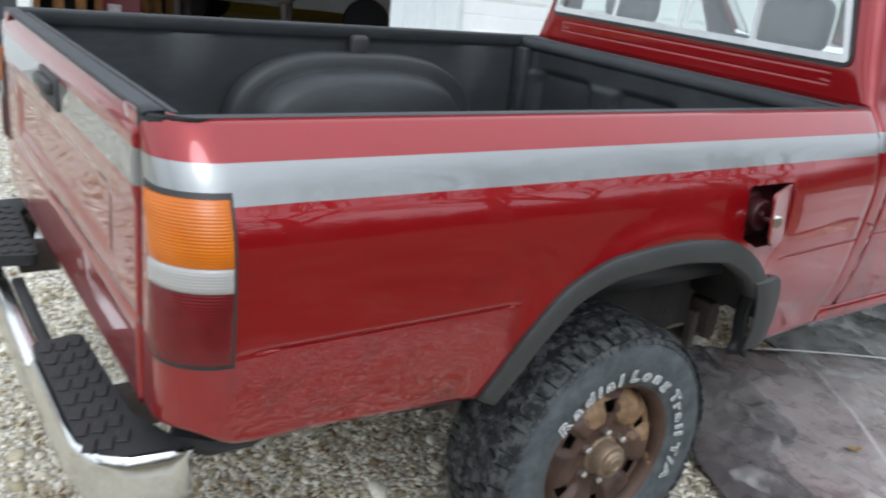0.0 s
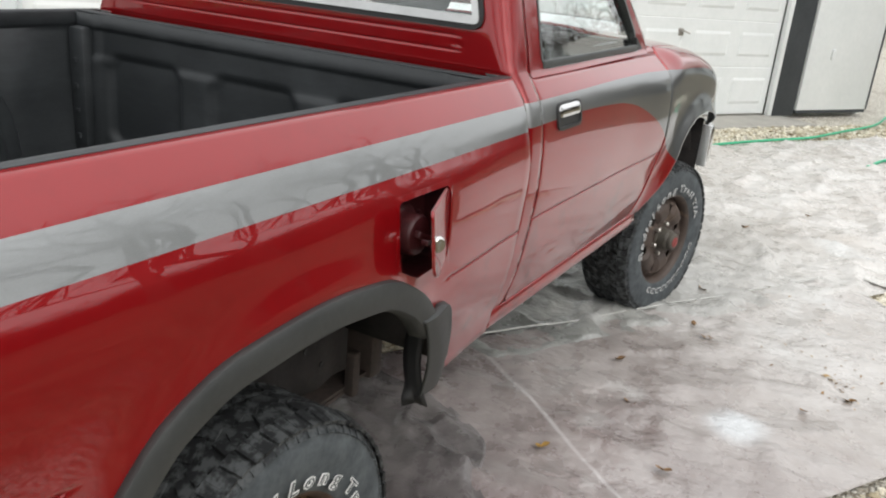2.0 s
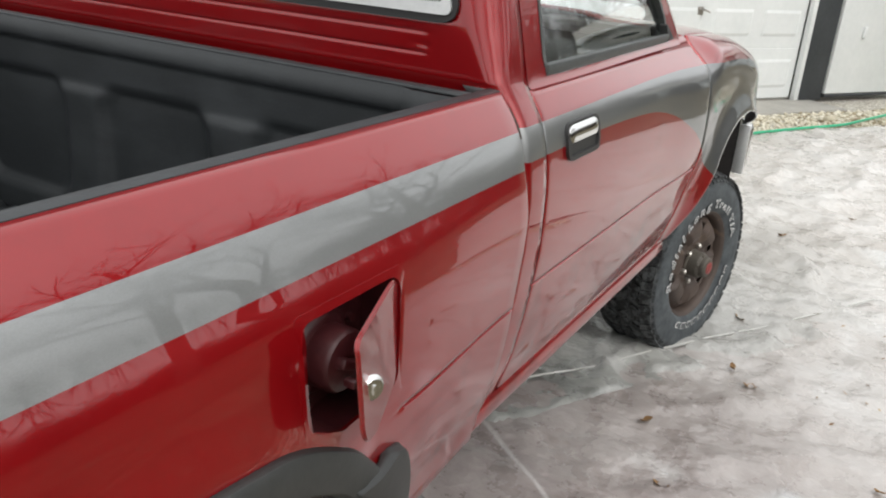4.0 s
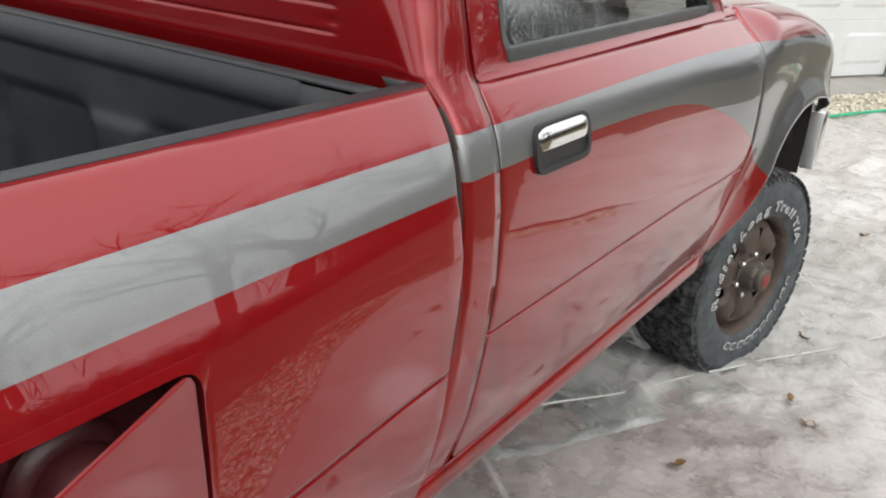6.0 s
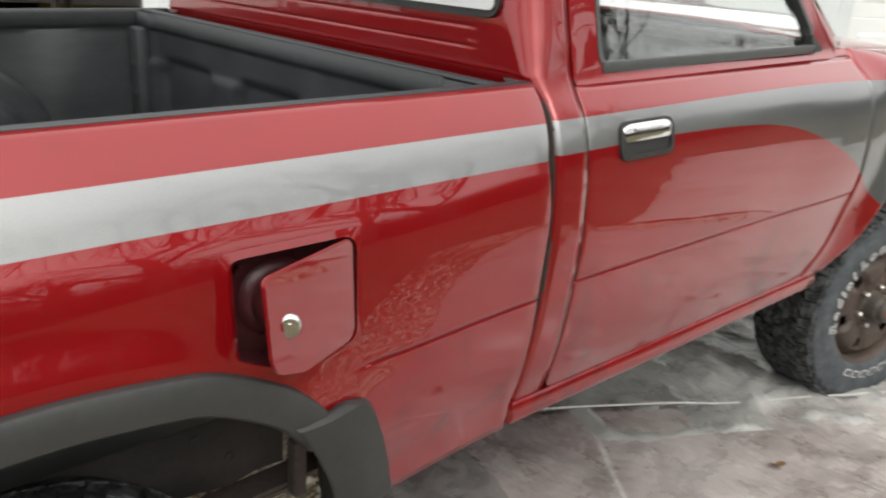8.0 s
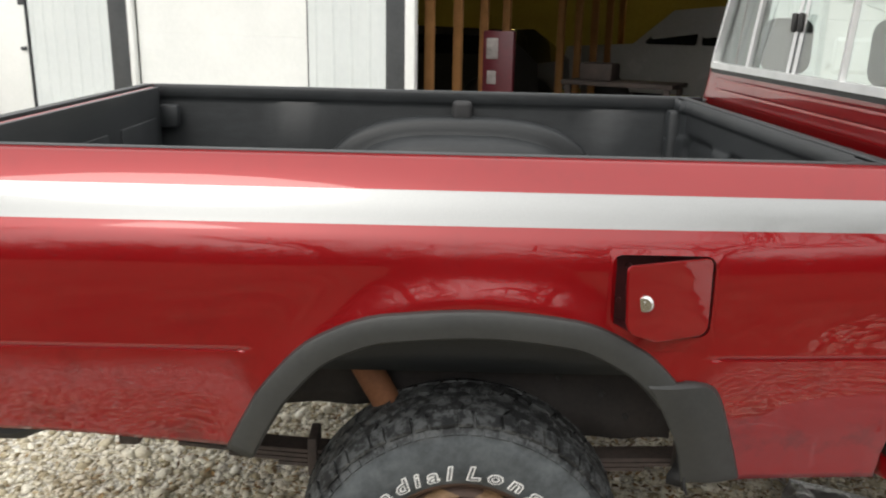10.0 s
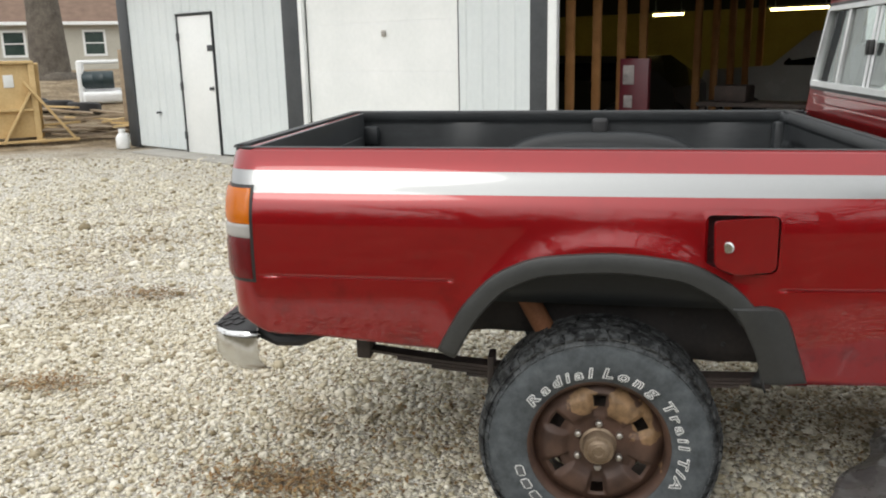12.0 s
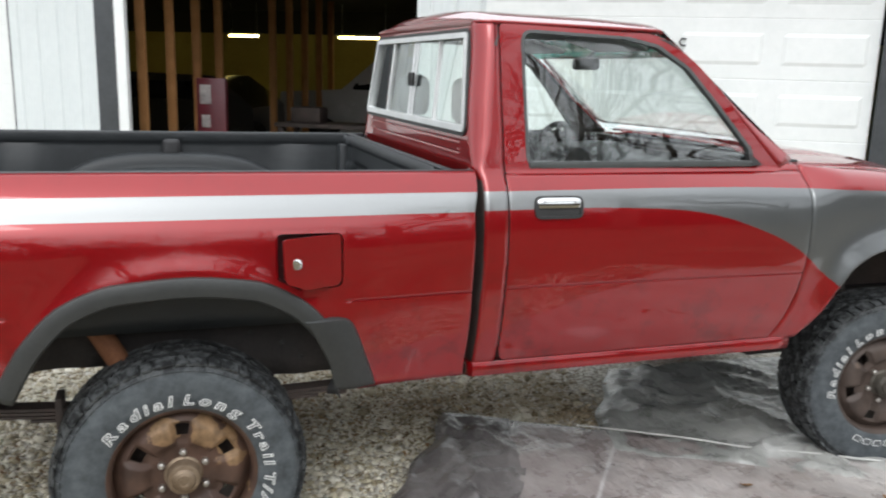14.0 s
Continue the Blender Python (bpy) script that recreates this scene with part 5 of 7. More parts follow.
TYRE_ME, RIM_ME, RIM_DARK_ME, HUB_ME, NUT_ME, DRUM_ME = tyre_mesh(), rim_mesh(STEEL_RUST), rim_mesh(STEEL_DARK), hub_mesh(), nut_mesh(), drum_mesh()
HUB_LONG_ME, HUB_CAP_ME = hub_long_mesh(), hub_cap_mesh()
TREAD_ME, LETTERS = tread_mesh(), letter_meshes()


def wheel(x, y, z, spin, label, right, rim, steer=0, size=1.015):
    m = pose(x, y, z, 0, 0, steer if right else 180 + steer) @ pose(0, 0, 0, 0, spin, 0) @ Matrix.Scale(size, 4)
    w = part("wheel", rim, None, TRUCK, label, at=m)
    t = part("tyre", TYRE_ME, None, w, "worn black tyre with dusty sidewall", at=pose(0, 0, 0, 0, -spin, 0), kind="")
    if rim is RIM_DARK_ME:
        hb = part("hub", HUB_LONG_ME, None, w, "grey-brown locking hub with a red cap")
        part("hub_cap", HUB_CAP_ME, None, hb, "dull red hub cap disc")
    else:
        part("hub", HUB_ME, None, w, "rusty metal hub cap")
    part("brake_drum", DRUM_ME, None, w)
    part("tread", TREAD_ME, None, w, "worn tread blocks", at=pose(0, 0, 0, 0, -spin, 0), kind="stuff")
    for me in LETTERS if right else ():
        part("raised_letter", me, None, w, "white outlined sidewall letter")
    for k in range(6):
        a = math.pi / 6 + k * math.pi / 3
        part("lug_nut", NUT_ME, None, w, at=pose(0.0698 * math.cos(a), -0.076, 0.0698 * math.sin(a)))


wheel(-0.02, -0.705, 0.326, 0, "rust-brown steel wheel with white-lettered tyre", True, RIM_ME, 0, 1.035)
wheel(2.725, -0.688, 0.352, -45, "brown steel front wheel with white-lettered tyre", True, RIM_DARK_ME, -13)
wheel(0.0, 0.715, 0.335, 40, "rust-brown steel wheel with tyre", False, RIM_ME)
wheel(2.725, 0.688, 0.352, 70, "brown steel front wheel with tyre", False, RIM_DARK_ME, -13)


# ---------------------------------------------------------------- underbody
def underbody():
    for s in (-1, 1):
        bm = bmesh.new()
        pts = [(-1.05, 0.60), (-0.55, 0.60), (-0.25, 0.68), (0.25, 0.68), (0.6, 0.55), (2.1, 0.53), (2.4, 0.62), (3.1, 0.62)]
        for (x0, z0), (x1, z1) in zip(pts, pts[1:]):
            dx, dz = x1 - x0, z1 - z0
            box(bm, ((x0 + x1) / 2, s * 0.45, (z0 + z1) / 2), (math.hypot(dx, dz) + 0.02, 0.06, 0.11), 0.006, rot=Matrix.Rotation(-math.atan2(dz, dx), 3, 'Y'))
        part("frame_rail", bm, UNDER, TRUCK, "dark undercoated frame rail")
        bm = bmesh.new()
        for k in range(5):
            ln = 1.30 - 0.19 * k
            xs = lin(-ln * 0.62, ln * 0.46, 14)
            def leaf(x, q, k=k):
                z = 0.478 - 0.012 * k + (0.030 if x < 0 else 0.012) * ((x / 0.6) ** 2)
                return (x, s * 0.56 + (-0.03, 0.03, 0.03, -0.03)[q], z + (0, 0, -0.009, -0.009)[q])
            b2 = grid(leaf, xs, [0, 1, 2, 3, 0], bm=bm)
        part("leaf_spring", bm, CHASSIS, TRUCK, "rusty leaf spring pack")
        bm = bmesh.new()
        box(bm, (-0.37, s * 0.56, 0.475), (0.022, 0.085, 0.10), 0.004)
        part("spring_clamp", bm, CHASSIS, TRUCK)
        for c, d in (((0.0, 0.44), (0.12, 0.13)), ((0.60, 0.53), (0.05, 0.12)), ((-0.80, 0.56), (0.05, 0.12))):
            bm = bmesh.new()
            box(bm, (c[0], s * 0.56, c[1]), (d[0], 0.09, d[1]), 0.008)
            part("spring_bracket", bm, CHASSIS, TRUCK)
        bm = bmesh.new()
        tube(bm, [(-0.06, s * 0.63, 0.42), (-0.17, s * 0.63, 0.60)], 0.026, 12)
        tube(bm, [(-0.16, s * 0.63, 0.58), (-0.28, s * 0.63, 0.80)], 0.034, 12)
        part("shock_absorber", bm, RUST_PIPE, TRUCK, "rusty orange shock absorber")
        # wheel house above the rear wheel
        bm = bmesh.new()
        angs = [math.pi * (0.03 + 0.94 * k / 28) for k in range(29)]
        grid(lambda a, y, s=s: (0.455 * math.copysign(abs(math.cos(a)) ** 0.8, math.cos(a)), s * y, 0.60 + 0.32 * abs(math.sin(a)) ** 0.7), angs, [0.845, 0.70, 0.60], bm=bm)
        part("wheel_house", bm, UNDER, TRUCK, "dark inner wheel house dusted with red overspray", solid=0.003)
        bm = bmesh.new()
        low = lambda x: 0.62 - 0.075 * smooth01(x / 0.2)
        high = lambda x: 0.742 + 0.26 * max(0.0, 1 - (abs(x) / 0.42) ** 1.25) ** 0.8
        grid(lambda x, q, s=s: (x, s * (0.602 + 0.006 * math.sin(x * 40)), low(x) + (high(x) - low(x)) * q), lin(-0.47, 0.47, 40), lin(0, 1, 6), bm=bm)
        inner = part("inner_panel", bm, UNDER, TRUCK, "dark inner panel with drain holes", solid=0.003)
        for hx, hz in ((0.20, 0.70), (0.30, 0.66), (0.36, 0.605), (-0.22, 0.74)):
            bm = lathe([(0.0, -0.001), (0.006, -0.001), (0.0075, -0.002), (0.008, 0.0)], 12)
            part("drain_hole", bm, RUBBER, inner, at=pose(hx, s * 0.611, hz, 0, 0, 0 if s < 0 else 180))
        bm = bmesh.new()
        box(bm, (0.40, s * 0.60, 0.52), (0.03, 0.03, 0.12), 0.008)
        part("spring_shackle", bm, CHASSIS, TRUCK, "dark spring shackle", at=pose(0.10, 0, 0.0))
    bm = bmesh.new()
    tube(bm, [(0, -0.66, 0.335), (0, 0.66, 0.335)], 0.042, 16)
    bmesh.ops.create_uvsphere(bm, u_segments=20, v_segments=12, radius=0.13, matrix=Matrix.Translation((0, 0.05, 0.335)))
    part("rear_axle", bm, CHASSIS, TRUCK, "rear axle with a round differential")
    bm = bmesh.new()
    tube(bm, [(2.665, -0.62, 0.353), (2.665, 0.62, 0.353)], 0.04, 16)
    box(bm, (2.6, 0, 0.40), (0.3, 0.5, 0.2), 0.04)
    for s in (-1, 1):
        tube(bm, [(2.62, s * 0.52, 0.45), (2.72, s * 0.46, 0.80)], 0.03, 10)
        box(bm, (2.62, s * 0.55, 0.36), (0.10, 0.12, 0.22), 0.02)
        tube(bm, [(2.75, s * 0.60, 0.40), (2.95, s * 0.38, 0.46)], 0.015, 8)
    part("front_axle", bm, CHASSIS, TRUCK)
    bm = bmesh.new()
    tube(bm, [(0.1, 0.05, 0.36), (1.5, 0.05, 0.46)], 0.035, 12)
    part("drive_shaft", bm, CHASSIS, TRUCK)
    bm = bmesh.new()
    box(bm, (1.75, 0, 0.47), (0.75, 0.42, 0.22), 0.06)
    part("gearbox", bm, CHASSIS, TRUCK)
    bm = bmesh.new()
    box(bm, (2.75, 0, 0.78), (0.7, 0.78, 0.40), 0.05)
    part("engine", bm, CHASSIS, TRUCK)
    bm = bmesh.new()
    box(bm, (0.0, 0.0, 0.66), (0.06, 0.86, 0.07), 0.006)
    box(bm, (-0.95, 0.0, 0.60), (0.06, 0.95, 0.08), 0.006)
    box(bm, (0.75, 0.0, 0.55), (0.06, 0.86, 0.07), 0.006)
    part("cross_member", bm, CHASSIS, TRUCK)
    bm = bmesh.new()
    box(bm, (0.62, 0.12, 0.56), (0.42, 0.50, 0.16), 0.04)
    part("fuel_tank", bm, CHASSIS, TRUCK, "dark steel fuel tank")
    bm = bmesh.new()
    tube(bm, [(-1.0, 0.42, 0.50), (-0.5, 0.40, 0.52), (-0.2, 0.30, 0.56), (0.4, 0.33, 0.45), (1.4, 0.30, 0.42)], 0.026, 10)
    part("exhaust_pipe", bm, RUST_PIPE, TRUCK, "rusty exhaust pipe")


underbody()


# ---------------------------------------------------------------- ground
def gravel_material():
    m, nt, b = mat_base("gravel", (0.4, 0.38, 0.33), 0.9)
    v = coords(nt)
    vo = node(nt, "ShaderNodeTexVoronoi", Scale=48.0)
    nt.links.new(v, vo.inputs["Vector"])
    vo2 = node(nt, "ShaderNodeTexVoronoi", Scale=95.0)
    nt.links.new(v, vo2.inputs["Vector"])
    stone = ramp(nt, vo.outputs["Color"], [(0.1, (0.54, 0.50, 0.42)), (0.5, (0.76, 0.73, 0.65)), (0.9, (0.84, 0.82, 0.76))])
    gap = ramp(nt, vo.outputs["Distance"], [(0.35, (1, 1, 1)), (0.75, (0.45, 0.42, 0.37))])
    col = mix_rgb(nt, 1.0, stone, gap, 'MULTIPLY')
    big = noise_tex(nt, v, 0.55, 6, 0.6)
    leaf = ramp(nt, big, [(0.56, (0, 0, 0)), (0.70, (0.65, 0.65, 0.65))])
    col = mix_rgb(nt, leaf, col, (0.16, 0.10, 0.055))
    # past the drive the ground turns to dirt and dry grass
    sep = nt.nodes.new("ShaderNodeSeparateXYZ")
    nt.links.new(v, sep.inputs[0])
    away = math_node(nt, 'ADD', math_node(nt, 'MULTIPLY', sep.outputs["X"], -0.6), sep.outputs["Y"])
    away = math_node(nt, 'ADD', away, math_node(nt, 'MULTIPLY', noise_tex(nt, v, 0.5, 4), 5.0))
    dirt = ramp(nt, math_node(nt, 'MULTIPLY', away, 0.02), [(0.32, (0, 0, 0)), (0.38, (1, 1, 1))])
    # the lawn on the other side of the drive
    lawn = math_node(nt, 'ADD', math_node(nt, 'MULTIPLY', sep.outputs["Y"], -1.0), math_node(nt, 'MULTIPLY', noise_tex(nt, v, 0.8, 4), 2.0))
    lawn = ramp(nt, math_node(nt, 'MULTIPLY', lawn, 0.1), [(0.085, (0, 0, 0)), (0.14, (1, 1, 1))])
    tuft = math_node(nt, 'ADD', math_node(nt, 'MULTIPLY', noise_tex(nt, v, 1.6, 6, 0.7), 0.6), math_node(nt, 'MULTIPLY', noise_tex(nt, v, 14, 4, 0.7), 0.4))
    grass = ramp(nt, tuft, [(0.36, (0.075, 0.050, 0.028)), (0.50, (0.24, 0.175, 0.10)), (0.64, (0.46, 0.38, 0.26))])
    col = mix_rgb(nt, dirt, col, grass)
    turf = ramp(nt, tuft, [(0.36, (0.042, 0.034, 0.017)), (0.50, (0.120, 0.098, 0.052)), (0.64, (0.26, 0.215, 0.135))])
    col = mix_rgb(nt, lawn, col, turf)
    nt.links.new(col, b.inputs["Base Color"])
    h = math_node(nt, 'ADD', vo.outputs["Distance"], math_node(nt, 'MULTIPLY', vo2.outputs["Distance"], 0.5))
    n = bump(nt, b, h, 0.9, 0.02)
    n.invert = True
    return m


GRAVEL = gravel_material()


def ground_z(x, y):
    """Level yard that rises to a low bank far off behind the building's left end."""
    d = (-0.48 * x + 0.88 * y)
    z = -0.012 + (0.010 * noise.noise((x * 0.9, y * 0.9, 0.3)) if abs(x) < 14 and abs(y) < 16 else 0)
    return z + 0.95 * min(max((d - 15.0) / 8.0, 0), 1)


bm = bmesh.new()
gx = [-400, -150, -60, -40, -30, -25, -20, -16, -13, -10] + lin(-8, 12, 41) + [16, 30, 70, 160, 400]
gy = [-400, -150, -60, -25, -12] + lin(-6, 14, 41) + [16, 18, 20, 22, 25, 30, 40, 70, 160, 400]
grid(lambda x, y: (x, y, ground_z(x, y)), gx, gy, bm=bm)
face_out(bm, (0, 0, 1))
ground = new("ground", finish(bm, "ground", GRAVEL))
tagged(ground, "pale limestone gravel yard with scattered brown leaves", "ground", kind="structure")

# ---------------------------------------------------------------- workshop building
A_DEG = 31.25
SN, CS = math.sin(radians(A_DEG)), math.cos(radians(A_DEG))
SHOP_M = pose(7.15 * SN, 7.15 * CS, 0, 0, 0, -A_DEG)
SHOP = thing("workshop_building", SHOP_M, "white metal workshop building with dark grey posts and garage doors", "building", kind="structure")
WHITE_METAL = noisy("white_metal_siding", (0.575, 0.62, 0.625), (0.655, 0.695, 0.695), 1.2, 0.5, 0.05, rough_var=0.2)
WHITE_DOOR = noisy("white_door_paint", (0.70, 0.725, 0.715), (0.79, 0.805, 0.795), 1.5, 0.5, 0.05)
DARK_TRIM = noisy("dark_trim", (0.030, 0.034, 0.038), (0.055, 0.060, 0.064), 3, 0.55, 0.1)
CONCRETE = noisy("concrete", (0.30, 0.29, 0.26), (0.44, 0.42, 0.38), 3, 0.9, 0.3)
WOOD = noisy("stud_wood", (0.33, 0.155, 0.050), (0.47, 0.235, 0.088), 6, 0.8, 0.2)
EAVE = 3.0


def siding(s0, s1, z0, z1, name="wall_panel", label="ribbed white metal siding"):
    """Sheet metal with pressed ribs, 5 cm thick."""
    bm = bmesh.new()
    n = max(2, int((s1 - s0) / 0.0125))
    def fn(i, z):
        s = s0 + (s1 - s0) * i / n
        p = (s * 100.0) % 22.5
        d = 0.011 if p < 3 else (0.003 if 10 < p < 12.0 else 0.0)
        return (s, -d, z)
    grid(fn, range(n + 1), [z0, z1], bm=bm)
    face_out(bm, (0, -1, 0))
    return part(name, bm, WHITE_METAL, SHOP, label, smooth=False, solid=0.05)


def post(s0, s1, z1=EAVE, name="corner_post", mt=None):
    bm = bmesh.new()
    box(bm, ((s0 + s1) / 2, -0.012, z1 / 2 + 0.01), (s1 - s0, 0.06, z1), 0.006)
    return part(name, bm, mt or DARK_TRIM, SHOP, "dark grey metal post cover" if mt is None else "")


siding(-11.45, -10.06, 0.04, EAVE)
siding(-9.07, -7.42, 0.04, EAVE)
siding(-10.06, -9.07, 2.15, EAVE)
siding(-4.36, -3.36, 0.04, EAVE)
siding(-7.0, -4.36, 2.47, EAVE)
siding(-3.03, -0.12, 2.60, EAVE)
siding(-0.12, 0.46, 0.04, EAVE)
siding(0.46, 3.70, 2.50, EAVE)
siding(4.02, 5.30, 0.04, EAVE)
siding(5.30, 8.08, 2.50, EAVE)
post(-11.75, -11.45)
post(-7.42, -7.08)
post(-3.36, -3.14)
post(3.72, 4.02)
post(8.12, 8.48)
for s0, s1 in ((-7.08, -7.0), (-3.14, -3.03), (8.06, 8.12)):
    post(s0, s1, 2.5, "door_jamb", WHITE_DOOR)


def garage_door(s0, s1, seams, label, embossed):
    root = None
    for k, (z0, z1) in enumerate(zip(seams, seams[1:])):
        bm = bmesh.new()
        if embossed:
            # long raised panels with sloping borders, four to a section
            w, mg, slope, rise = (s1 - s0) / 4, 0.075, 0.030, 0.010
            ss = [s0] + [s0 + w * p + e for p in range(4) for e in (mg, mg + slope, w - mg - slope, w - mg)] + [s1]
            up = [0] + [0, 1, 1, 0] * 4 + [0]
            zz = [z0, z0 + 0.006, z0 + 0.115, z0 + 0.115 + slope, z1 - 0.115 - slope, z1 - 0.115, z1 - 0.006, z1]
            uz = [0, 0, 0, 1, 1, 0, 0, 0]

            def fn(i, j):
                return (ss[i], 0.035 - rise * up[i] * uz[j] + (0.005 if j in (0, 7) else 0.0), zz[j])
            grid(fn, range(len(ss)), range(8), bm=bm)
        else:
            grid(lambda s, k: (s, 0.04 + (0.004 if k in (0, 3) else 0.0), (z0, z0 + 0.004, z1 - 0.004, z1)[k]), lin(s0, s1, 12), range(4), bm=bm)
        face_out(bm, (0, -1, 0))
        p = part("garage_door" if root is None else "door_section", bm, WHITE_DOOR, root or SHOP, label if root is None else "", solid=0.04, smooth=False)
        root = root or p
    return root


gd2 = garage_door(-7.0, -4.36, [0.02, 0.69, 1.28, 1.87, 2.46], "flush white sectional garage door", False)
gd3 = garage_door(0.48, 3.70, [0.03, 0.55, 1.04, 1.53, 2.02, 2.50], "white garage door with embossed panels", True)
gdf = garage_door(5.32, 8.06, [0.03, 0.55, 1.04, 1.53, 2.02, 2.50], "white garage door with embossed panels", True)


def latch(s, z, parent):
    bm = bmesh.new()
    box(bm, (s, 0.028, z), (0.07, 0.012, 0.075), 0.004)
    tube(bm, [(s + 0.01, 0.02, z + 0.012), (s + 0.01, -0.02, z + 0.012), (s + 0.075, -0.025, z - 0.008)], 0.008, 8)
    part("latch_handle", bm, NUT_METAL, parent, "small metal latch handle")


latch(-5.57, 1.73, gd2)
# thin dark strip stands in for the open gap at this edge
bm = bmesh.new()
box(bm, (-4.362, 0.012, 1.25), (0.016, 0.03, 2.42), 0.002)
part("edge_gap", bm, DARK_TRIM, gd2, "dark gap strip along the door edge")
bm = bmesh.new()
tube(bm, [(2.20, 0.02, 1.845), (2.17, -0.005, 1.85), (2.15, -0.01, 1.82), (2.17, -0.005, 1.79), (2.20, 0.02, 1.795)], 0.009, 8)
part("pull_handle", bm, DARK_TRIM, gd3, "small dark curved pull handle")
latch(6.58, 0.90, gdf)
bm = bmesh.new()
box(bm, (8.89, -0.083, 0.73), (0.05, 0.03, 0.12), 0.01)
part("wall_bracket", bm, WHITE_DOOR, SHOP, "small grey wall bracket")

# side door
bm = bmesh.new()
box(bm, (-9.565, 0.02, 1.06), (0.90, 0.045, 2.09), 0.004)
pdoor = part("side_door", bm, WHITE_DOOR, SHOP, "white steel side door, scuffed at the bottom")
bm = bmesh.new()
for s in (-10.025, -9.105):
    box(bm, (s, -0.002, 1.07), (0.011, 0.05, 2.14), 0.003)
box(bm, (-9.565, -0.005, 2.13), (0.95, 0.05, 0.018), 0.003)
part("door_frame", bm, DARK_TRIM, pdoor, "dark door frame")
bm = bmesh.new()
lathe([(0, -0.06), (0.025, -0.055), (0.03, -0.04), (0.012, -0.03), (0.012, 0.0), (0.035, 0.0)], 16, bm)
part("knob", bm, DARK_TRIM, pdoor, "round metal knob", at=pose(-9.19, -0.01, 1.02))
bm = bmesh.new()
box(bm, (-9.20, -0.008, 1.62), (0.13, 0.01, 0.09), 0.003)
part("notice_plate", bm, DARK_TRIM, pdoor, "small grey plate")
for z in (0.28, 1.05, 1.80):
    bm = bmesh.new()
    box(bm, (-10.02, -0.02, z), (0.05, 0.03, 0.12), 0.004)
    part("hinge", bm, DARK_TRIM, pdoor)
bm = bmesh.new()
box(bm, (-10.75, -0.03, 0.62), (0.12, 0.02, 0.03), 0.006)
tube(bm, [(-10.75, -0.03, 0.62), (-10.75, -0.08, 0.61)], 0.015, 8)
part("tap", bm, DARK_TRIM, SHOP, "dark outdoor tap")


# smooth leaf of a big sliding door, standing a little proud
bm = bmesh.new()
box(bm, (9.11, -0.045, 1.56), (1.24, 0.05, 2.96), 0.006)
slab = part("sliding_door", bm, WHITE_DOOR, SHOP, "smooth white sliding door leaf with dark edges")
bm = bmesh.new()
box(bm, (9.11, -0.045, 0.06), (1.24, 0.056, 0.035), 0.004)
part("bottom_edge", bm, DARK_TRIM, slab)
bm = bmesh.new()
box(bm, (9.745, -0.045, 1.56), (0.03, 0.06, 2.96), 0.004)
part("side_edge", bm, DARK_TRIM, slab)

# shell of the building
INNER = noisy("yellow_insulation", (0.30, 0.25, 0.07), (0.42, 0.36, 0.12), 1.5, 0.9, 0.1)
# near-black colour stands for the unlit space above the yellow wall
INNER_DARK = noisy("unlit_near_black", (0.012, 0.013, 0.015), (0.025, 0.026, 0.028), 2, 0.9, 0.1)
for name, c, s, mt, lb in (("rear_wall", (-1.0, 9.0, 1.09), (21.5, 0.1, 2.18), INNER, "yellow insulated inner wall"), ("upper_wall", (-1.0, 8.98, 2.59), (21.5, 0.1, 0.82), INNER_DARK, "near-black upper wall standing in for unlit space"), ("side_wall", (-11.7, 4.5, 1.5), (0.08, 8.9, 3.0), WHITE_METAL, ""),
                           ("side_wall", (9.74, 4.5, 1.5), (0.08, 8.9, 3.0), WHITE_METAL, ""),
                           ("inner_floor", (-1.0, 4.55, 0.0), (21.4, 9.0, 0.04), CONCRETE, "worn concrete floor"), ("door_apron", (-1.3, -0.26, 0.0), (19.2, 0.52, 0.035), CONCRETE, "pale concrete apron")):
    bm = bmesh.new()
    box(bm, c, s, 0.004)
    part(name, bm, mt, SHOP, lb)
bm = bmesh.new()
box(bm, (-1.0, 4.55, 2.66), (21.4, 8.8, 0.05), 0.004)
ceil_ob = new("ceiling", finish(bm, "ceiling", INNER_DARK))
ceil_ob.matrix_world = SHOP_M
tagged(ceil_ob, "workshop ceiling coloured near-black as unlit", "ceiling", kind="structure")
ROOFING = noisy("dark_roofing", (0.06, 0.065, 0.07), (0.1, 0.105, 0.11), 2, 0.6, 0.1)
bm = bmesh.new()
sec = [(-0.45, 2.98), (4.5, 4.6), (9.5, 2.98)]
grid(lambda s, k: (s, *sec[k]), lin(-12.1, 10.1, 40), range(3), bm=bm)
face_out(bm, (0, 0, 1))
part("roof", bm, ROOFING, SHOP, "dark metal roof", solid=0.06, smooth=False)
for x in (-11.7, 9.74):
    bm = bmesh.new()
    plate(bm, [(-0.02, 2.98), (9.05, 2.98), (4.5, 4.55)], lambda u, v, w: (x + w - 0.03, u, v), 0.06)
    part("gable", bm, WHITE_METAL, SHOP)

# open stud partition beside the open bay
def in_shop(s, d, z=0.0, yaw=0.0):
    return SHOP_M @ pose(s, d, z, 0, 0, yaw)


studs = thing("stud_wall", in_shop(-3.30, 0), "unclad wooden stud partition inside the open bay", "stud wall", kind="structure")
for d in (0.65, 1.22, 1.80, 2.35, 3.95, 4.55, 5.15, 5.75, 6.3):
    bm = bmesh.new()
    box(bm, (0, d, 1.32), (0.10, 0.045, 2.60), 0.003)
    part("stud", bm, WOOD, studs)
bm = bmesh.new()
box(bm, (0, 3.5, 0.04), (0.10, 6.2, 0.04), 0.003)
part("bottom_plate", bm, WOOD, studs)

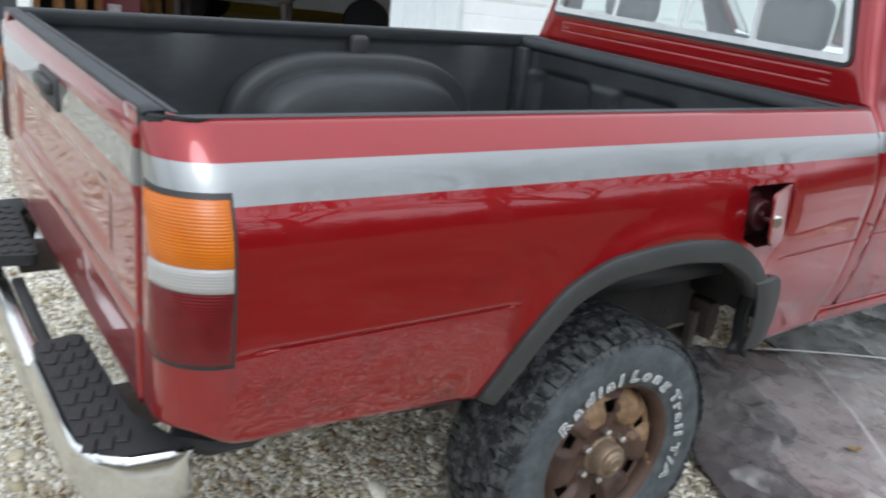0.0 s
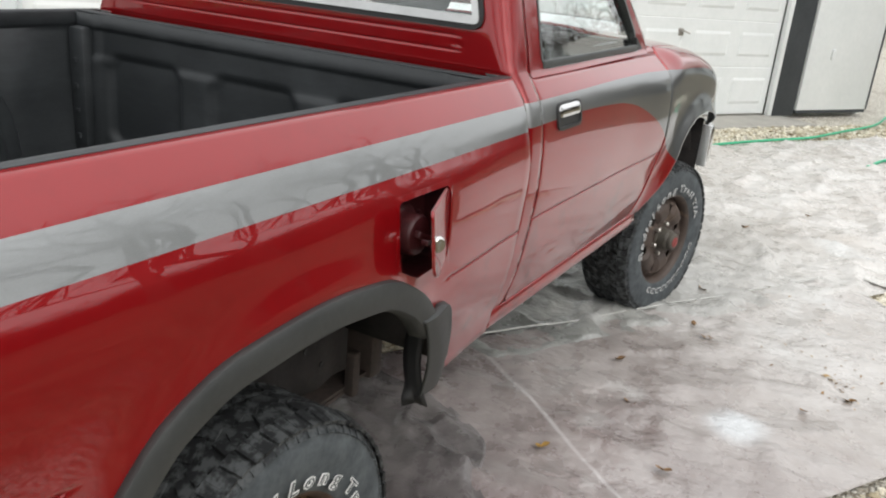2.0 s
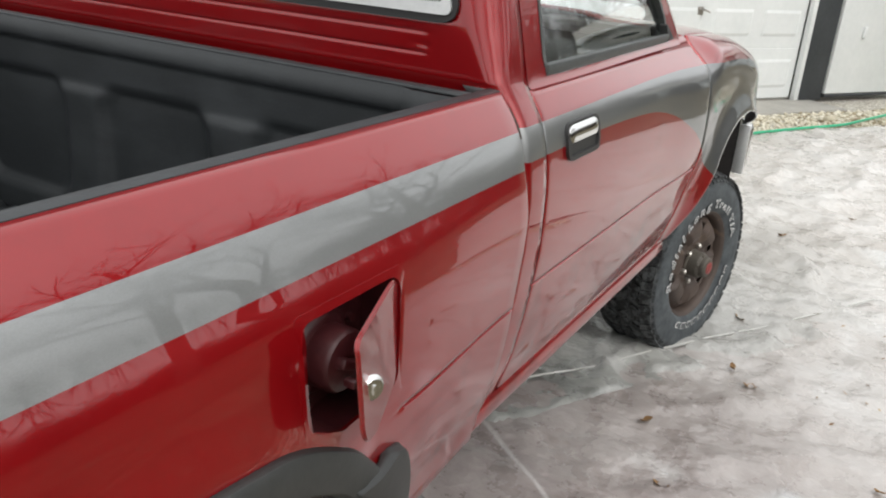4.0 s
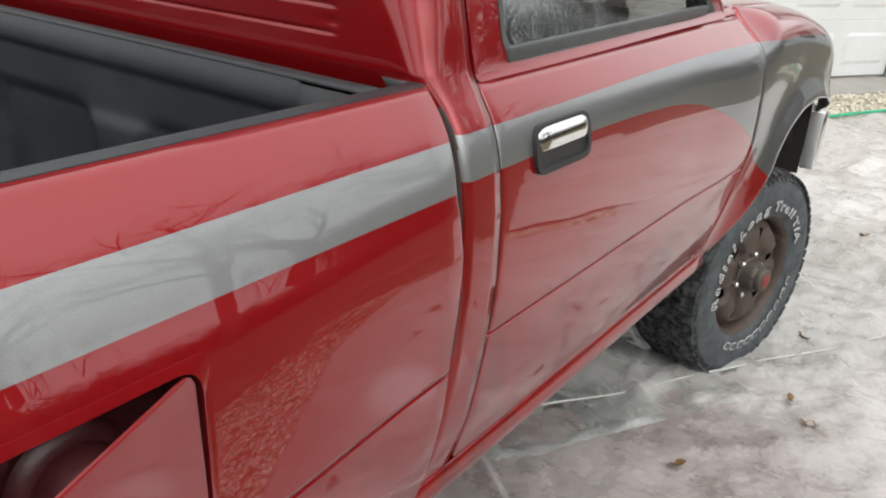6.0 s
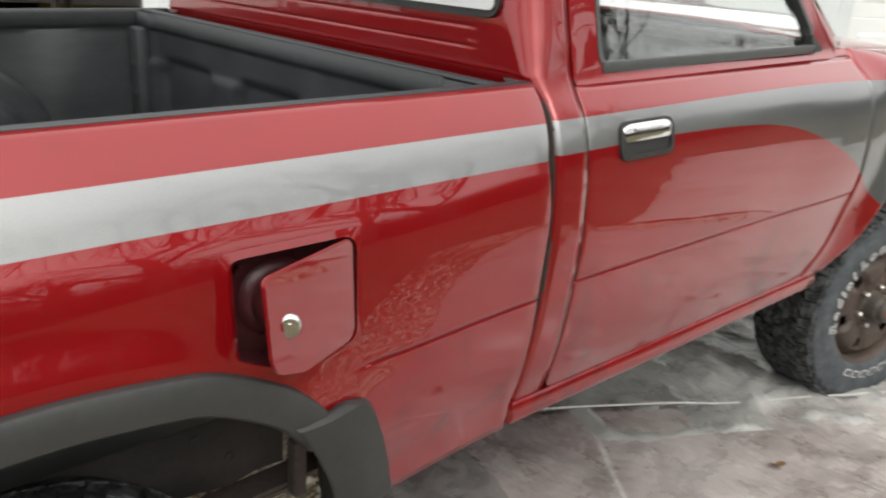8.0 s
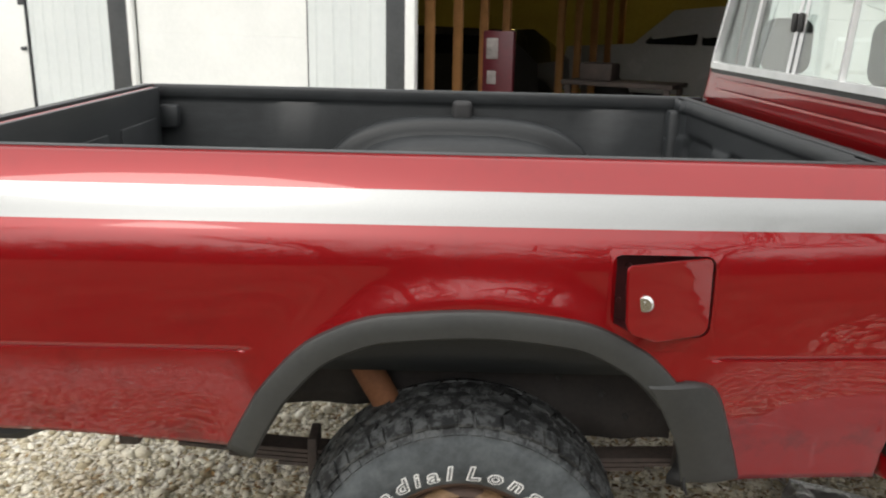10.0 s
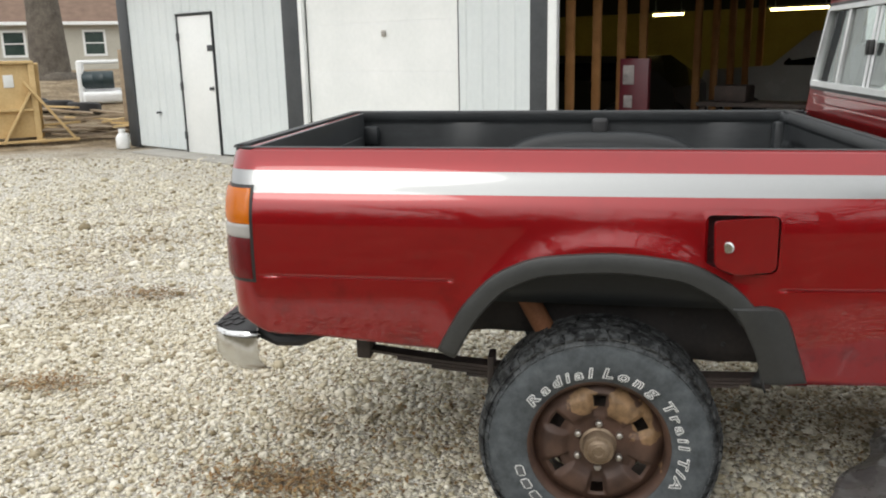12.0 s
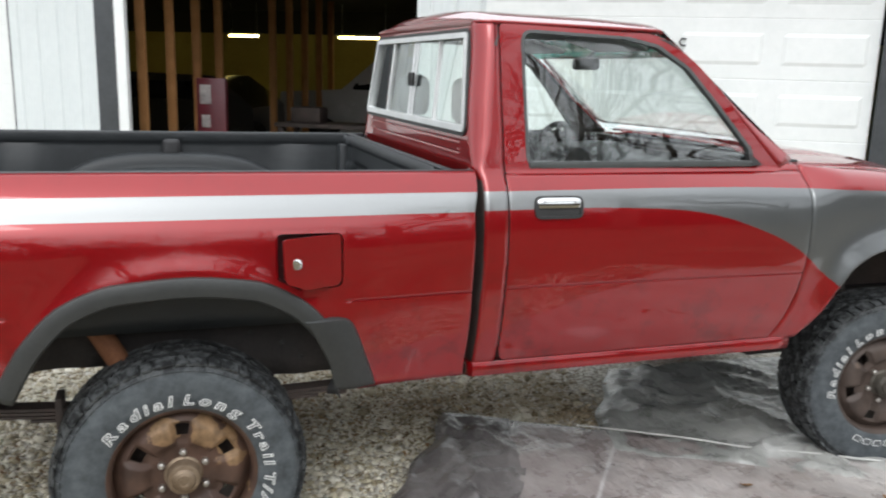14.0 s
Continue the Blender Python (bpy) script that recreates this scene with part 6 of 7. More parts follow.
# two ceiling tubes, and a third added out of view
m_tube, nt_t, b_t = mat_base("tube_glow", (0.9, 0.85, 0.6), 0.5)
b_t.inputs["Emission Color"].default_value = (1.0, 0.78, 0.26, 1)
b_t.inputs["Emission Strength"].default_value = 10.0
for s, d, ln in ((-5.25, 7.0, 0.62), (-2.95, 7.0, 1.0), (-8.2, 6.5, 1.2)):
    lampo = thing("ceiling_light", in_shop(s, d, 2.06), "hanging fluorescent ceiling light glowing yellow", "ceiling light", "workshop ceiling lights")
    bm = bmesh.new()
    box(bm, (0, 0, 0.04), (ln, 0.12, 0.04), 0.006)
    for q in (-ln * 0.4, ln * 0.4):
        tube(bm, [(q, 0, 0.05), (q, 0, 0.575)], 0.006, 6)
    part("housing", bm, WHITE_DOOR, lampo)
    bm = bmesh.new()
    tube(bm, [(-ln * 0.47, 0, 0.0), (ln * 0.47, 0, 0.0)], 0.02, 8)
    part("tube", bm, m_tube, lampo, "glowing tube")


# ---------------------------------------------------------------- things in the open bay
CAR_WHITE = noisy("white_car_paint", (0.42, 0.42, 0.39), (0.52, 0.52, 0.49), 2, 0.25, 0.0, coat=1.0)
CAR_DARK = noisy("dark_car_paint", (0.012, 0.013, 0.014), (0.03, 0.03, 0.032), 2, 0.25, 0.0, coat=1.0)
CAR_GLASS = noisy("dark_car_glass", (0.010, 0.012, 0.012), (0.02, 0.022, 0.022), 2, 0.08, 0.0)
DARK_RED = noisy("dark_red_paint", (0.040, 0.004, 0.008), (0.075, 0.008, 0.013), 3, 0.35, 0.05)


def parked_car(m, paint, label, height, hood):
    car = thing("parked_car", m, label, "car")
    prof = [(-2.15, 0.45), (-2.15, 0.80), (-2.08, hood - 0.02), (-1.0, hood + 0.05), (-0.45, height - 0.06), (0.2, height), (1.55, height - 0.03), (1.95, hood + 0.1), (2.12, 0.9), (2.15, 0.45)]

    def body(i, u):
        x, z = prof[i]
        half = 0.88 - 0.14 * smooth01((z - hood) / 0.5) - 0.05 * smooth01((abs(x) - 1.8) / 0.4)
        return (x, u * half, z)
    bm = grid(body, range(len(prof)), [-1, -0.9, -0.5, 0, 0.5, 0.9, 1])
    for s in (-1, 1):
        low = [bm.verts.new(body(i, s)) for i in range(len(prof))]
        bm.faces.new(low)
    bmesh.ops.remove_doubles(bm, verts=bm.verts, dist=1e-4)
    bmesh.ops.recalc_face_normals(bm, faces=bm.faces)
    part("body", bm, paint, car, angle=30)
    for s in (-1, 1):
        for x0, x1, x2, x3 in ((-0.85, -0.05, -0.05, -0.45), (0.02, 0.85, 0.85, 0.02), (0.92, 1.62, 1.45, 0.92)):
            bm = bmesh.new()
            plate(bm, rounded([(x0, hood + 0.05), (x1, hood + 0.05), (x2, height - 0.12), (x3, height - 0.12)], 0.04, 3),
                  lambda u, v, w: (u, s * (0.885 - 0.14 * smooth01((v - hood) / 0.5) - w), v), 0.01)
            part("side_window", bm, CAR_GLASS, car)
    for x in (-1.35, 1.35):
        for s in (-1, 1):
            bm = lathe([(0.0, -0.11), (0.20, -0.11), (0.22, -0.10), (0.33, -0.11), (0.35, -0.08), (0.35, 0.08), (0.33, 0.11), (0.0, 0.11)], 28)
            part("car_wheel", bm, RUBBER, car, at=pose(x, s * 0.80, 0.35))
    return car


parked_car(in_shop(-1.9, 6.6, 0.02, 0), CAR_WHITE, "pale grey sport utility car parked inside the dim workshop", 1.72, 1.12)
parked_car(in_shop(-5.9, 4.6, 0.02, 8), CAR_DARK, "black car parked inside behind the stud wall", 1.38, 0.95)

INNER_PATCH = noisy("worn_sticker", (0.10, 0.09, 0.09), (0.26, 0.24, 0.23), 12, 0.7, 0.1)
panel = thing("spare_tailgate", in_shop(-2.55, 0.75, 0.02), "dark red spare panel with pale patches leaning upright", "tailgate")
bm = bmesh.new()
box(bm, (0, 0, 0.69), (0.34, 0.06, 1.36), 0.012)
part("panel", bm, DARK_RED, panel)
for z, h, w in ((1.20, 0.20, 0.13), (0.92, 0.13, 0.10), (0.62, 0.22, 0.12)):
    bm = bmesh.new()
    box(bm, (-0.06, -0.033, z), (w, 0.008, h), 0.003)
    part("pale_patch", bm, INNER_PATCH, panel, "worn pale sticker patch")

bench = thing("tool_bench", in_shop(-1.9, 2.6, 0.02), "dark cluttered work bench inside the bay", "work bench")
bm = bmesh.new()
box(bm, (0, 0, 0.80), (1.3, 0.6, 0.05), 0.006)
part("bench_top", bm, CHASSIS, bench)
for q in (-0.58, 0.58):
    for r in (-0.24, 0.24):
        bm = bmesh.new()
        box(bm, (q, r, 0.39), (0.06, 0.06, 0.78), 0.004)
        part("leg", bm, CHASSIS, bench)
bm = bmesh.new()
box(bm, (-0.3, 0, 0.92), (0.4, 0.3, 0.2), 0.03)
part("dark_tool", bm, CHASSIS, bench)


# ---------------------------------------------------------------- far left: house, tree, stored things
SIDING = noisy("beige_siding", (0.44, 0.425, 0.365), (0.53, 0.515, 0.45), 1.0, 0.8, 0.05)
SHINGLE = noisy("brown_shingle", (0.115, 0.072, 0.050), (0.20, 0.13, 0.092), 3, 0.9, 0.3)
WINDOW_DARK = noisy("dark_window", (0.02, 0.035, 0.03), (0.05, 0.075, 0.065), 2, 0.12, 0.0)


def house(m, w, d, h, label, siding_mat, windows, roof_mat, roof_label, pitch=0.26, name="house"):
    """A one-storey house; its front looks along -y."""
    hs = thing(name, m, label, "house")
    bm = bmesh.new()
    box(bm, (0, d / 2, h / 2), (w, d, h), 0.02)
    wall = part("wall", bm, siding_mat, hs)
    for k in range(int(h / 0.16)):
        bm = bmesh.new()
        box(bm, (0, -0.012, 0.1 + 0.16 * k), (w, 0.03, 0.145), 0, rot=Matrix.Rotation(0.09, 3, 'X'))
        part("siding_board", bm, siding_mat, wall)
    bm = bmesh.new()
    sec = [(-0.5, h - 0.05), (d / 2, h + d * pitch), (d + 0.5, h - 0.05)]
    grid(lambda x, k: (x, *sec[k]), lin(-w / 2 - 0.4, w / 2 + 0.4, 12), range(3), bm=bm)
    face_out(bm, (0, 0, 1))
    part("roof", bm, roof_mat, hs, roof_label, solid=0.12, smooth=False)
    bm = bmesh.new()
    box(bm, (0, -0.47, h - 0.10), (w + 0.8, 0.06, 0.16), 0.01)
    part("gutter", bm, WHITE_DOOR, hs)
    for s in (-1, 1):
        bm = bmesh.new()
        plate(bm, [(0, h - 0.05), (d, h - 0.05), (d / 2, h + d * (pitch - 0.01))], lambda u, v, q: (s * (w / 2 - 0.02) - q, u, v), 0.05)
        part("gable", bm, siding_mat, hs)
    for x in windows:
        bm = frame_ring(bmesh.new(), [(x - 0.55, 0.85), (x + 0.55, 0.85), (x + 0.55, 2.15), (x - 0.55, 2.15)],
                        [(x - 0.44, 0.96), (x + 0.44, 0.96), (x + 0.44, 2.04), (x - 0.44, 2.04)], lambda u, v, q: (u, -0.07 + q, v), 0.08)
        win = part("window", bm, WHITE_DOOR, hs, "white-trimmed window")
        for z0, z1 in ((0.96, 1.47), (1.53, 2.04)):
            bm = bmesh.new()
            box(bm, (x, -0.02, (z0 + z1) / 2), (0.88, 0.03, z1 - z0), 0)
            part("pane", bm, WINDOW_DARK, win)
        bm = bmesh.new()
        box(bm, (x, -0.04, 1.5), (0.88, 0.04, 0.06), 0.004)
        part("meeting_rail", bm, WHITE_DOOR, win)
    return hs


house(pose(-25.0, 37.5, 0.75, 0, 0, 33), 15.0, 8.0, 2.55, "beige-sided house with a brown roof on the bank", SIDING, (-5.2, -1.5, 2.17, 5.6), SHINGLE, "brown shingled roof")
house(pose(26.6, -2.1, -0.02, 0, 0, -108.6), 7.0, 8.0, 2.5, "pale house with white-trimmed windows across the yard", WHITE_METAL, (-2.3, 0.0, 2.1), CONCRETE, "pale grey low roof", 0.10)

BARK = noisy("grey_bark", (0.060, 0.050, 0.040), (0.185, 0.160, 0.130), 4, 0.95, 1.0, bump_d=0.05, fine=22)


def bare_tree(x, y, z, height, girth, seed, label):
    """A leafless tree: a tapered trunk that forks into limbs, branches and twigs."""
    rnd = random.Random(seed)
    tree = thing("bare_tree", pose(x, y, z), label, "tree", "leafless trees round the yard")
    trunk, crown = bmesh.new(), bmesh.new()

    def limb(bm, p, d, ln, r, level):
        n = 5 if level < 2 else 4
        pts, rs = [p], [r]
        q, dd = p.copy(), d.copy()
        for k in range(n):
            dd = (dd + Vector((rnd.uniform(-1, 1), rnd.uniform(-1, 1), rnd.uniform(-0.4, 0.7))) * (0.10 if level == 0 else 0.22)).normalized()
            q = q + dd * (ln / n)
            pts.append(q.copy())
            rs.append(r * (1 - 0.62 * (k + 1) / n) if level else r * (1 - 0.42 * (k + 1) / n))
        tube(bm, pts, rs, (12, 7, 5, 4, 3)[level], caps=False)
        if level >= 4:
            return
        kids = (5, 6, 6, 5)[level]
        for k in range(kids):
            t = rnd.uniform(0.45, 1.0) if level == 0 else rnd.uniform(0.25, 1.0)
            i = min(int(t * n), n - 1)
            base = pts[i].lerp(pts[i + 1], t * n - i) if t < 1 else pts[-1]
            az = 2 * math.pi * (k + rnd.random() * 0.7) / kids
            side = Vector((math.cos(az), math.sin(az), 0.0))
            nd = (dd * rnd.uniform(0.35, 0.8) + side * rnd.uniform(0.5, 1.0) + Vector((0, 0, rnd.uniform(0.0, 0.5)))).normalized()
            limb(crown, base, nd, ln * rnd.uniform(0.50, 0.72), max(rs[i] * rnd.uniform(0.42, 0.62), 0.004), level + 1)
    limb(trunk, Vector((0, 0, -0.2)), Vector((0, 0, 1)), height * 0.42, girth, 0)
    box(trunk, (girth * 0.1, -girth * 0.05, 0.06), (girth * 2.1, girth * 2.0, 0.5), girth * 0.45, seg=3)
    t = part("trunk", trunk, BARK, tree)
    part("crown", crown, BARK, tree, "bare spreading branches")
    return tree


bare_tree(-13.25, 20.35, 0.85, 13.0, 0.54, 3, "thick old leafless tree with rough bark")
for k, (x, y, h, g) in enumerate(((-6.5, -17.0, 11, 0.28), (3.0, -21.0, 12, 0.30), (9.5, -9.5, 16, 0.27), (-10, -13, 14, 0.35), (15, -8.0, 14, 0.22), (-13, -3, 12, 0.3), (6.0, -16, 14, 0.34), (-1.0, -18, 15, 0.36), (13.5, -10.5, 17, 0.30), (20.0, -12.0, 16, 0.28), (7.0, -12.5, 17, 0.32))):
    bare_tree(x, y, -0.03, h, g, 20 + k, "leafless tree with fine spreading twigs")


def thicket(name, label, pts, count, height, seed):
    """A belt of leafless brush along the points: thin leaning stems with side twigs."""
    rnd = random.Random(seed)
    verts, faces = [], []

    def stick(p, q, r0, r1):
        d = (q - p).normalized()
        a = d.cross(Vector((0.3, 0.9, 0.1))).normalized()
        b = d.cross(a)
        n = len(verts)
        for c, r in ((p, r0), (q, r1)):
            for k in range(3):
                verts.append(c + r * (math.cos(2.1 * k) * a + math.sin(2.1 * k) * b))
        for k in range(3):
            j = (k + 1) % 3
            faces.append((n + k, n + j, n + 3 + j, n + 3 + k))
    for _ in range(count):
        t = rnd.uniform(0, len(pts) - 1.001)
        i = int(t)
        base = Vector(pts[i]).lerp(Vector(pts[i + 1]), t - i) + Vector((rnd.gauss(0, 1.0), rnd.gauss(0, 1.0), 0))
        h = height * rnd.uniform(0.45, 1.0) * (0.75 + 0.45 * noise.noise(base * 0.25))
        p = base + Vector((0, 0, -0.1))
        d = Vector((rnd.gauss(0, 0.22), rnd.gauss(0, 0.22), 1)).normalized()
        r = rnd.uniform(0.018, 0.048)
        for k in range(4):
            q = p + d * (h / 4)
            stick(p, q, r * (1 - 0.22 * k), r * (0.78 - 0.22 * k))
            for _k in range(4 if k else 1):
                o = p.lerp(q, rnd.random())
                e = (d * 0.7 + Vector((rnd.gauss(0, 0.8), rnd.gauss(0, 0.8), rnd.uniform(-0.1, 0.6)))).normalized()
                m = o + e * rnd.uniform(0.3, 0.9)
                stick(o, m, r * 0.4, r * 0.22)
                for _q in range(2):
                    e2 = (e + Vector((rnd.gauss(0, 0.6), rnd.gauss(0, 0.6), rnd.uniform(0, 0.5)))).normalized()
                    stick(o.lerp(m, rnd.uniform(0.3, 1)), m + e2 * rnd.uniform(0.15, 0.5), r * 0.22, 0.003)
            p = q
            d = (d + Vector((rnd.gauss(0, 0.14), rnd.gauss(0, 0.14), 0.1))).normalized()
    me = bpy.data.meshes.new(name)
    me.from_pydata(verts, [], faces)
    me.materials.append(BARK)
    return tagged(new(name, me), label, "brush", kind="stuff")


thicket("brush_belt", "belt of leafless brush and saplings beyond the lawn",
        [(-24, -6, 0), (-17, -15, 0), (-7, -19, 0), (4, -18, 0), (13, -16, 0), (20, -14, 0), (25, -17, 0)], 3000, 6.5, 41)
thicket("brush_belt", "belt of leafless brush behind the pale house",
        [(23, -16, 0), (30, -13, 0), (37, -9, 0), (42, -4, 0), (43, -1, 0)], 1300, 8.0, 43)
bare_tree(19.8, -9.6, -0.03, 8.5, 0.26, 51, "leafless tree with fine spreading twigs")
bare_tree(25.4, -7.4, -0.03, 5.2, 0.16, 57, "small leafless tree beside the pale house")


OLD_WOOD = noisy("weathered_wood", (0.20, 0.15, 0.10), (0.38, 0.30, 0.21), 5, 0.9, 0.3)
PLY = noisy("yellow_plywood", (0.47, 0.32, 0.14), (0.66, 0.49, 0.25), 3, 0.8, 0.1)
crate = thing("plywood_crate", pose(-8.66, 12.67, 0.02, 0, 0, 38), "yellow plywood crate braced with timber", "crate")
bm = bmesh.new()
box(bm, (-0.35, 0, 0.80), (1.10, 0.80, 1.34), 0.01)
part("box", bm, PLY, crate)
for a, b in (((0.78, -0.45, 0.03), (0.02, -0.45, 1.10)), ((-0.42, -0.46, 0.03), (0.10, -0.46, 0.92)), ((0.16, -0.43, 0.02), (0.16, -0.43, 1.46)), ((-0.9, -0.46, 0.06), (0.82, -0.46, 0.06)),
             ((-0.9, -0.43, 1.44), (0.21, -0.43, 1.44)), ((0.235, -0.38, 0.02), (0.235, 0.42, 0.02)), ((0.235, 0.40, 0.02), (0.235, -0.36, 1.42)), ((-0.9, -0.43, 0.62), (0.11, -0.43, 0.62))):
    bm = bmesh.new()
    va, vb = Vector(a), Vector(b)
    dv = vb - va
    box(bm, (va + vb) / 2, (0.10, 0.045, dv.length), 0.004, rot=dv.to_track_quat('Z', 'Y').to_matrix())
    part("brace", bm, PLY, crate)
bm = bmesh.new()
box(bm, (-0.22, -0.408, 1.12), (0.16, 0.01, 0.22), 0.002)
part("label_sheet", bm, WHITE_DOOR, crate, "white paper label")

JUG = noisy("white_plastic", (0.72, 0.73, 0.72), (0.82, 0.83, 0.82), 6, 0.4, 0.05)
jug = thing("plastic_jug", pose(-6.36, 11.93, 0.0) @ Matrix.Scale(0.70, 4), "white plastic jug standing by the corner", "jug")
bm = lathe([(0.0, 0.0), (0.15, 0.0), (0.16, 0.02), (0.16, 0.26), (0.11, 0.34), (0.08, 0.36), (0.08, 0.47), (0.0, 0.47)], 20, axis='Z')
part("jug_body", bm, JUG, jug)
bm = bmesh.new()
tube(bm, [(0.10, 0, 0.36), (0.19, 0, 0.34), (0.19, 0, 0.16), (0.155, 0, 0.12)], 0.018, 8)
part("grip", bm, JUG, jug)

sofa = thing("old_settee", pose(-10.05, 16.55, 0.50, 0, 0, 30), "cream vinyl settee frame discarded on the bank", "settee")
bm = bmesh.new()
box(bm, (0.07, 0.02, 0.485), (0.14, 0.55, 0.95), 0.05, seg=3)
part("armrest", bm, JUG, sofa)
bm = bmesh.new()
box(bm, (0.50, 0.22, 0.92), (0.98, 0.10, 0.09), 0.035, seg=3)
part("top_rail", bm, JUG, sofa)
bm = bmesh.new()
box(bm, (0.52, -0.08, 0.16), (0.86, 0.62, 0.26), 0.07, rot=Matrix.Rotation(radians(8), 3, 'X'), seg=3)
part("seat", bm, JUG, sofa)
bm = bmesh.new()
box(bm, (0.98, 0.05, 0.50), (0.10, 0.42, 0.86), 0.03, seg=3)
part("armrest", bm, OLD_WOOD, sofa, "bare wooden armrest")
drum = thing("dark_drum", pose(-9.62, 16.67, 1.02, 0, 0, 120), "dark blue-green drum lying on the settee", "drum")
bm = lathe([(0.0, -0.34), (0.18, -0.34), (0.20, -0.32), (0.20, -0.12), (0.207, -0.11), (0.20, -0.10), (0.20, 0.10), (0.207, 0.11), (0.20, 0.12), (0.20, 0.32), (0.18, 0.34), (0.0, 0.34)], 24)
part("drum_body", bm, noisy("drum_paint", (0.012, 0.025, 0.028), (0.03, 0.05, 0.055), 4, 0.4, 0.1), drum)
for k in range(3):
    ty = thing("scrap_tyre", pose(-9.2 - 0.66 * k, 15.35 + 0.05 * k, ground_z(-9.2 - 0.66 * k, 15.35) + 0.13, 84, 0, 20 * k), "old black tyre lying on the dirt", "tyre", "scrap tyres")
    ob = part("tread", bm := lathe([(0.20, -0.09), (0.22, -0.11), (0.30, -0.12), (0.345, -0.09), (0.35, 0.0), (0.345, 0.09), (0.30, 0.12), (0.22, 0.11), (0.20, 0.09)], 32), RUBBER, ty)
rw = random.Random(5)
for k in range(20):
    px, py = -8.3 + rw.uniform(-1.5, 1.2), 14.0 + rw.uniform(-1.1, 1.3)
    pl = thing("plank", pose(px, py, ground_z(px, py) + 0.06 + 0.06 * (k % 4), rw.uniform(-6, 6), rw.uniform(-5, 7), rw.uniform(-10, 60)),
               "weathered loose board on the ground", "plank", "scrap boards")
    bm = bmesh.new()
    box(bm, (0, 0, 0), (rw.uniform(0.7, 2.0), rw.uniform(0.09, 0.18), 0.04), 0.004)
    part("board", bm, OLD_WOOD if k % 3 else PLY, pl)
tp = thing("timber_post", pose(-7.42, 14.05, 0.02), "upright brown timber post beside the wall corner", "post")
bm = bmesh.new()
box(bm, (0, 0, 0.82), (0.14, 0.14, 1.64), 0.006)
part("timber", bm, OLD_WOOD, tp)


# ---------------------------------------------------------------- plastic sheets on the ground
TM = pose(1.463, 2.03, 0, 0, 0, 0.6)
ca2, sa2 = math.cos(radians(31.0)), math.sin(radians(31.0))


def yard(a, n, z=0.0):
    """A point of the yard from the distance along the sheets and across them, beside the truck."""
    return TM @ Vector((a * ca2 + n * sa2, -a * sa2 + n * ca2, z))


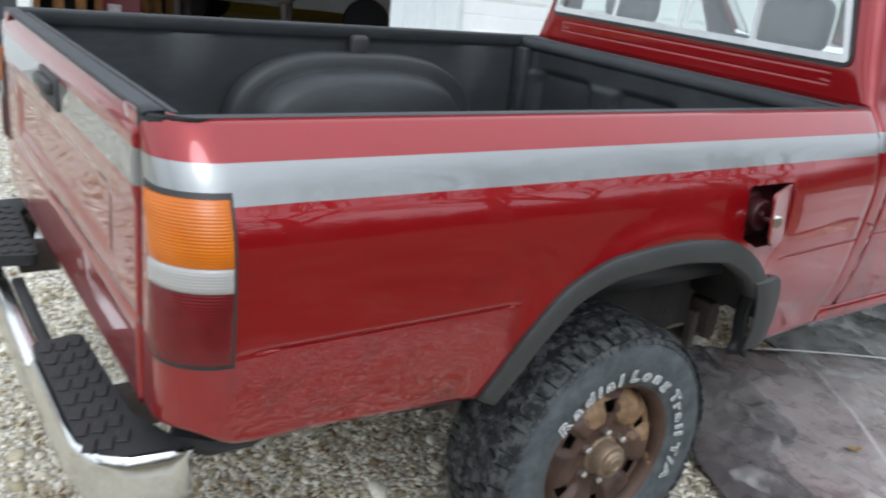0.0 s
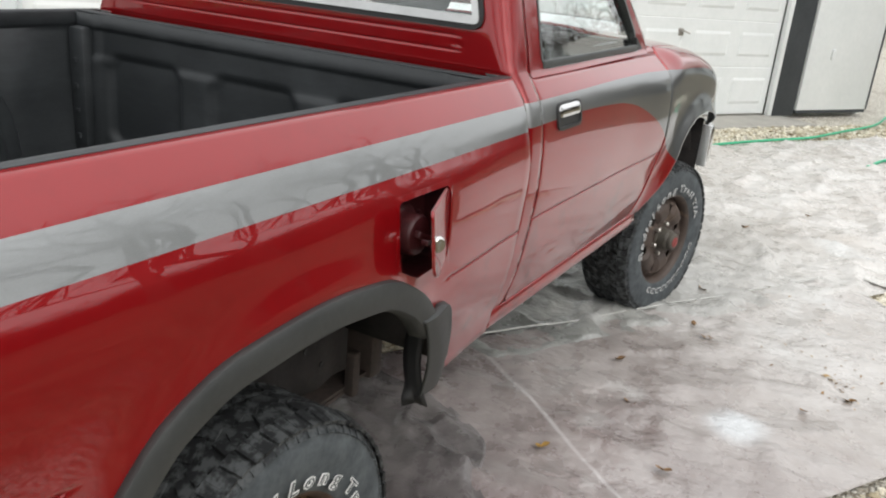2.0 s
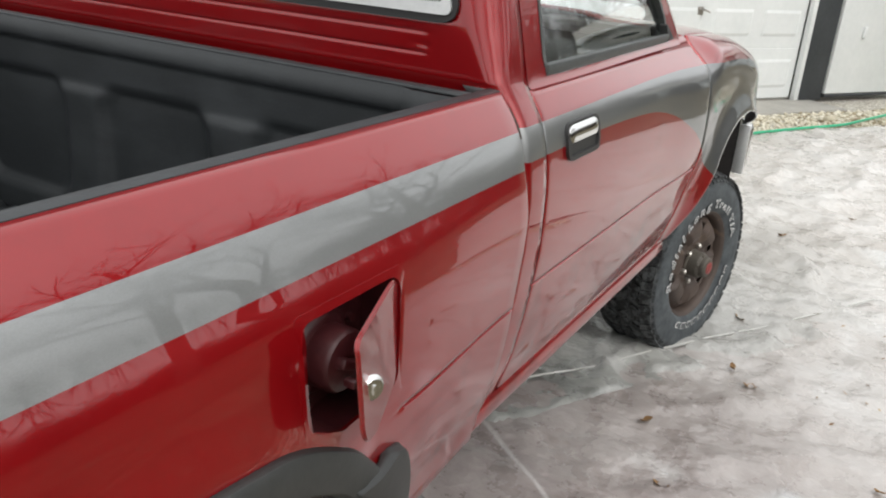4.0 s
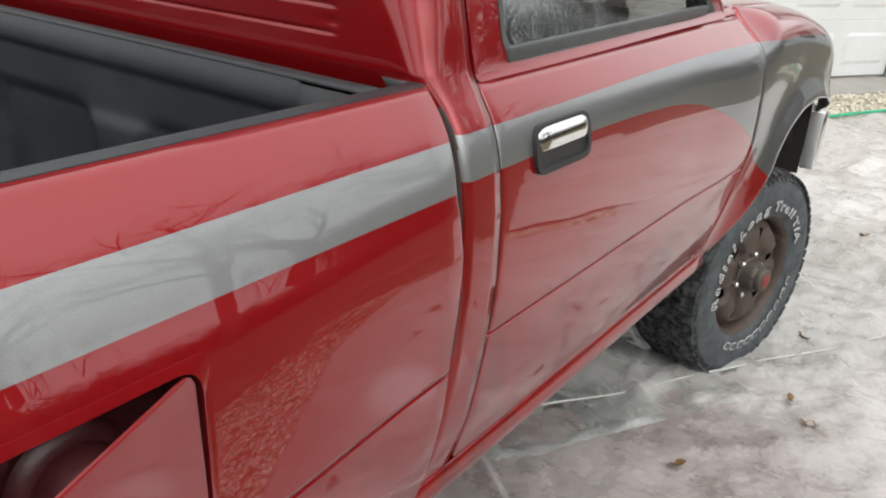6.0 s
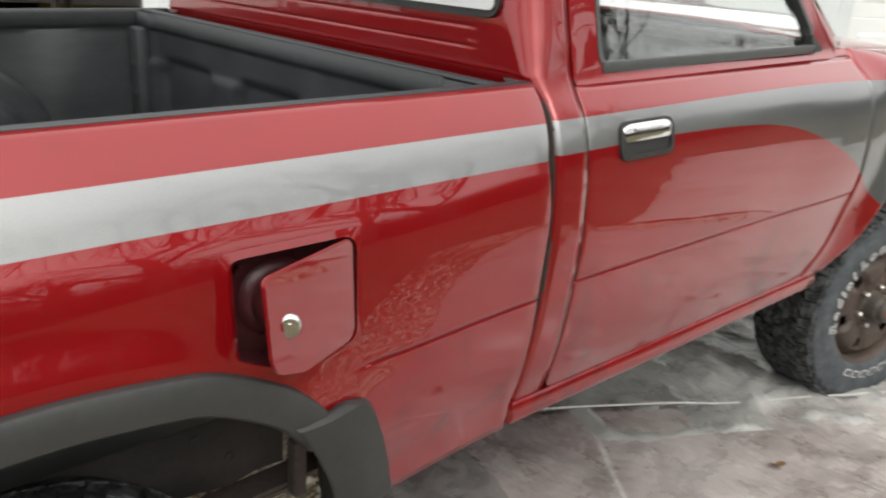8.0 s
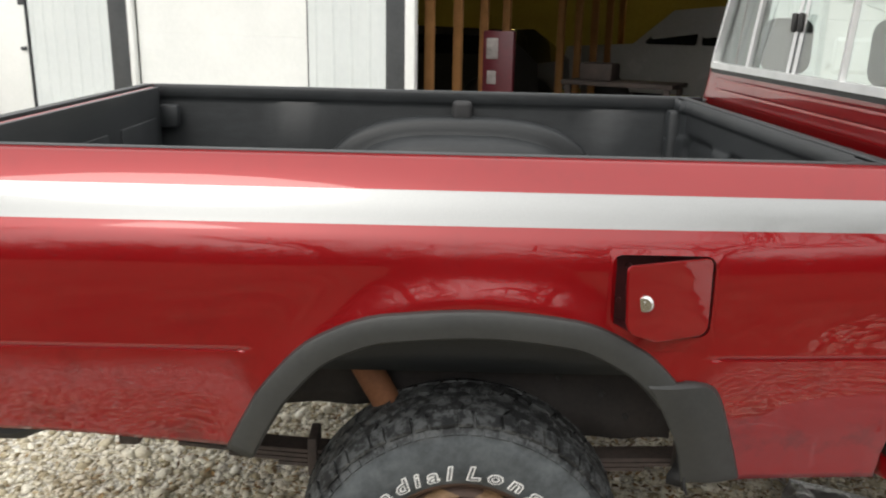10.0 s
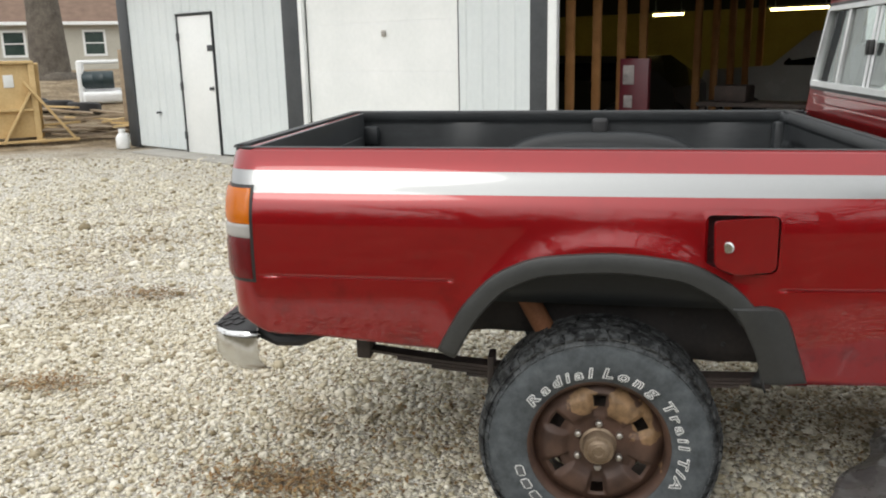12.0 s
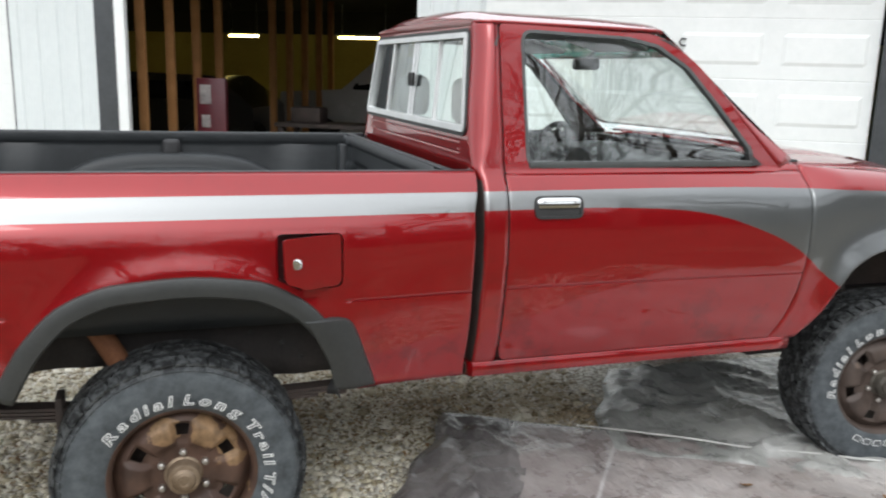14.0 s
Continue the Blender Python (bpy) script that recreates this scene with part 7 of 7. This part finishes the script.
def film_material(name, c_dirty, c_clean, tone, stain, pale=(0.62, 0.60, 0.57), reach=(1.0, 3.0), marks=False, gloss=0.9):
    """Dusty polythene film: pale, crinkled, half glossy, with dull stains and paint dust."""
    m, nt, b = mat_base(name, c_clean, 0.35)
    v = coords(nt)
    n1 = noise_tex(nt, v, 1.3, 6, 0.6)
    n2 = noise_tex(nt, v, 7.0, 5, 0.65)
    n3 = noise_tex(nt, v, 0.55, 3, 0.5)
    f = math_node(nt, 'ADD', math_node(nt, 'MULTIPLY', n1, 0.6), math_node(nt, 'MULTIPLY', n2, 0.4))
    base = ramp(nt, f, [(0.36, c_dirty), (0.62, c_clean)])
    spots = ramp(nt, n3, [(0.45, (0, 0, 0)), (0.68, (1, 1, 1))])
    col = mix_rgb(nt, math_node(nt, 'MULTIPLY', spots, stain), base, tone)
    # paint dust lies thick beside the truck and thins out away from it
    sep = nt.nodes.new("ShaderNodeSeparateXYZ")
    nt.links.new(v, sep.inputs[0])
    off = math_node(nt, 'SUBTRACT', math_node(nt, 'MULTIPLY', sep.outputs["X"], 0.62), math_node(nt, 'MULTIPLY', sep.outputs["Y"], 0.78))
    off = math_node(nt, 'ADD', off, math_node(nt, 'MULTIPLY', math_node(nt, 'SUBTRACT', n1, 0.5), 1.6))
    far = math_node(nt, 'DIVIDE', math_node(nt, 'SUBTRACT', off, reach[0]), reach[1] - reach[0])
    far = ramp(nt, far, [(0.0, (0, 0, 0)), (1.0, (1, 1, 1))])
    palec = mix_rgb(nt, ramp(nt, f, [(0.38, (0, 0, 0)), (0.60, (1, 1, 1))]), tuple(c * k for c, k in zip(pale, (0.74, 0.70, 0.66))), pale)
    col = mix_rgb(nt, math_node(nt, 'MULTIPLY', far, 0.95), col, palec)
    milk = ramp(nt, noise_tex(nt, v, 2.2, 4, 0.5), [(0.62, (0, 0, 0)), (0.74, (0.8, 0.8, 0.8))])
    col = mix_rgb(nt, milk, col, (0.62, 0.62, 0.60))
    if marks:
        # one soft-edged milky pale blot
        bx, by = math_node(nt, 'SUBTRACT', sep.outputs["X"], 3.255), math_node(nt, 'SUBTRACT', sep.outputs["Y"], 0.69)
        br = math_node(nt, 'SQRT', math_node(nt, 'ADD', math_node(nt, 'MULTIPLY', bx, bx), math_node(nt, 'MULTIPLY', by, by)))
        br = math_node(nt, 'ADD', br, math_node(nt, 'MULTIPLY', math_node(nt, 'SUBTRACT', n2, 0.5), 0.10))
        # a straight pale fold mark
        fold = math_node(nt, 'SUBTRACT', math_node(nt, 'MULTIPLY', math_node(nt, 'SUBTRACT', sep.outputs["X"], 3.19), 0.8034), math_node(nt, 'MULTIPLY', math_node(nt, 'SUBTRACT', sep.outputs["Y"], 1.675), 0.5955))
        fold = math_node(nt, 'ADD', math_node(nt, 'ABSOLUTE', fold), math_node(nt, 'MULTIPLY', math_node(nt, 'SUBTRACT', n2, 0.5), 0.008))
        blot = ramp(nt, br, [(0.055, (0.85, 0.85, 0.85)), (0.135, (0, 0, 0))])
        col = mix_rgb(nt, blot, col, (0.62, 0.65, 0.66))
        col = mix_rgb(nt, ramp(nt, fold, [(0.003, (0.75, 0.75, 0.75)), (0.010, (0, 0, 0))]), col, (0.56, 0.54, 0.53))
    nt.links.new(col, b.inputs["Base Color"])
    nt.links.new(math_node(nt, 'ADD', 0.08, math_node(nt, 'MULTIPLY', n2, 0.42)), b.inputs["Roughness"])
    b.inputs["Specular IOR Level"].default_value = gloss
    mp = nt.nodes.new("ShaderNodeMapping")
    mp.inputs["Scale"].default_value = (1.0, 0.45, 1.0)
    mp.inputs["Rotation"].default_value = (0, 0, 0.6)
    nt.links.new(v, mp.inputs["Vector"])
    w = noise_tex(nt, mp.outputs["Vector"], 9, 3, 0.5)
    w2 = noise_tex(nt, v, 28, 3, 0.55)
    bump(nt, b, math_node(nt, 'ADD', w, math_node(nt, 'MULTIPLY', w2, 0.22)), 0.75, 0.035)
    return m


FILM_A = film_material("dusty_film", (0.11, 0.080, 0.080), (0.37, 0.325, 0.315), (0.120, 0.068, 0.075), 0.9, pale=(0.52, 0.50, 0.475), reach=(0.25, 2.2), marks=True)
FILM_B = film_material("clear_film", (0.15, 0.155, 0.145), (0.38, 0.385, 0.365), (0.13, 0.125, 0.11), 0.5, reach=(0.9, 3.2))
FILM_C = film_material("pale_film", (0.42, 0.39, 0.35), (0.64, 0.625, 0.59), (0.36, 0.30, 0.23), 0.5, pale=(0.63, 0.62, 0.585), reach=(1.0, 3.0))
# film darkened in colour for the truck's dark reflection on it
FILM_D = film_material("darkened_film", (0.075, 0.068, 0.068), (0.24, 0.222, 0.216), (0.080, 0.060, 0.060), 0.6, reach=(3.0, 6.0), gloss=0.4)
FILM_EDGE = noisy("film_edge", (0.46, 0.46, 0.44), (0.60, 0.60, 0.57), 10, 0.4, 0.1)


def crease(x, y):
    """Height of the film's wrinkles, in metres."""
    p = Vector((x * 2.1, y * 2.1, 0.0))
    w = 1 - abs(noise.noise(p)) * 2.2
    q = 1 - abs(noise.noise(Vector((x * 5.0 + 7, y * 3.2, 1.3)))) * 2.4
    r = 1 - abs(noise.noise(Vector((x * 9.0, y * 11.0, 5.0)))) * 2.6
    return 0.016 * max(w, 0) ** 3 + 0.013 * max(q, 0) ** 3 + 0.005 * max(r, 0) ** 2 + 0.004 * noise.noise(Vector((x * 1.1, y * 1.1, 4.0)))


def sheet(name, label, mat_, a0, a1, n0, n1, lift, cell, rough_left=0.0, amp=1.0):
    """A wrinkled sheet between a0(n), a1(n) along and n0(a), n1(a) across."""
    am, ax = a0(0), a1(0)
    na = int((ax - am) / cell)
    nn = int((n1((am + ax) / 2) - n0((am + ax) / 2)) / cell)

    def fn(i, j):
        s, t = i / na, j / nn
        a = am + (ax - am) * s
        lo, hi = n0(a), n1(a)
        n = lo + (hi - lo) * t
        a = a0(n) + (a1(n) - a0(n)) * s
        p = yard(a, n)
        edge = min(s * (ax - am), (1 - s) * (ax - am), t * (hi - lo), (1 - t) * (hi - lo))
        c = crease(p.x, p.y) * amp
        if s * (ax - am) < 0.55:
            c += rough_left * abs(noise.noise(Vector((p.x * 6.5, p.y * 2.5, 9.0)))) * (1 - s * (ax - am) / 0.55)
        z = lift + c * smooth01(edge / 0.08) + 0.004 * smooth01((0.03 - edge) / 0.03) * (1 + noise.noise(p * 4))
        return (p.x, p.y, z)
    bm = grid(fn, range(na + 1), range(nn + 1))
    face_out(bm, (0, 0, 1))
    ob = new(name, finish(bm, name, mat_, True, 60))
    ob.modifiers.new("thickness", 'SOLIDIFY').thickness = 0.0012
    return tagged(ob, label, "plastic sheet", "plastic sheets on the ground")


wob = lambda k, amp: (lambda q: amp * noise.noise(Vector((q * 1.3, k, 0.5))) + amp * 0.5 * noise.noise(Vector((q * 4.1, k, 2.5))))
wa, wb, wc, wd = wob(1, 0.06), wob(7, 0.05), wob(13, 0.08), wob(21, 0.10)
sheet("plastic_sheet", "clear crinkled plastic sheet under the front wheels", FILM_B, lambda n: 1.58 + wa(n), lambda n: 8.3 + wd(n), lambda a: 0.42, lambda a: 1.50 + min(max(a - 1.6, 0) * 0.48, 1.9) + wb(a), 0.006, 0.03, 0.05, 1.9)
sheet("plastic_sheet", "pale dusty plastic sheet spread ahead of the truck", FILM_C, lambda n: 4.12 + wc(n) * 1.4, lambda n: 9.5 + wd(n), lambda a: -0.28 + 0.8 * wd(a), lambda a: 0.74 + wb(a), 0.013, 0.05)
sheet("plastic_sheet", "grey plastic sheet stained with reddish paint dust", FILM_A, lambda n: 0.93 + wc(n), lambda n: 3.86 + wa(n) * 1.5, lambda a: -0.67 + wb(a), lambda a: 0.66 + 0.5 * wa(a), 0.014, 0.025, 0.08)

# extra sheet end that carries the darkened film
sheet("plastic_sheet", "crumpled plastic sheet end, darkened for the truck's reflection", FILM_D, lambda n: 0.90 + wc(n), lambda n: 1.22 + 1.8 * wd(n), lambda a: -0.66 + wb(a), lambda a: 0.65 + 0.5 * wa(a), 0.026, 0.016, 0.10, 1.7)


def edge_fold(pts, r, name, label):
    bm = bmesh.new()
    tube(bm, pts, r, 6)
    ob = new(name, finish(bm, name, FILM_EDGE))
    return tagged(ob, label, "sheet fold", "folded sheet edges")


edge_fold([yard(a, 0.655 + 0.5 * wa(a), 0.031 + 0.005 * noise.noise(Vector((a * 3, 0, 0)))) for a in lin(1.50, 3.84, 70)], 0.0034, "sheet_fold", "pale rolled edge of a plastic sheet")

# green hose
HOSE = noisy("green_hose", (0.02, 0.34, 0.17), (0.04, 0.46, 0.25), 6, 0.45, 0.05)
bm = bmesh.new()
hp = spline([(5.6, 0.12), (6.8, -0.22), (7.5, -0.50), (8.1, -0.86), (8.76, -1.10), (10.0, -1.35), (12.0, -1.7)])
tube(bm, [tuple(TM @ Vector((x, hp(x) + 0.04 * math.sin(x * 3.1), 0.035))) for x in lin(5.6, 12.0, 60)], 0.013, 8)
h = new("garden_hose", finish(bm, "garden_hose", HOSE))
tagged(h, "green garden hose lying across the sheets and gravel", "hose")
bm = bmesh.new()
tube(bm, [tuple(TM @ Vector((7.0 + 0.35 * q, -1.42 - 0.12 * q + 0.05 * math.sin(q), 0.035))) for q in range(10)], 0.013, 8)
h = new("garden_hose", finish(bm, "garden_hose", HOSE))
tagged(h, "green garden hose lying on the pale sheet", "hose")

# dead leaves and bits on the sheets
LEAF = noisy("dead_leaf", (0.13, 0.07, 0.03), (0.30, 0.17, 0.06), 20, 0.8, 0.2)
LEAF_Y = noisy("yellow_leaf", (0.30, 0.17, 0.03), (0.42, 0.26, 0.07), 20, 0.8, 0.2)
rl = random.Random(11)


def leaf_mesh(seed):
    r = random.Random(seed)
    bm = bmesh.new()
    for k in range(3):
        a0 = r.uniform(0, 6.28)
        ln, wd, cu = r.uniform(0.03, 0.05), r.uniform(0.012, 0.02), r.uniform(0.2, 0.7)
        pts = []
        for i in range(6):
            t = i / 5
            w = wd * math.sin(math.pi * min(0.06 + t * 0.94, 1)) * (1 + 0.3 * r.uniform(-1, 1))
            row = []
            for sgn in (-1, 0, 1):
                x, y = t * ln, sgn * w
                z = cu * ln * t * t + 0.3 * abs(y)
                row.append(bm.verts.new((x * math.cos(a0) - y * math.sin(a0), x * math.sin(a0) + y * math.cos(a0), 0.004 + z)))
            pts.append(row)
        for q, w in zip(pts, pts[1:]):
            for i in range(2):
                bm.faces.new((q[i], q[i + 1], w[i + 1], w[i]))
    return bm


LEAVES = [finish(leaf_mesh(60 + k), "dead_leaf", LEAF) for k in range(5)]
LEAF_YM = finish(leaf_mesh(99), "dead_leaf", LEAF_Y)
spots = [(1.24, -0.85, 1), (1.35, -1.22, 0), (2.82, -1.03, 0), (2.55, -1.02, 0), (2.45, -1.10, 0), (3.02, -0.95, 0), (2.25, -1.68, 0), (2.05, -1.55, 0), (2.4, -1.6, 1), (0.95, -0.62, 0), (1.7, -1.0, 0), (2.0, -0.85, 0), (3.3, -1.2, 0), (1.1, -0.42, 0),
         (4.3, -0.9, 0), (4.9, -1.2, 0), (3.9, -0.6, 0)]
for k, (x, y, yel) in enumerate(spots):
    ob = new("dead_leaf", LEAF_YM if yel else LEAVES[k % 5])
    p = TM @ Vector((x, y, 0))
    ob.matrix_world = pose(p.x, p.y, 0.020 + 0.004 * (k % 2), 0, 0, 77 * k) @ Matrix.Scale(0.75, 4)
    tagged(ob, "yellow dead leaf on the sheet" if yel else "curled brown dead leaf on the sheet", "leaf", "dead leaves on the sheets")


# ---------------------------------------------------------------- loose stones
def stones_material():
    m, nt, b = mat_base("limestone_chips", (0.5, 0.47, 0.42), 0.85)
    g = nt.nodes.new("ShaderNodeNewGeometry")
    v = coords(nt)
    tone = ramp(nt, g.outputs["Random Per Island"], [(0.0, (0.20, 0.155, 0.085)), (0.16, (0.44, 0.385, 0.265)), (0.5, (0.64, 0.59, 0.465)), (1.0, (0.82, 0.785, 0.68))])
    damp = ramp(nt, noise_tex(nt, v, 0.7, 5, 0.6), [(0.54, (1, 1, 1)), (0.70, (0.50, 0.42, 0.32))])
    grain = ramp(nt, noise_tex(nt, v, 120, 3), [(0.3, (0.8, 0.8, 0.8)), (0.7, (1.1, 1.1, 1.1))])
    col = mix_rgb(nt, 1.0, mix_rgb(nt, 1.0, tone, damp, 'MULTIPLY'), grain, 'MULTIPLY')
    nt.links.new(col, b.inputs["Base Color"])
    return m


def on_sheet(x, y):
    q = TM.inverted() @ Vector((x, y, 0))
    a = q.x * ca2 - q.y * sa2
    n = q.x * sa2 + q.y * ca2
    return (0.95 < a < 3.86 and -0.66 < n < 0.64) or (1.62 < a < 8.2 and 0.45 < n < 1.46 + min(max(a - 1.6, 0) * 0.48, 1.9)) or (4.2 < a < 9.5 and -1.3 < n < 0.7)


def scatter(name, count, region, size, seed, label):
    """One heap of angular chips, as a single mesh."""
    rs = np.random.RandomState(seed)
    t = (1 + 5 ** 0.5) / 2
    ico = np.array([(-1, t, 0), (1, t, 0), (-1, -t, 0), (1, -t, 0), (0, -1, t), (0, 1, t), (0, -1, -t), (0, 1, -t), (t, 0, -1), (t, 0, 1), (-t, 0, -1), (-t, 0, 1)], float) / 1.9
    tri = np.array([(0, 11, 5), (0, 5, 1), (0, 1, 7), (0, 7, 10), (0, 10, 11), (1, 5, 9), (5, 11, 4), (11, 10, 2), (10, 7, 6), (7, 1, 8), (3, 9, 4), (3, 4, 2), (3, 2, 6), (3, 6, 8), (3, 8, 9), (4, 9, 5), (2, 4, 11), (6, 2, 10), (8, 6, 7), (9, 8, 1)])
    xy = region(rs, count)
    keep = np.array([not on_sheet(x, y) for x, y in xy])
    xy = xy[keep]
    k = len(xy)
    r = size[0] * np.exp(rs.normal(0, size[1], k))
    sc = rs.uniform(0.65, 1.25, (k, 1, 3)) * np.array([1.15, 0.95, 0.62])
    v = ico[None] * sc * (1 + rs.uniform(-0.22, 0.22, (k, 12, 1)))
    ang = rs.uniform(0, 2 * np.pi, k)
    tl = rs.normal(0, 0.45, k)
    c, s, ct, st = np.cos(ang), np.sin(ang), np.cos(tl), np.sin(tl)
    y1, z1 = v[..., 1] * ct[:, None] - v[..., 2] * st[:, None], v[..., 1] * st[:, None] + v[..., 2] * ct[:, None]
    x2, y2 = v[..., 0] * c[:, None] - y1 * s[:, None], v[..., 0] * s[:, None] + y1 * c[:, None]
    out = np.stack([x2, y2, z1], -1) * r[:, None, None]
    gz = np.array([ground_z(x, y) for x, y in xy])
    out += np.stack([xy[:, 0], xy[:, 1], gz + r * rs.uniform(0.05, 0.55, k)], -1)[:, None]
    me = bpy.data.meshes.new(name)
    me.vertices.add(k * 12)
    me.vertices.foreach_set("co", out.reshape(-1).astype(np.float32))
    faces = (tri[None] + 12 * np.arange(k)[:, None, None]).reshape(-1).astype(np.int32)
    me.loops.add(len(faces))
    me.loops.foreach_set("vertex_index", faces)
    me.polygons.add(k * 20)
    me.polygons.foreach_set("loop_start", np.arange(0, k * 60, 3, dtype=np.int32))
    me.update(calc_edges=True)
    me.materials.append(STONE)
    return tagged(new(name, me), label, "gravel", kind="stuff")


STONE = stones_material()


def near_region(rs, n):
    x = rs.uniform(-1.9, 3.3, n)
    y = rs.uniform(0.35, 3.6, n)
    return np.stack([x, y], 1)


def mid_region(rs, n):
    u = rs.uniform(0, 1, n)
    x = rs.uniform(-5.0, 3.4, n)
    y = 2.0 + 6.5 * u ** 1.4
    return np.stack([x, y], 1)


def strip_region(rs, n):
    s = rs.uniform(3.0, 10.5, n)
    d = rs.uniform(-1.7, -0.5, n)
    return np.stack([7.15 * SN + s * CS + d * SN, 7.15 * CS - s * SN + d * CS], 1)


def patch_region(rs, n):
    """Bare stones between two sheets and past their near edge."""
    a = np.concatenate([rs.uniform(3.7, 4.1, n // 2), rs.uniform(0.4, 4.2, n - n // 2)])
    c = np.concatenate([rs.uniform(-0.9, 0.8, n // 2), rs.uniform(-1.2, -0.6, n - n // 2)])
    p = [yard(q, w) for q, w in zip(a, c)]
    return np.array([(q.x, q.y) for q in p])


scatter("gravel_stones", 78000, near_region, (0.0072, 0.40), 1, "pale angular limestone chips")
scatter("gravel_stones", 34000, mid_region, (0.0098, 0.40), 2, "pale angular limestone chips farther off")


def far_region(rs, n):
    x = rs.uniform(-8.5, 0.0, n)
    y = 4.2 + 6.4 * rs.uniform(0, 1, n) ** 1.2
    return np.stack([x, y], 1)


scatter("gravel_stones", 17000, far_region, (0.0125, 0.40), 5, "pale limestone chips at the edge of the yard")
scatter("gravel_stones", 20000, strip_region, (0.0110, 0.42), 3, "larger pale stones along the building")
scatter("gravel_stones", 7000, patch_region, (0.011, 0.34), 4, "pale chips beside the sheets")

# leaf litter on the gravel
LITTER, nt_l, b_l = mat_base("leaf_crumbs", (0.2, 0.12, 0.05), 0.85)
g_l = nt_l.nodes.new("ShaderNodeNewGeometry")
nt_l.links.new(ramp(nt_l, g_l.outputs["Random Per Island"], [(0.0, (0.060, 0.038, 0.018)), (0.35, (0.16, 0.085, 0.030)), (0.75, (0.30, 0.175, 0.065)), (1.0, (0.44, 0.34, 0.19))]), b_l.inputs["Base Color"])
rs = np.random.RandomState(8)
bm = bmesh.new()
for k in range(6500):
    cx, cy, sp = ((-1.38, 3.68, 0.16), (0.36, 1.44, 0.15), (0.30, 1.47, 0.24), (-0.7, 2.6, 1.2), (1.9, 2.5, 0.6), (-2.8, 5.5, 1.9), (1.9, 2.1, 0.45), (-1.13, 2.2, 0.14), (0.75, 1.9, 0.4), (2.3, 3.0, 0.9), (1.6, 2.6, 0.9), (2.4, 2.3, 0.5))[k % 12]
    x, y = rs.normal(cx, sp), rs.normal(cy, sp * 0.45)
    if on_sheet(x, y):
        continue
    a, ln, wd = rs.uniform(0, 6.28), rs.uniform(0.004, 0.017), rs.uniform(0.002, 0.008)
    z = 0.010 + rs.uniform(0, 0.008)
    tilt = rs.uniform(-0.3, 0.5)
    pts = [(-ln, 0), (0, -wd), (ln, 0), (0, wd)]
    vs = [bm.verts.new((x + px * math.cos(a) - py * math.sin(a), y + px * math.sin(a) + py * math.cos(a), z + tilt * px + 0.3 * abs(py))) for px, py in pts]
    bm.faces.new((vs[0], vs[1], vs[2]))
    bm.faces.new((vs[0], vs[2], vs[3]))
# dirt and leaf crumbs that lie on the sheets
for k in range(90):
    cx, cy, sp = ((3.80, 0.40, 0.10), (4.13, 0.46, 0.10), (4.3, 0.55, 0.30))[k % 3]
    x, y = rs.normal(cx, sp), rs.normal(cy, sp * 0.6)
    a, ln, wd_ = rs.uniform(0, 6.28), rs.uniform(0.004, 0.014), rs.uniform(0.002, 0.006)
    z = 0.026 + rs.uniform(0, 0.010)
    vs = [bm.verts.new((x + px * math.cos(a) - py * math.sin(a), y + px * math.sin(a) + py * math.cos(a), z + 0.2 * px)) for px, py in ((-ln, 0), (0, -wd_), (ln, 0), (0, wd_))]
    bm.faces.new(vs)
tagged(new("leaf_litter", finish(bm, "leaf_litter", LITTER, False)), "scattered dead brown leaves on the gravel", "leaf litter", kind="stuff")
